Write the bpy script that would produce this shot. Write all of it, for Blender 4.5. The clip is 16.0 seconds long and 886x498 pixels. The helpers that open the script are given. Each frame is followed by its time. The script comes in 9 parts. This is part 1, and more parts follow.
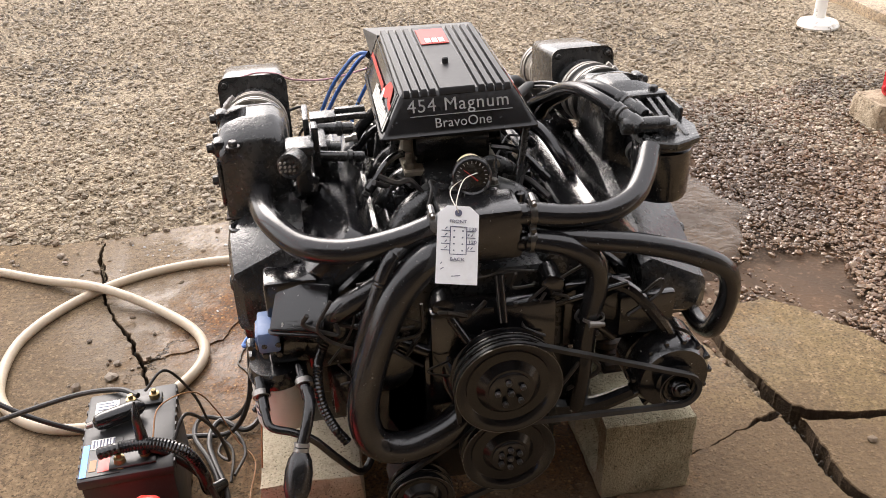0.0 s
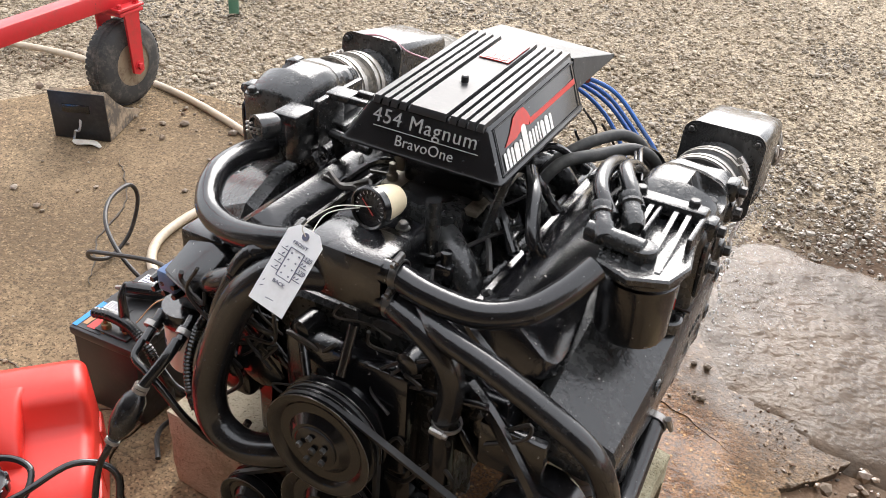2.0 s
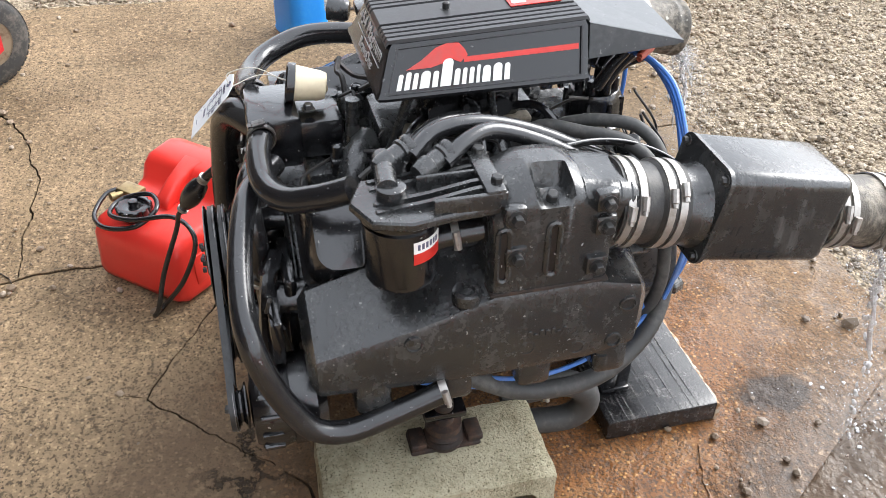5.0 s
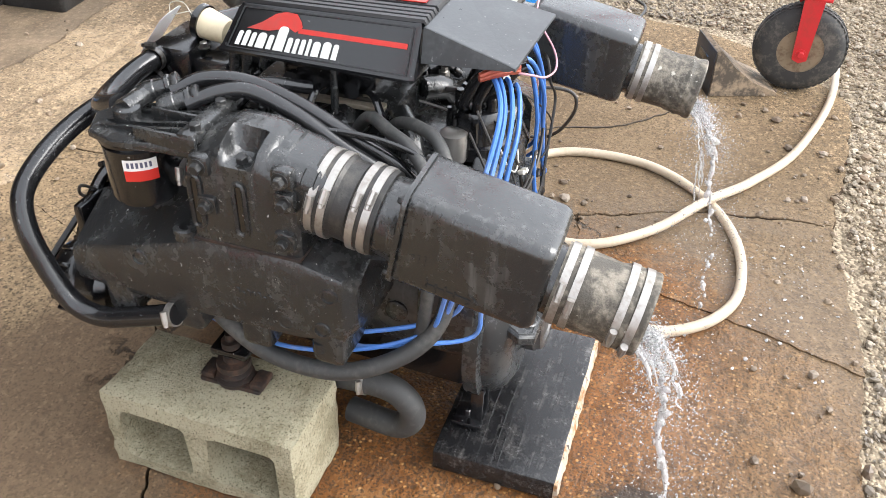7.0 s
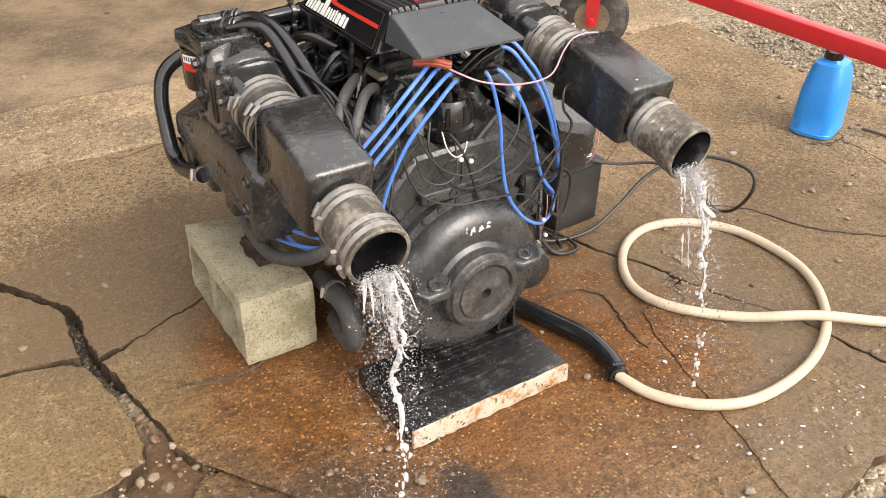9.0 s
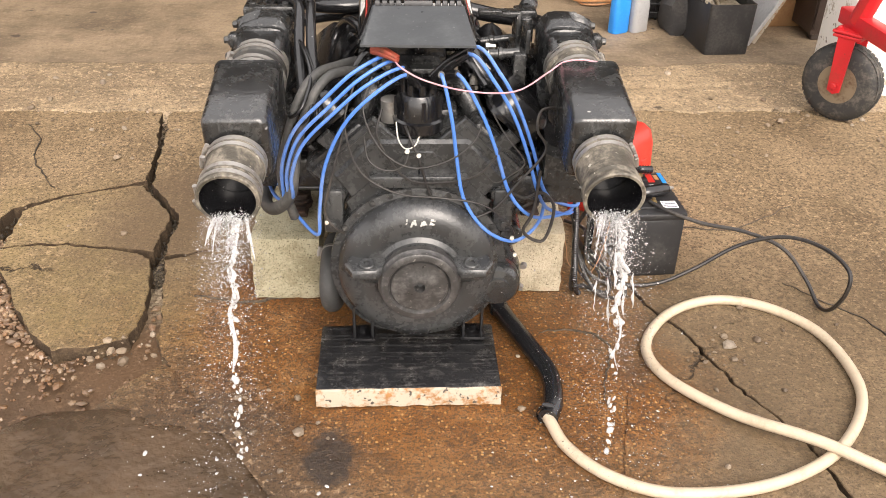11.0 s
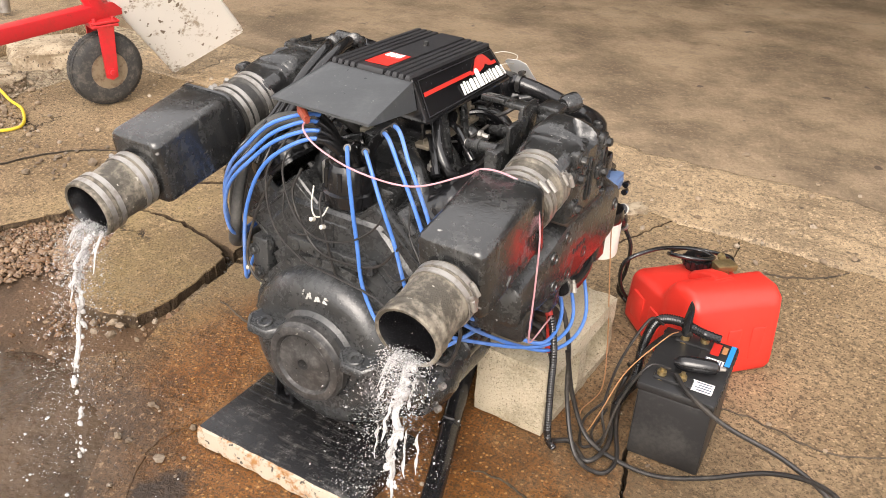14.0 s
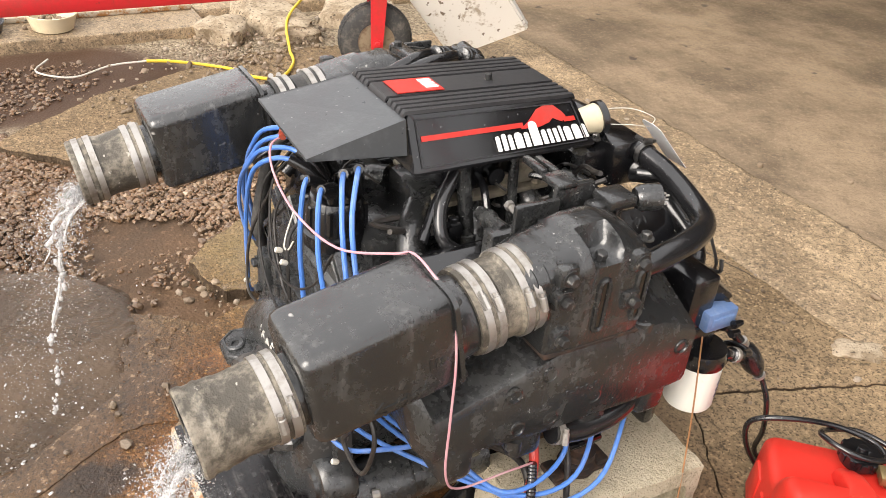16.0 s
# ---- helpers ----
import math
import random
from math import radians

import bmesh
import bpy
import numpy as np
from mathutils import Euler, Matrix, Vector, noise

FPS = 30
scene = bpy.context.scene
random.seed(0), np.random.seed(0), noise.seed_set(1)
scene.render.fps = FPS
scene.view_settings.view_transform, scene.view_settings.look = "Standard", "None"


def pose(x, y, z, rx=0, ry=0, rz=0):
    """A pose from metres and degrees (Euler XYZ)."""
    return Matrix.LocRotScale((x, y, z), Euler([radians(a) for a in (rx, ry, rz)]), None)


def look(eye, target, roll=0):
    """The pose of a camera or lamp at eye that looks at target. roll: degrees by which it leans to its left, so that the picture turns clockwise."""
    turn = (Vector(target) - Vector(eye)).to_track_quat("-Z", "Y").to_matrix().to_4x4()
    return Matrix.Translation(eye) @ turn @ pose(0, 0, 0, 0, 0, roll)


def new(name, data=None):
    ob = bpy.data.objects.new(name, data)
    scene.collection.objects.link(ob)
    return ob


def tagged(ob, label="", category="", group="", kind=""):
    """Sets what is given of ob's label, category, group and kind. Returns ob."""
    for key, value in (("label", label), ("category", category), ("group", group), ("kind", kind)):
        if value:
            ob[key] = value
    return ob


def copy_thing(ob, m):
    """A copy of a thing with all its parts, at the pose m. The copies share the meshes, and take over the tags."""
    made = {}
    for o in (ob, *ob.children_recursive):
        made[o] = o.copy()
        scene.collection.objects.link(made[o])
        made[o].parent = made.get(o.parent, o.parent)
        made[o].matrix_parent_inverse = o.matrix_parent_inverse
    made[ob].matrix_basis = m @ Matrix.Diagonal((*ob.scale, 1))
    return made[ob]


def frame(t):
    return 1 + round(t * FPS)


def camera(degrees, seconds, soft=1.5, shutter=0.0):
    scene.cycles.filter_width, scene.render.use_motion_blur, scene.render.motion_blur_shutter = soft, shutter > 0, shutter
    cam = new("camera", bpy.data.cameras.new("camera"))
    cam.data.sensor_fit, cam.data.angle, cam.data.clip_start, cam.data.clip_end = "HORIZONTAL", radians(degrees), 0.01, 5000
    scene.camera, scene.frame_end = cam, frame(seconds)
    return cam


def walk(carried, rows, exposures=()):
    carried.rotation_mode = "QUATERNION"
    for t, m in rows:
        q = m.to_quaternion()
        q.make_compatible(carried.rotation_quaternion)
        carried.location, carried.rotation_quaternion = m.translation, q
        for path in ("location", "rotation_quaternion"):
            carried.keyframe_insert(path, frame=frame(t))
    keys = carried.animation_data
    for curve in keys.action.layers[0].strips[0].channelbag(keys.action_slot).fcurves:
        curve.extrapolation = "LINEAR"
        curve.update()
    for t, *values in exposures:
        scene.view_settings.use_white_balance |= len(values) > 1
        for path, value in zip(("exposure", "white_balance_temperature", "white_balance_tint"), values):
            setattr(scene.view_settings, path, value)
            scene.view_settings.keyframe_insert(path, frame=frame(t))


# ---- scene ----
cam = camera(53.3, 16.0, 0.4)

PATH = [
    (0, (-0.265, -1.518, 1.368), (0.015, 0.182, 0.352), -1.9),
    (0.5, (-0.05, -1.408, 1.407), (0.01, 0.299, 0.365), 1.2),
    (1, (0.252, -1.385, 1.399), (-0.109, 0.276, 0.345), -1.4),
    (1.5, (0.464, -1.297, 1.378), (-0.196, 0.268, 0.322), -0.5),
    (2, (0.571, -1.159, 1.383), (-0.187, 0.332, 0.286), 3.9),
    (2.5, (0.796, -1.095, 1.386), (-0.202, 0.225, 0.262), 2.9),
    (3, (0.999, -0.986, 1.382), (-0.188, 0.15, 0.241), 2.3),
    (3.2, (1.014, -0.909, 1.35), (-0.214, 0.166, 0.194), 3.7),
    (5.3, (1.361, -0.178, 1.405), (-0.221, 0.045, 0.201), 0.9),
    (5.5, (1.391, -0.049, 1.406), (-0.211, 0.048, 0.213), 1.6),
    (6, (1.437, 0.197, 1.398), (-0.191, 0.143, 0.238), 3.3),
    (6.5, (1.381, 0.397, 1.364), (-0.229, 0.223, 0.19), 5.6),
    (7, (1.328, 0.631, 1.384), (-0.207, 0.155, 0.193), 1.9),
    (7.3, (1.305, 0.873, 1.4), (-0.132, 0.181, 0.193), -0.2),
    (7.5, (1.276, 1.022, 1.405), (-0.083, 0.155, 0.222), -1.0),
    (8, (1.126, 1.23, 1.376), (-0.168, 0.219, 0.235), 1.1),
    (8.5, (1.051, 1.377, 1.401), (-0.152, 0.255, 0.264), 2.4),
    (9, (0.957, 1.692, 1.418), (0.023, 0.305, 0.321), 1.5),
    (9.2, (0.915, 1.786, 1.417), (0.023, 0.355, 0.34), 2.0),
    (11.3, (-0.077, 2.092, 1.402), (-0.1, 0.395, 0.344), 2.0),
    (11.5, (-0.143, 2.057, 1.396), (-0.136, 0.358, 0.34), 2.7),
    (12, (-0.273, 2.015, 1.418), (-0.12, 0.325, 0.358), 2.5),
    (12.5, (-0.543, 1.995, 1.417), (-0.076, 0.346, 0.386), -0.6),
    (13, (-0.747, 1.961, 1.425), (-0.132, 0.347, 0.416), 0.3),
    (13.5, (-0.863, 1.78, 1.397), (-0.13, 0.211, 0.396), 2.2),
    (14, (-0.964, 1.586, 1.416), (-0.112, 0.076, 0.418), 3.1),
    (14.5, (-1.147, 1.371, 1.41), (-0.046, 0.043, 0.397), 1.0),
    (15, (-1.251, 1.222, 1.4), (0.042, 0.086, 0.383), 0.4),
    (15.5, (-1.218, 1.0, 1.382), (0.152, -0.023, 0.345), 3.3),
    (16, (-1.18, 0.797, 1.389), (0.258, -0.105, 0.332), 5.5),
]
EXPOSURES = [(0, 1.0, 6700, 15), (1.5, 1.1, 6450, 13), (2.5, 1.2, 6300, 11), (3.2, 1.25, 6200, 11), (5.5, 1.35, 6100, 10), (7.5, 1.35, 6300, 10), (9, 1.1, 6900, 13), (11.5, 1.1, 6950, 14), (12.5, 1.1, 6950, 14), (14.5, 1.05, 6850, 13), (16, 1.1, 6800, 12)]
walk(cam, [(t, look(eye, target, roll)) for t, eye, target, roll in PATH], EXPOSURES)

# ---- sky, sun ----
world = bpy.data.worlds.new("overcast_sky")
scene.world = world
world.use_nodes = True
wn, wl = world.node_tree.nodes, world.node_tree.links
sky = wn.new("ShaderNodeTexSky")
sky.sky_type = "NISHITA"
sky.sun_disc = False
sky.sun_elevation = radians(37)
sky.sun_rotation = radians(-17)
sky.dust_density = 4.0
sky.air_density = 1.5
sky_soft = wn.new("ShaderNodeHueSaturation")
sky_soft.inputs["Saturation"].default_value = 0.25
wl.new(sky.outputs[0], sky_soft.inputs["Color"])
veil = wn.new("ShaderNodeMix")
veil.data_type = "RGBA"
veil.inputs[0].default_value = 0.5
veil.inputs[7].default_value = (9.0, 9.1, 9.3, 1.0)
wl.new(sky_soft.outputs[0], veil.inputs[6])
wl.new(veil.outputs[2], wn["Background"].inputs[0])
wn["Background"].inputs[1].default_value = 0.15

sun_data = bpy.data.lights.new("sun", "SUN")
sun_data.energy = 1.25
sun_data.angle = radians(38)
sun_data.color = (1.0, 0.95, 0.88)
sun = new("sun", sun_data)
sun.matrix_world = look((-0.8, 2.6, 2.05), (0, 0, 0))


# ---- materials ----
def rgb(c):
    return (c[0], c[1], c[2], 1.0)


def material(name):
    m = bpy.data.materials.new(name)
    m.use_nodes = True
    nt = m.node_tree
    return m, nt, nt.nodes["Principled BSDF"]


def noise_node(nt, scale, detail=6.0, rough=0.6, coord=None):
    n = nt.nodes.new("ShaderNodeTexNoise")
    n.inputs["Scale"].default_value = scale
    n.inputs["Detail"].default_value = detail
    n.inputs["Roughness"].default_value = rough
    if coord is not None:
        nt.links.new(coord, n.inputs["Vector"])
    return n


def mapped(nt, value, a, b, c=0.0, d=1.0, smooth=False):
    n = nt.nodes.new("ShaderNodeMapRange")
    n.interpolation_type = "SMOOTHSTEP" if smooth else "LINEAR"
    for k, v in zip((1, 2, 3, 4), (a, b, c, d)):
        n.inputs[k].default_value = v
    nt.links.new(value, n.inputs[0])
    return n.outputs[0]


def mixed(nt, fac, a, b, mode="MIX"):
    n = nt.nodes.new("ShaderNodeMix")
    n.data_type, n.blend_type = "RGBA", mode
    if isinstance(fac, float):
        n.inputs[0].default_value = fac
    else:
        nt.links.new(fac, n.inputs[0])
    for k, v in ((6, a), (7, b)):
        if isinstance(v, tuple):
            n.inputs[k].default_value = rgb(v)
        else:
            nt.links.new(v, n.inputs[k])
    return n.outputs[2]


def maths(nt, op, a, b):
    n = nt.nodes.new("ShaderNodeMath")
    n.operation = op
    for k, v in ((0, a), (1, b)):
        if isinstance(v, (int, float)):
            n.inputs[k].default_value = v
        else:
            nt.links.new(v, n.inputs[k])
    return n.outputs[0]


def bumped(nt, bsdf, height, strength, distance=0.002):
    n = nt.nodes.new("ShaderNodeBump")
    n.inputs["Strength"].default_value = strength
    n.inputs["Distance"].default_value = distance
    nt.links.new(height, n.inputs["Height"])
    nt.links.new(n.outputs[0], bsdf.inputs["Normal"])


def surface(name, base, worn, rough=0.45, rough_var=0.15, metal=0.0, big=7.0, fine=90.0, amount=(0.45, 0.7),
            bump=0.25, depth=0.001, specks=None, speck_scale=160.0, speck_at=0.66, coat=0.0, gloss=0.5, streak=0.0, stretch=(1, 1, 0.12)):
    """A painted, moulded or cast surface: a base colour that wears or gathers dust in patches, with fine relief."""
    m, nt, b = material(name)
    co = nt.nodes.new("ShaderNodeTexCoord").outputs["Object"]
    n1, n2 = noise_node(nt, big, 5, 0.65, co), noise_node(nt, fine, 4, 0.6, co)
    both = maths(nt, "ADD", maths(nt, "MULTIPLY", n1.outputs[0], 0.65), maths(nt, "MULTIPLY", n2.outputs[0], 0.35))
    patch = mapped(nt, both, amount[0], amount[1], 0, 1, True)
    col = mixed(nt, patch, base, worn)
    if streak:
        mp = nt.nodes.new("ShaderNodeMapping")
        mp.inputs["Scale"].default_value = stretch
        nt.links.new(co, mp.inputs[0])
        n4 = noise_node(nt, 95, 4, 0.6, mp.outputs[0])
        col = mixed(nt, maths(nt, "MULTIPLY", mapped(nt, n4.outputs[0], 0.52, 0.70), maths(nt, "MULTIPLY", mapped(nt, n1.outputs[0], 0.42, 0.6), streak)), col, tuple(min(1.0, 2.2 * v) for v in worn))
    if specks is not None:
        n3 = noise_node(nt, speck_scale, 2, 0.5, co)
        col = mixed(nt, mapped(nt, n3.outputs[0], speck_at, speck_at + 0.05), col, specks)
    nt.links.new(col, b.inputs["Base Color"])
    r = maths(nt, "ADD", rough, maths(nt, "MULTIPLY", maths(nt, "SUBTRACT", both, 0.5), rough_var * 4))
    nt.links.new(r, b.inputs["Roughness"])
    b.inputs["Metallic"].default_value = metal
    b.inputs["Coat Weight"].default_value = coat
    b.inputs["Coat Roughness"].default_value = 0.12
    b.inputs["Specular IOR Level"].default_value = gloss
    if bump:
        n5 = noise_node(nt, fine * 3.2, 2, 0.5, co)
        relief = maths(nt, "ADD", maths(nt, "MULTIPLY", n1.outputs[0], 0.12), maths(nt, "ADD", maths(nt, "MULTIPLY", n2.outputs[0], 0.6), maths(nt, "MULTIPLY", n5.outputs[0], 0.28)))
        bumped(nt, b, relief, bump, depth)
    return m


M_BLACK = surface("satin_black_engine_paint", (0.007, 0.007, 0.008), (0.02, 0.02, 0.021), 0.15, 0.12, amount=(0.52, 0.74), bump=0.8, depth=0.0014, coat=0.45, gloss=0.6,
                  specks=(0.25, 0.24, 0.22), speck_scale=130, speck_at=0.71)
M_CAST = surface("dusty_black_casting", (0.019, 0.0195, 0.02), (0.039, 0.04, 0.039), 0.24, 0.18, big=17, fine=70, amount=(0.45, 0.66), bump=1.0, depth=0.0022,
                 specks=(0.26, 0.255, 0.24), speck_scale=120, speck_at=0.71, gloss=0.55, streak=0.45, coat=0.35)
M_BELL = surface("smooth_black_casting", (0.029, 0.0302, 0.031), (0.056, 0.057, 0.056), 0.27, 0.16, big=12, fine=110, amount=(0.48, 0.7), bump=0.7, depth=0.0015,
                 specks=(0.2, 0.195, 0.18), speck_scale=140, speck_at=0.73, gloss=0.7, streak=0.25)
M_BOXED = surface("scuffed_collector_paint", (0.018, 0.0185, 0.019), (0.037, 0.037, 0.036), 0.25, 0.16, big=16, fine=80, amount=(0.46, 0.68), bump=0.8, depth=0.0018,
                  specks=(0.38, 0.37, 0.35), speck_scale=28, speck_at=0.725, gloss=0.7, streak=0.9, coat=0.35)
M_COVER = surface("moulded_cover_plastic", (0.022, 0.022, 0.024), (0.045, 0.045, 0.046), 0.42, 0.08, amount=(0.5, 0.8), bump=0.25, gloss=0.5)
M_COVER_SIDE = surface("glossy_cover_side", (0.008, 0.008, 0.009), (0.02, 0.02, 0.021), 0.16, 0.08, amount=(0.5, 0.8), bump=0.1, gloss=0.6, specks=(0.09, 0.09, 0.09), speck_scale=110, speck_at=0.7)
M_SCOOP = surface("grey_moulded_scoop", (0.05, 0.054, 0.058), (0.085, 0.09, 0.094), 0.34, 0.12, big=14, amount=(0.45, 0.7), bump=0.4, specks=(0.2, 0.2, 0.2), speck_scale=130, speck_at=0.7)
M_RUBBER = surface("black_rubber_hose", (0.012, 0.012, 0.013), (0.034, 0.034, 0.035), 0.2, 0.12, amount=(0.5, 0.75), bump=0.4, gloss=0.7, specks=(0.1, 0.1, 0.1), speck_scale=150, speck_at=0.7)
M_GREYHOSE = surface("dusty_grey_rubber_hose", (0.045, 0.045, 0.044), (0.12, 0.115, 0.105), 0.6, 0.1, bump=0.3)
M_EXHOSE = surface("weathered_exhaust_rubber", (0.06, 0.052, 0.04), (0.24, 0.21, 0.165), 0.55, 0.14, big=20, fine=110, amount=(0.43, 0.63), bump=0.9, depth=0.003, specks=(0.45, 0.42, 0.36), speck_scale=70, speck_at=0.69)
M_BELLOWS = surface("dark_bellows_rubber", (0.022, 0.021, 0.02), (0.07, 0.065, 0.056), 0.45, 0.14, big=20, fine=110, amount=(0.45, 0.66), bump=0.8, depth=0.002)
M_STEEL = surface("zinc_plated_steel", (0.42, 0.4, 0.375), (0.25, 0.225, 0.195), 0.4, 0.14, metal=0.75, big=30, bump=0.1)
M_BOLT = surface("painted_bolt_heads", (0.03, 0.03, 0.03), (0.28, 0.27, 0.25), 0.4, 0.1, metal=0.3, big=60, amount=(0.52, 0.7))
M_RUST = surface("rusted_iron", (0.02, 0.013, 0.01), (0.085, 0.042, 0.024), 0.7, 0.1, big=35, bump=0.8, depth=0.002)
M_PULLEY = surface("worn_pulley_steel", (0.006, 0.006, 0.007), (0.014, 0.014, 0.014), 0.18, 0.1, metal=0.0, bump=0.25, gloss=0.6)
M_BARE = surface("bare_pulley_rim", (0.16, 0.155, 0.15), (0.06, 0.055, 0.05), 0.3, 0.1, metal=0.8, big=40, bump=0.1)
M_BELT = surface("rubber_v_belt", (0.02, 0.02, 0.02), (0.05, 0.05, 0.05), 0.45, 0.1, bump=0.2)
M_FLY = surface("brushed_coupler_plate", (0.055, 0.053, 0.052), (0.15, 0.145, 0.14), 0.34, 0.14, metal=0.4, big=24, bump=0.7,
                specks=(0.3, 0.28, 0.26), speck_scale=120, speck_at=0.7)
M_BLUEWIRE = surface("blue_silicone_wire", (0.06, 0.18, 0.54), (0.16, 0.25, 0.5), 0.42, 0.08, bump=0.05)
M_PINKWIRE = surface("pink_wire", (0.55, 0.27, 0.31), (0.5, 0.36, 0.36), 0.45, 0.05, bump=0)
M_REDWIRE = surface("red_cable", (0.45, 0.03, 0.02), (0.35, 0.06, 0.05), 0.4, 0.05, bump=0)
M_BLACKWIRE = surface("black_cable", (0.018, 0.016, 0.015), (0.065, 0.055, 0.045), 0.45, 0.1, bump=0.1)
M_WHITEWIRE = surface("pale_wire", (0.6, 0.57, 0.5), (0.4, 0.36, 0.3), 0.5, 0.05, bump=0)
M_COPPERCLIP = surface("rusty_red_clip", (0.35, 0.07, 0.04), (0.18, 0.06, 0.03), 0.5, 0.1, metal=0.2, big=60)
M_RED_LOGO = surface("red_decal", (0.56, 0.03, 0.022), (0.44, 0.05, 0.04), 0.35, 0.05, bump=0)
M_SCUFF = surface("pale_scuff", (0.5, 0.49, 0.46), (0.12, 0.12, 0.115), 0.55, 0.1, big=120)
M_WHITE_LOGO = surface("white_decal", (0.8, 0.79, 0.76), (0.62, 0.6, 0.56), 0.35, 0.05, bump=0)
M_SILVER = surface("silver_lettering", (0.5, 0.5, 0.5), (0.36, 0.36, 0.36), 0.35, 0.05, metal=0.3, bump=0)
M_CONCPALE = surface("pale_concrete_block", (0.52, 0.45, 0.33), (0.34, 0.29, 0.2), 0.9, 0.05, big=9, fine=140, amount=(0.46, 0.64), bump=1.0, depth=0.008,
                     specks=(0.12, 0.1, 0.06), speck_scale=300, speck_at=0.62)
M_CONCBLOCK = surface("mossy_concrete_block", (0.43, 0.39, 0.27), (0.26, 0.23, 0.145), 0.9, 0.05, big=9, fine=140, amount=(0.44, 0.62), bump=1.0, depth=0.009,
                      specks=(0.1, 0.088, 0.045), speck_scale=290, speck_at=0.605)
M_WOODBLACK = surface("wet_black_stained_wood", (0.012, 0.012, 0.013), (0.04, 0.038, 0.036), 0.22, 0.15, big=30, fine=160, bump=0.6, depth=0.002, streak=0.9, stretch=(0.09, 1, 1))
M_WOODRAW = surface("rotten_pale_wood_edge", (0.42, 0.365, 0.285), (0.28, 0.13, 0.04), 0.75, 0.1, big=16, fine=90, amount=(0.46, 0.6), bump=0.8, depth=0.003,
                    specks=(0.06, 0.05, 0.04), speck_scale=60, speck_at=0.64)
M_REDPLASTIC = surface("red_fuel_tank_plastic", (0.74, 0.038, 0.026), (0.62, 0.07, 0.045), 0.36, 0.1, amount=(0.5, 0.8), bump=0.1)
M_BLUEPLASTIC = surface("blue_jug_plastic", (0.015, 0.24, 0.72), (0.04, 0.3, 0.72), 0.36, 0.08, bump=0.1)
M_SILVERBOTTLE = surface("grey_bottle_plastic", (0.36, 0.36, 0.36), (0.28, 0.28, 0.28), 0.35, 0.05, bump=0.05)
M_BLUEGREY = surface("faded_blue_plastic", (0.09, 0.16, 0.32), (0.16, 0.22, 0.36), 0.45, 0.08)
M_BATTERY = surface("black_battery_case", (0.018, 0.018, 0.019), (0.05, 0.048, 0.045), 0.42, 0.12, bump=0.25)
M_CREAM = surface("cream_garden_hose", (0.5, 0.41, 0.3), (0.38, 0.3, 0.21), 0.42, 0.1, big=12, bump=0.15)
M_REDSTEEL = surface("red_painted_steel", (0.56, 0.022, 0.028), (0.42, 0.035, 0.03), 0.35, 0.08, big=8, bump=0.15, specks=(0.15, 0.05, 0.03), speck_scale=45, speck_at=0.72)
M_TYRE = surface("dusty_tyre_rubber", (0.035, 0.034, 0.033), (0.13, 0.115, 0.095), 0.75, 0.1, big=20, bump=0.5)
M_RIM = surface("tan_painted_rim", (0.24, 0.185, 0.12), (0.11, 0.06, 0.033), 0.55, 0.1, big=25, metal=0.1)
M_WHITEPAINT = surface("scuffed_white_paint", (0.82, 0.8, 0.75), (0.42, 0.36, 0.28), 0.5, 0.1, big=11, fine=60, amount=(0.53, 0.64), bump=0.3, specks=(0.2, 0.16, 0.12), speck_scale=34, speck_at=0.66)
M_WHITEFILTER = surface("cream_white_filter", (0.75, 0.73, 0.66), (0.62, 0.58, 0.5), 0.35, 0.05, bump=0.05)
M_PAPER = surface("white_card_tag", (0.8, 0.8, 0.8), (0.72, 0.71, 0.7), 0.7, 0.05, bump=0.05)
M_INK = surface("dark_ink", (0.09, 0.09, 0.14), (0.17, 0.17, 0.22), 0.6, 0.05, bump=0)
M_GREEN = surface("green_painted_steel", (0.05, 0.13, 0.075), (0.09, 0.16, 0.1), 0.45, 0.1, bump=0.2)
M_BRASS = surface("dull_brass", (0.36, 0.27, 0.13), (0.2, 0.15, 0.09), 0.4, 0.1, metal=0.8, big=40)
M_CARDBOARD = surface("brown_cardboard", (0.36, 0.2, 0.09), (0.28, 0.15, 0.07), 0.8, 0.05, bump=0.1)
M_YELLOW = surface("yellow_cable", (0.72, 0.52, 0.03), (0.55, 0.4, 0.05), 0.45, 0.05, bump=0)
M_GAUGE = surface("cream_gauge_body", (0.72, 0.62, 0.43), (0.6, 0.5, 0.33), 0.35, 0.05, bump=0.05)
M_ROCK = surface("rough_broken_concrete", (0.44, 0.355, 0.25), (0.24, 0.18, 0.115), 0.9, 0.05, big=12, fine=60, amount=(0.44, 0.6), bump=1.0, depth=0.012, specks=(0.1, 0.075, 0.05), speck_scale=75, speck_at=0.62)
M_SOIL = surface("dark_joint_soil", (0.06, 0.041, 0.026), (0.15, 0.105, 0.064), 0.9, 0.05, big=25, fine=120, bump=1.0, depth=0.01, gloss=0.2)
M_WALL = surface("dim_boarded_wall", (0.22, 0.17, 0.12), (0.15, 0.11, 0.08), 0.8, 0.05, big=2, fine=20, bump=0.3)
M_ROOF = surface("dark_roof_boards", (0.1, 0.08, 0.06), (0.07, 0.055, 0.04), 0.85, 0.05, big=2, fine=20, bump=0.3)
M_DARKCLOTH = surface("dark_canvas", (0.03, 0.028, 0.027), (0.06, 0.055, 0.05), 0.85, 0.05, bump=0.4)
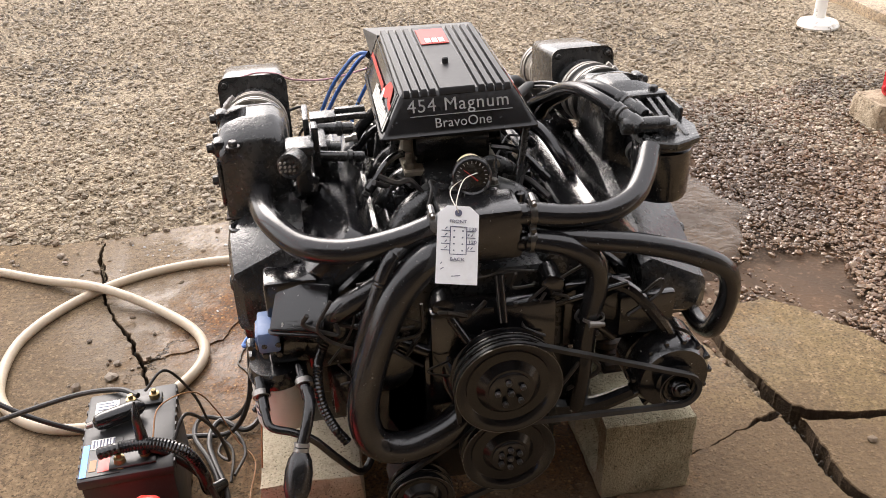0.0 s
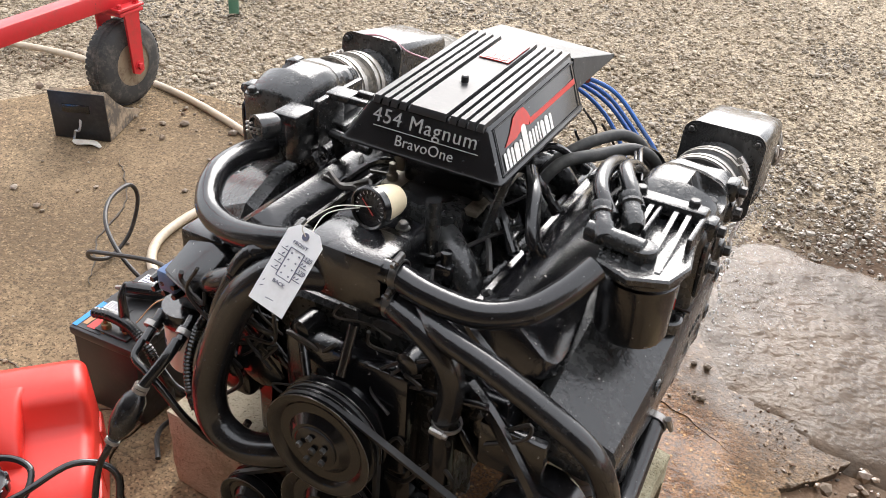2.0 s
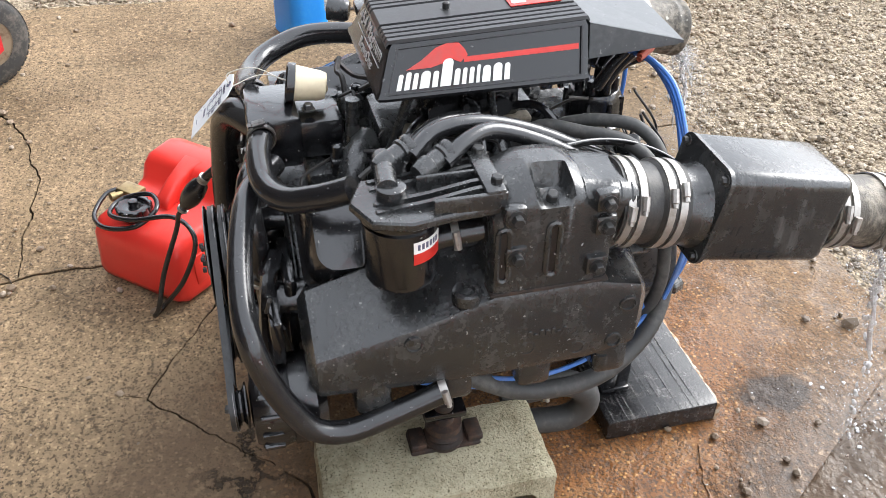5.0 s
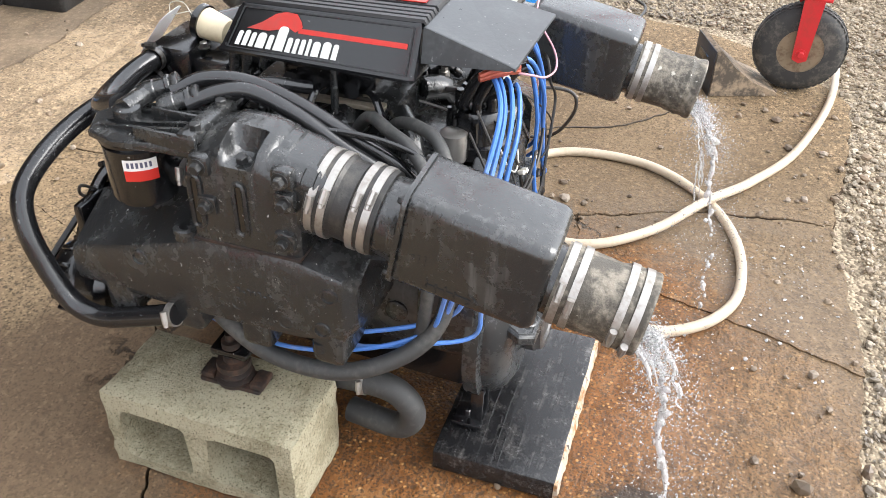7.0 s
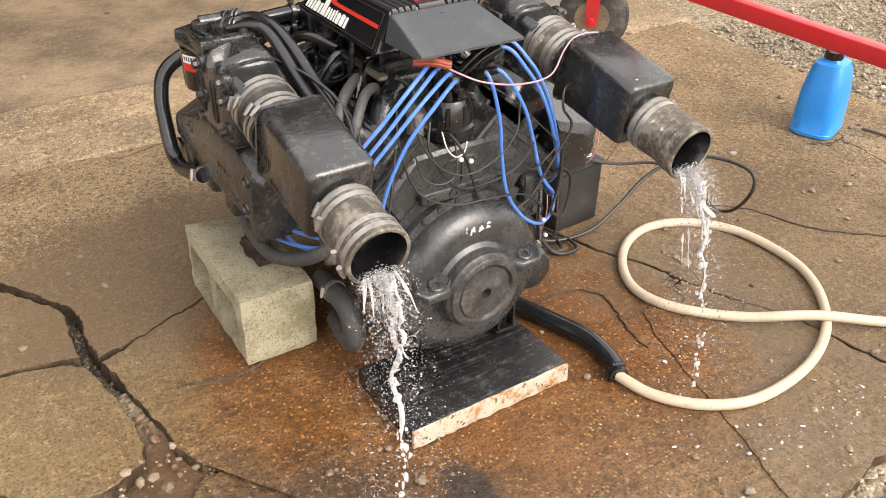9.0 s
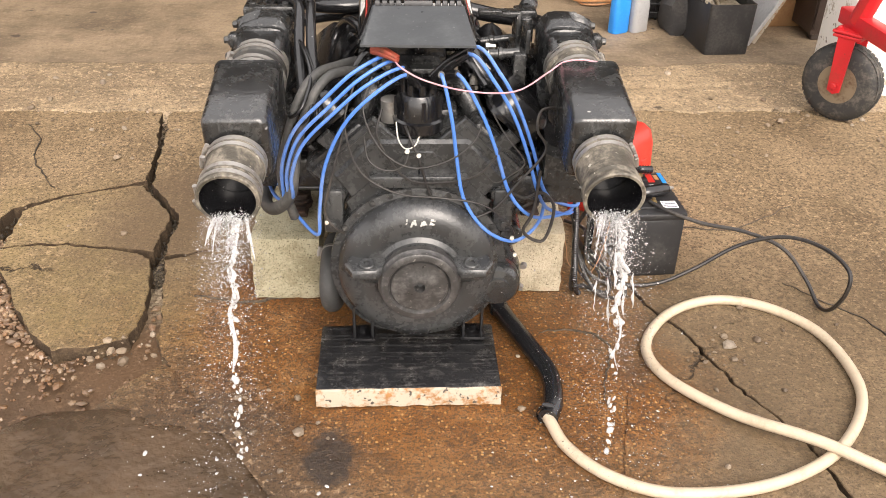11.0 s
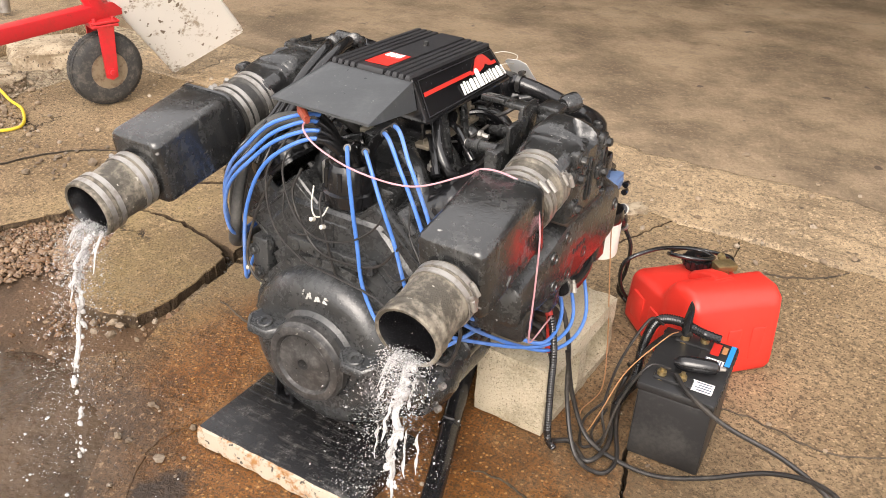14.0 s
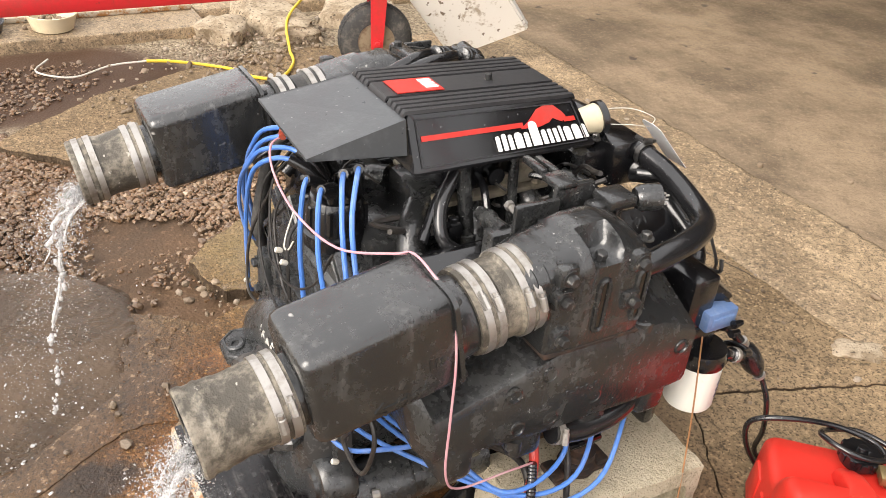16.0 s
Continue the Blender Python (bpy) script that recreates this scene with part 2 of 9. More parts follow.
M_DARKBROWN = surface("dark_brown_enamel", (0.045, 0.03, 0.024), (0.09, 0.06, 0.045), 0.5, 0.1, bump=0.2)
M_CHOCK = surface("dusty_chock_rubber", (0.08, 0.064, 0.048), (0.3, 0.225, 0.15), 0.8, 0.08, big=12, fine=70, amount=(0.42, 0.6), bump=0.6)
M_DULLALLOY = surface("oil_stained_alloy", (0.3, 0.26, 0.2), (0.12, 0.095, 0.065), 0.45, 0.12, metal=0.4, big=30, bump=0.5)
M_ORANGECORD = surface("orange_extension_cord", (0.4, 0.19, 0.08), (0.3, 0.16, 0.08), 0.5, 0.05, bump=0)


def radial(nt, co, x, y, sx=1.0, sy=1.0):
    """Distance in the ground plane from a place."""
    mp = nt.nodes.new("ShaderNodeMapping")
    mp.inputs["Location"].default_value = (-x * sx, -y * sy, 0)
    mp.inputs["Scale"].default_value = (sx, sy, 0)
    nt.links.new(co, mp.inputs[0])
    ln = nt.nodes.new("ShaderNodeVectorMath")
    ln.operation = "LENGTH"
    nt.links.new(mp.outputs[0], ln.inputs[0])
    return ln.outputs["Value"]


def concrete_material(name, base, worn, rust=True, grain=1.0):
    m, nt, b = material(name)
    co = nt.nodes.new("ShaderNodeTexCoord").outputs["Object"]
    big, mid, fine, grit = noise_node(nt, 1.7, 6, 0.62, co), noise_node(nt, 8, 7, 0.68, co), noise_node(nt, 55, 5, 0.65, co), noise_node(nt, 150, 3, 0.6, co)
    # hairline cracks where the slab has begun to break
    bent = nt.nodes.new("ShaderNodeVectorMath")
    bent.operation = "MULTIPLY_ADD"
    nt.links.new(noise_node(nt, 5, 6, 0.7, co).outputs["Color"], bent.inputs[0])
    bent.inputs[1].default_value = (0.34, 0.34, 0)
    nt.links.new(co, bent.inputs[2])
    cell = nt.nodes.new("ShaderNodeTexVoronoi")
    cell.feature = "DISTANCE_TO_EDGE"
    cell.inputs["Scale"].default_value = 1.75
    nt.links.new(bent.outputs[0], cell.inputs["Vector"])
    where = noise_node(nt, 1.3, 2, 0.5, co)
    crack = maths(nt, "MULTIPLY", mapped(nt, cell.outputs["Distance"], 0.013, 0.004), mapped(nt, where.outputs[0], 0.6, 0.66, 0, 1.0 if grain > 0.8 else 0.0))
    col = mixed(nt, mapped(nt, big.outputs[0], 0.36, 0.64, 0, 1, True), base, worn)
    col = mixed(nt, mapped(nt, mid.outputs[0], 0.48, 0.7, 0, 0.5, True), col, tuple(0.62 * v for v in worn))
    col = mixed(nt, mapped(nt, fine.outputs[0], 0.54, 0.66, 0, 0.7 * grain), col, tuple(min(1.0, 1.6 * v) for v in base))
    dark = mapped(nt, grit.outputs[0], 0.56, 0.60, 0, 1.0 * grain)
    pits = mapped(nt, fine.outputs[0], 0.45, 0.36, 0, 0.9 * grain)
    col = mixed(nt, maths(nt, "MULTIPLY", dark, 0.8), col, (0.06, 0.043, 0.027))
    col = mixed(nt, pits, col, (0.095, 0.072, 0.046))
    # single grains of aggregate, pale and dark
    stone = nt.nodes.new("ShaderNodeTexVoronoi")
    stone.inputs["Scale"].default_value = 120
    nt.links.new(co, stone.inputs["Vector"])
    pick = nt.nodes.new("ShaderNodeSeparateColor")
    nt.links.new(stone.outputs["Color"], pick.inputs[0])
    round_off = mapped(nt, stone.outputs["Distance"], 0.5, 0.3)
    pale = maths(nt, "MULTIPLY", round_off, mapped(nt, pick.outputs[0], 0.84, 0.88, 0, 0.6 * grain))
    black = maths(nt, "MULTIPLY", round_off, mapped(nt, pick.outputs[1], 0.82, 0.86, 0, 0.65 * grain))
    col = mixed(nt, pale, col, tuple(min(1.0, 1.7 * v) for v in base))
    col = mixed(nt, black, col, (0.05, 0.036, 0.024))
    height = maths(nt, "ADD", maths(nt, "MULTIPLY", mid.outputs[0], 0.8), maths(nt, "MULTIPLY", fine.outputs[0], 0.7))
    height = maths(nt, "ADD", height, maths(nt, "MULTIPLY", maths(nt, "SUBTRACT", pale, black), 0.25))
    if rust:
        edge = noise_node(nt, 2.4, 8, 0.72, co)
        wob = maths(nt, "MULTIPLY", maths(nt, "SUBTRACT", edge.outputs[0], 0.5), 1.15)
        d = maths(nt, "ADD", radial(nt, co, 0.08, 0.44), wob)
        mask = mapped(nt, d, 0.9, 0.5, 0, 1, True)
        tone = mixed(nt, mapped(nt, mid.outputs[0], 0.38, 0.64), (0.225, 0.084, 0.0155), (0.1, 0.04, 0.012))
        tone = mixed(nt, mapped(nt, fine.outputs[0], 0.56, 0.66, 0, 0.6), tone, (0.33, 0.14, 0.035))
        peppered = mapped(nt, grit.outputs[0], 0.53, 0.56, 0, 0.85)
        tone = mixed(nt, maths(nt, "MAXIMUM", maths(nt, "MAXIMUM", peppered, pits), black), tone, (0.055, 0.03, 0.016))
        tone = mixed(nt, pale, tone, (0.55, 0.3, 0.1))
        axes = nt.nodes.new("ShaderNodeSeparateXYZ")
        nt.links.new(co, axes.inputs[0])
        # rust thinned east and north, standing in for grey sky sheen on wet ground
        mask = maths(nt, "MULTIPLY", mask, maths(nt, "MULTIPLY", mapped(nt, axes.outputs[0], 0.75, 0.42, 0.3, 1, True), mapped(nt, axes.outputs[1], 0.95, 0.55, 0.4, 1, True)))
        sodden = maths(nt, "ADD", radial(nt, co, 0.22, 0.72, 0.85, 1.3), wob)
        wet = mapped(nt, sodden, 1.35, 0.75, 0, 1, True)
        wet = maths(nt, "MULTIPLY", wet, mapped(nt, edge.outputs[0], 0.40, 0.56, 0.3, 1, True))
        col = mixed(nt, maths(nt, "MULTIPLY", wet, 0.55), col, (0.075, 0.045, 0.022))
        # spray-wetted concrete west of the engine
        splash = maths(nt, "ADD", radial(nt, co, -0.85, 0.45, 0.75, 0.9), wob)
        col = mixed(nt, mapped(nt, splash, 0.85, 0.4, 0, 0.5, True), col, (0.1, 0.07, 0.042))
        # a yellowish mossy bloom on the broken slabs to the east
        moss = maths(nt, "ADD", radial(nt, co, 1.0, -0.05, 1.0, 1.0), maths(nt, "MULTIPLY", wob, 0.5))
        moss = maths(nt, "MULTIPLY", mapped(nt, moss, 0.7, 0.35, 0, 1, True), mapped(nt, mid.outputs[0], 0.35, 0.6, 0.5, 0.2))
        col = mixed(nt, moss, col, mixed(nt, mapped(nt, grit.outputs[0], 0.4, 0.6), (0.27, 0.2, 0.085), (0.15, 0.112, 0.05)))
        # an old brown damp stain before the engine
        damp = maths(nt, "ADD", radial(nt, co, 0.42, -0.36, 0.85, 1.15), maths(nt, "MULTIPLY", maths(nt, "SUBTRACT", edge.outputs[0], 0.5), 0.6))
        col = mixed(nt, mapped(nt, damp, 0.62, 0.34, 0, 0.7, True), col, (0.125, 0.085, 0.054))
        col = mixed(nt, maths(nt, "MULTIPLY", mask, mapped(nt, mid.outputs[0], 0.34, 0.5, 0.55, 0.9)), col, tone)
        # mud washed over the north-east corner
        silt = maths(nt, "ADD", radial(nt, co, 0.68, 0.93), maths(nt, "MULTIPLY", maths(nt, "SUBTRACT", edge.outputs[0], 0.5), 0.7))
        silt = mapped(nt, silt, 0.66, 0.36, 0, 0.94, True)
        mud = mixed(nt, mapped(nt, mid.outputs[0], 0.35, 0.65), (0.108, 0.068, 0.04), (0.06, 0.04, 0.025))
        mud = mixed(nt, maths(nt, "MAXIMUM", dark, pits), mud, (0.04, 0.028, 0.02))
        mud = mixed(nt, mapped(nt, fine.outputs[0], 0.57, 0.66, 0, 0.7), mud, (0.34, 0.24, 0.15))
        col = mixed(nt, silt, col, mud)
        wet = maths(nt, "MAXIMUM", wet, silt)
        # an oily patch behind the plank
        spot = maths(nt, "ADD", radial(nt, co, 0.20, 0.69), maths(nt, "MULTIPLY", maths(nt, "SUBTRACT", mid.outputs[0], 0.5), 0.22))
        col = mixed(nt, mapped(nt, spot, 0.085, 0.045, 0, 0.85, True), col, (0.03, 0.025, 0.022))
        nt.links.new(mapped(nt, maths(nt, "SUBTRACT", wet, maths(nt, "MULTIPLY", fine.outputs[0], 0.25)), -0.12, 0.75, 0.85, 0.34), b.inputs["Roughness"])
        nt.links.new(mapped(nt, wet, 0.3, 1, 0.2, 0.3), b.inputs["Specular IOR Level"])
        height = maths(nt, "MULTIPLY", height, mapped(nt, wet, 0.4, 1, 1, 0.3))
    else:
        nt.links.new(mapped(nt, big.outputs[0], 0.35, 0.65, 0.45, 0.8), b.inputs["Roughness"])
        oil = noise_node(nt, 5.2, 3, 0.55, co)
        col = mixed(nt, mapped(nt, oil.outputs[0], 0.69, 0.71, 0, 0.9), col, (0.05, 0.035, 0.025))
    col = mixed(nt, maths(nt, "MULTIPLY", crack, 0.9), col, (0.035, 0.026, 0.018))
    height = maths(nt, "SUBTRACT", height, maths(nt, "MULTIPLY", crack, 1.2))
    nt.links.new(col, b.inputs["Base Color"])
    bumped(nt, b, height, 0.85 * grain, 0.009)
    return m


M_CONCRETE = concrete_material("stained_old_concrete", (0.29, 0.207, 0.122), (0.182, 0.127, 0.072))
M_FLOOR = concrete_material("smooth_garage_concrete", (0.275, 0.204, 0.134), (0.125, 0.09, 0.056), rust=False, grain=0.38)
M_LIP = concrete_material("rough_threshold_concrete", (0.38, 0.28, 0.174), (0.22, 0.158, 0.095), rust=False, grain=0.85)


def stones_material(name, tones, rough=0.75):
    m, nt, b = material(name)
    geo = nt.nodes.new("ShaderNodeNewGeometry")
    ramp = nt.nodes.new("ShaderNodeValToRGB")
    ramp.color_ramp.interpolation = "LINEAR"
    els = ramp.color_ramp.elements
    while len(els) < len(tones):
        els.new(0.5)
    for k, c in enumerate(tones):
        els[k].position = k / (len(tones) - 1)
        els[k].color = rgb(c)
    nt.links.new(geo.outputs["Random Per Island"], ramp.inputs[0])
    co = nt.nodes.new("ShaderNodeTexCoord").outputs["Object"]
    n = noise_node(nt, 120, 3, 0.6, co)
    col = mixed(nt, mapped(nt, n.outputs[0], 0.35, 0.7, 0, 0.5), ramp.outputs[0], (0.2, 0.16, 0.11))
    damp = noise_node(nt, 0.9, 5, 0.6, co)
    col = mixed(nt, mapped(nt, damp.outputs[0], 0.48, 0.62, 0, 0.55, True), col, tuple(0.4 * v for v in tones[0]))
    # stones wetted by the outflow
    soaked = mapped(nt, maths(nt, "ADD", radial(nt, co, 0.55, 1.2, 0.8, 1.0), maths(nt, "MULTIPLY", maths(nt, "SUBTRACT", damp.outputs[0], 0.5), 1.2)), 1.0, 0.45, 0, 0.6, True)
    col = mixed(nt, soaked, col, tuple(0.5 * v for v in tones[0]))
    nt.links.new(col, b.inputs["Base Color"])
    nt.links.new(maths(nt, "MULTIPLY", mapped(nt, damp.outputs[0], 0.45, 0.62, rough, rough * 0.65), mapped(nt, soaked, 0, 0.6, 1, 0.5)), b.inputs["Roughness"])
    bumped(nt, b, n.outputs[0], 0.3, 0.002)
    return m


M_GRAVEL = stones_material("pale_river_gravel", [(0.11, 0.082, 0.055), (0.43, 0.355, 0.255), (0.24, 0.185, 0.13), (0.56, 0.48, 0.365), (0.17, 0.142, 0.108), (0.34, 0.27, 0.18), (0.47, 0.405, 0.315), (0.2, 0.145, 0.092)])
M_MUDSTONES = stones_material("wet_brown_gravel", [(0.075, 0.036, 0.018), (0.2, 0.105, 0.05), (0.13, 0.065, 0.03), (0.3, 0.2, 0.12), (0.1, 0.058, 0.035), (0.17, 0.088, 0.044)], 0.3)
M_GRIT = stones_material("dark_joint_grit", [(0.016, 0.012, 0.009), (0.05, 0.035, 0.023), (0.025, 0.018, 0.013), (0.08, 0.058, 0.038)], 0.8)
M_CLODS = stones_material("dirt_clods", [(0.12, 0.08, 0.05), (0.34, 0.26, 0.18), (0.2, 0.14, 0.09), (0.45, 0.38, 0.3)], 0.85)


def earth_material():
    m, nt, b = material("gravelly_earth")
    co = nt.nodes.new("ShaderNodeTexCoord").outputs["Object"]
    big, vor, fine = noise_node(nt, 1.1, 6, 0.6, co), nt.nodes.new("ShaderNodeTexVoronoi"), noise_node(nt, 60, 4, 0.6, co)
    vor.inputs["Scale"].default_value = 95
    nt.links.new(co, vor.inputs["Vector"])
    tone = nt.nodes.new("ShaderNodeSeparateColor")
    nt.links.new(vor.outputs["Color"], tone.inputs[0])
    pebble = mixed(nt, tone.outputs[0], (0.14, 0.105, 0.07), (0.44, 0.36, 0.25))
    # brown wet mud east of the slabs
    mp = nt.nodes.new("ShaderNodeMapping")
    mp.inputs["Location"].default_value = (-1.15, -0.75, 0)
    mp.inputs["Scale"].default_value = (1.0, 0.85, 0)
    nt.links.new(co, mp.inputs[0])
    ln = nt.nodes.new("ShaderNodeVectorMath")
    ln.operation = "LENGTH"
    nt.links.new(mp.outputs[0], ln.inputs[0])
    d = maths(nt, "ADD", ln.outputs["Value"], maths(nt, "MULTIPLY", maths(nt, "SUBTRACT", big.outputs[0], 0.5), 1.2))
    d2 = maths(nt, "ADD", radial(nt, co, 2.4, 0.5, 1.3, 0.8), maths(nt, "MULTIPLY", maths(nt, "SUBTRACT", big.outputs[0], 0.5), 0.5))
    mud = maths(nt, "MAXIMUM", mapped(nt, d, 1.0, 0.6, 0, 1, True), mapped(nt, d2, 0.62, 0.4, 0, 1, True))
    mud_col = mixed(nt, mapped(nt, big.outputs[0], 0.4, 0.6, 0, 1, True), (0.11, 0.064, 0.034), (0.065, 0.042, 0.026))
    mud_col = mixed(nt, mapped(nt, fine.outputs[0], 0.55, 0.7, 0, 0.6), mud_col, (0.22, 0.14, 0.085))
    mud_col = mixed(nt, mapped(nt, d2, 0.62, 0.45, 0, 0.9, True), mud_col, (0.06, 0.03, 0.015))
    col = mixed(nt, mud, pebble, mud_col)
    nt.links.new(col, b.inputs["Base Color"])
    nt.links.new(mapped(nt, mud, 0, 1, 0.85, 0.7), b.inputs["Roughness"])
    b.inputs["Specular IOR Level"].default_value = 0.3
    dist = mapped(nt, vor.outputs["Distance"], 0, 0.7, 1, 0)
    keep = mapped(nt, mud, 0, 1, 1, 0.12)
    h = maths(nt, "ADD", maths(nt, "MULTIPLY", dist, keep), maths(nt, "MULTIPLY", fine.outputs[0], 0.3))
    bumped(nt, b, h, 0.7, 0.012)
    return m


M_EARTH = earth_material()


def water_material(name, tint, rough, alpha=1.0, transmission=0.0):
    m, nt, b = material(name)
    co = nt.nodes.new("ShaderNodeTexCoord").outputs["Object"]
    n = noise_node(nt, 55, 4, 0.6, co)
    nt.links.new(mixed(nt, mapped(nt, n.outputs[0], 0.4, 0.62), tint, tuple(0.75 * v for v in tint)), b.inputs["Base Color"])
    b.inputs["Roughness"].default_value = rough
    b.inputs["Transmission Weight"].default_value = transmission
    b.inputs["IOR"].default_value = 1.33
    bumped(nt, b, n.outputs[0], 0.6, 0.004)
    return m


def puddle_material():
    m, nt, b = material("muddy_puddle_water")
    co = nt.nodes.new("ShaderNodeTexCoord").outputs["Object"]
    n, w, f = noise_node(nt, 4, 6, 0.65, co), noise_node(nt, 14, 3, 0.5, co), noise_node(nt, 60, 3, 0.55, co)
    nt.links.new(mixed(nt, mapped(nt, n.outputs[0], 0.38, 0.62, 0, 1, True), (0.145, 0.1, 0.065), (0.09, 0.062, 0.04)), b.inputs["Base Color"])
    nt.links.new(mapped(nt, n.outputs[0], 0.42, 0.6, 0.1, 0.3), b.inputs["Roughness"])
    b.inputs["Transmission Weight"].default_value = 0.4
    b.inputs["IOR"].default_value = 1.33
    b.inputs["Specular IOR Level"].default_value = 0.25
    # rings spreading from falling drops
    h = maths(nt, "ADD", w.outputs[0], maths(nt, "MULTIPLY", f.outputs[0], 0.3))
    for x, y, k in ((0.62, 0.98, 0.03), (0.92, 0.82, 0.025), (0.42, 1.12, 0.02)):
        d = radial(nt, co, x, y)
        ring = nt.nodes.new("ShaderNodeMath")
        ring.operation = "SINE"
        nt.links.new(maths(nt, "MULTIPLY", d, 190.0), ring.inputs[0])
        h = maths(nt, "ADD", h, maths(nt, "MULTIPLY", ring.outputs[0], mapped(nt, d, 0.04, 0.36, k, 0)))
    bumped(nt, b, h, 0.8, 0.014)
    return m


M_PUDDLE = puddle_material()
M_FOAM = water_material("foaming_water", (0.93, 0.92, 0.91), 0.2, transmission=0.55)
M_DROPS = water_material("water_drops", (0.95, 0.95, 0.95), 0.08, transmission=0.75)


# ---- mesh helpers ----
V = Vector


def part(name, bm, mat, parent=None, label="", sharp=38, mats=None):
    """Links a bmesh as one mesh object, under a thing or a part where one is given; 61 degrees marks an open sheet, facing up."""
    bmesh.ops.recalc_face_normals(bm, faces=bm.faces)
    limit = radians(sharp)
    for f in bm.faces:
        f.smooth = True
    for e in bm.edges:
        e.smooth = len(e.link_faces) == 2 and e.calc_face_angle(0) < limit
    if sharp == 61 and sum(f.normal.z for f in bm.faces) < 0:
        bmesh.ops.reverse_faces(bm, faces=bm.faces)
    me = bpy.data.meshes.new(name)
    bm.to_mesh(me)
    bm.free()
    for one in mats or [mat]:
        me.materials.append(one)
    ob = new(name, me)
    if parent is not None:
        ob.parent = parent
    if label:
        ob["label"] = label
    return ob


def pieces(name, bm, mat, parent, label="", touch=0.0006):
    """Each separate piece of a bmesh as an object of its own; pieces that touch stay together."""
    bm.verts.ensure_lookup_table()
    bm.verts.index_update()
    group, boxes = {}, []
    for v in bm.verts:
        if v.index in group:
            continue
        k, stack = len(boxes), [v]
        group[v.index] = k
        lo, hi = v.co.copy(), v.co.copy()
        while stack:
            w = stack.pop()
            lo, hi = V(map(min, lo, w.co)), V(map(max, hi, w.co))
            for e in w.link_edges:
                o = e.other_vert(w)
                if o.index not in group:
                    group[o.index] = k
                    stack.append(o)
        boxes.append((lo, hi))
    root = list(range(len(boxes)))

    def find(a):
        while root[a] != a:
            a = root[a]
        return a

    for a in range(len(boxes)):
        for b in range(a):
            (l0, h0), (l1, h1) = boxes[a], boxes[b]
            if all(l0[i] - touch <= h1[i] and l1[i] - touch <= h0[i] for i in range(3)):
                root[find(a)] = find(b)
    sets = {}
    for f in bm.faces:
        sets.setdefault(find(group[f.verts[0].index]), []).append(f)
    out = []
    for faces in sets.values():
        one, made = bmesh.new(), {}
        for f in faces:
            for v in f.verts:
                if v.index not in made:
                    made[v.index] = one.verts.new(v.co)
            one.faces.new([made[v.index] for v in f.verts])
        out.append(part(name, one, mat, parent, label))
    bm.free()
    return out


def thing(name, m=None, label="", category="", group="", kind=""):
    ob = new(name)
    ob.empty_display_size = 0.05
    if m is not None:
        ob.matrix_basis = m
    return tagged(ob, label, category, group, kind)


def smooth_path(points, steps=8, closed=False):
    """A Catmull-Rom line through the points."""
    p = [V(q) for q in points]
    if len(p) < 3:
        return p
    out, n = [], len(p)
    for i in range(n if closed else n - 1):
        a, b = p[i], p[(i + 1) % n]
        z = p[i - 1] if i or closed else a * 2 - b
        c = p[(i + 2) % n] if closed or i + 2 < n else b * 2 - a
        for k in range(steps):
            t = k / steps
            out.append(0.5 * ((2 * a) + (b - z) * t + (2 * z - 5 * a + 4 * b - c) * t * t + (3 * a - z - 3 * b + c) * t ** 3))
    if not closed:
        out.append(p[-1])
    return out


def frames_along(path, closed=False):
    n = len(path)
    tans = []
    for i in range(n):
        a = path[i - 1] if i or closed else path[i]
        b = path[(i + 1) % n] if closed or i + 1 < n else path[i]
        tans.append((b - a).normalized())
    up = V((0, 0, 1)) if abs(tans[0].z) < 0.9 else V((0, 1, 0))
    side = tans[0].cross(up).normalized()
    out = []
    for t in tans:
        side = (side - t * side.dot(t)).normalized()
        out.append((t, side, side.cross(t)))
    return out


def loft(bm, rings, cap=True, closed=False, mi=0):
    """Skins rings of equal length."""
    vs = [[bm.verts.new(q) for q in r] for r in rings]
    m, n = len(vs), len(vs[0])
    for i in range(m if closed else m - 1):
        a, b = vs[i], vs[(i + 1) % m]
        for k in range(n):
            f = bm.faces.new((a[k], a[(k + 1) % n], b[(k + 1) % n], b[k]))
            f.material_index = mi
    if cap and not closed:
        bm.faces.new(vs[0][::-1]).material_index = mi
        bm.faces.new(vs[-1]).material_index = mi
    return bm


def tube(bm, points, r, seg=10, steps=6, closed=False, ribs=0.0, rib_len=0.006, cap=True, smooth=True, flat=1.0):
    """A hose, pipe or wire along a smooth line; r is a radius or one for each point; ribs: height of corrugation."""
    path = smooth_path(points, steps, closed) if smooth else [V(q) for q in points]
    if ribs:
        dense, d = [], 0.0
        for a, b in zip(path, path[1:]):
            k = max(1, int((b - a).length / (rib_len / 2)))
            dense += [a.lerp(b, i / k) for i in range(k)]
        path = dense + [path[-1]]
    fr, n = frames_along(path, closed), len(path)
    rings = []
    for i, (q, (t, s, u)) in enumerate(zip(path, fr)):
        if isinstance(r, (int, float)):
            rad = r
        else:
            f = i / max(1, n - 1) * (len(r) - 1)
            j = min(int(f), len(r) - 2)
            rad = r[j] + (r[j + 1] - r[j]) * (f - j)
        if ribs:
            rad += ribs * (i % 2)
        rings.append([q + (s * math.cos(a) + u * math.sin(a) * flat) * rad for a in (2 * math.pi * k / seg for k in range(seg))])
    return loft(bm, rings, cap, closed)


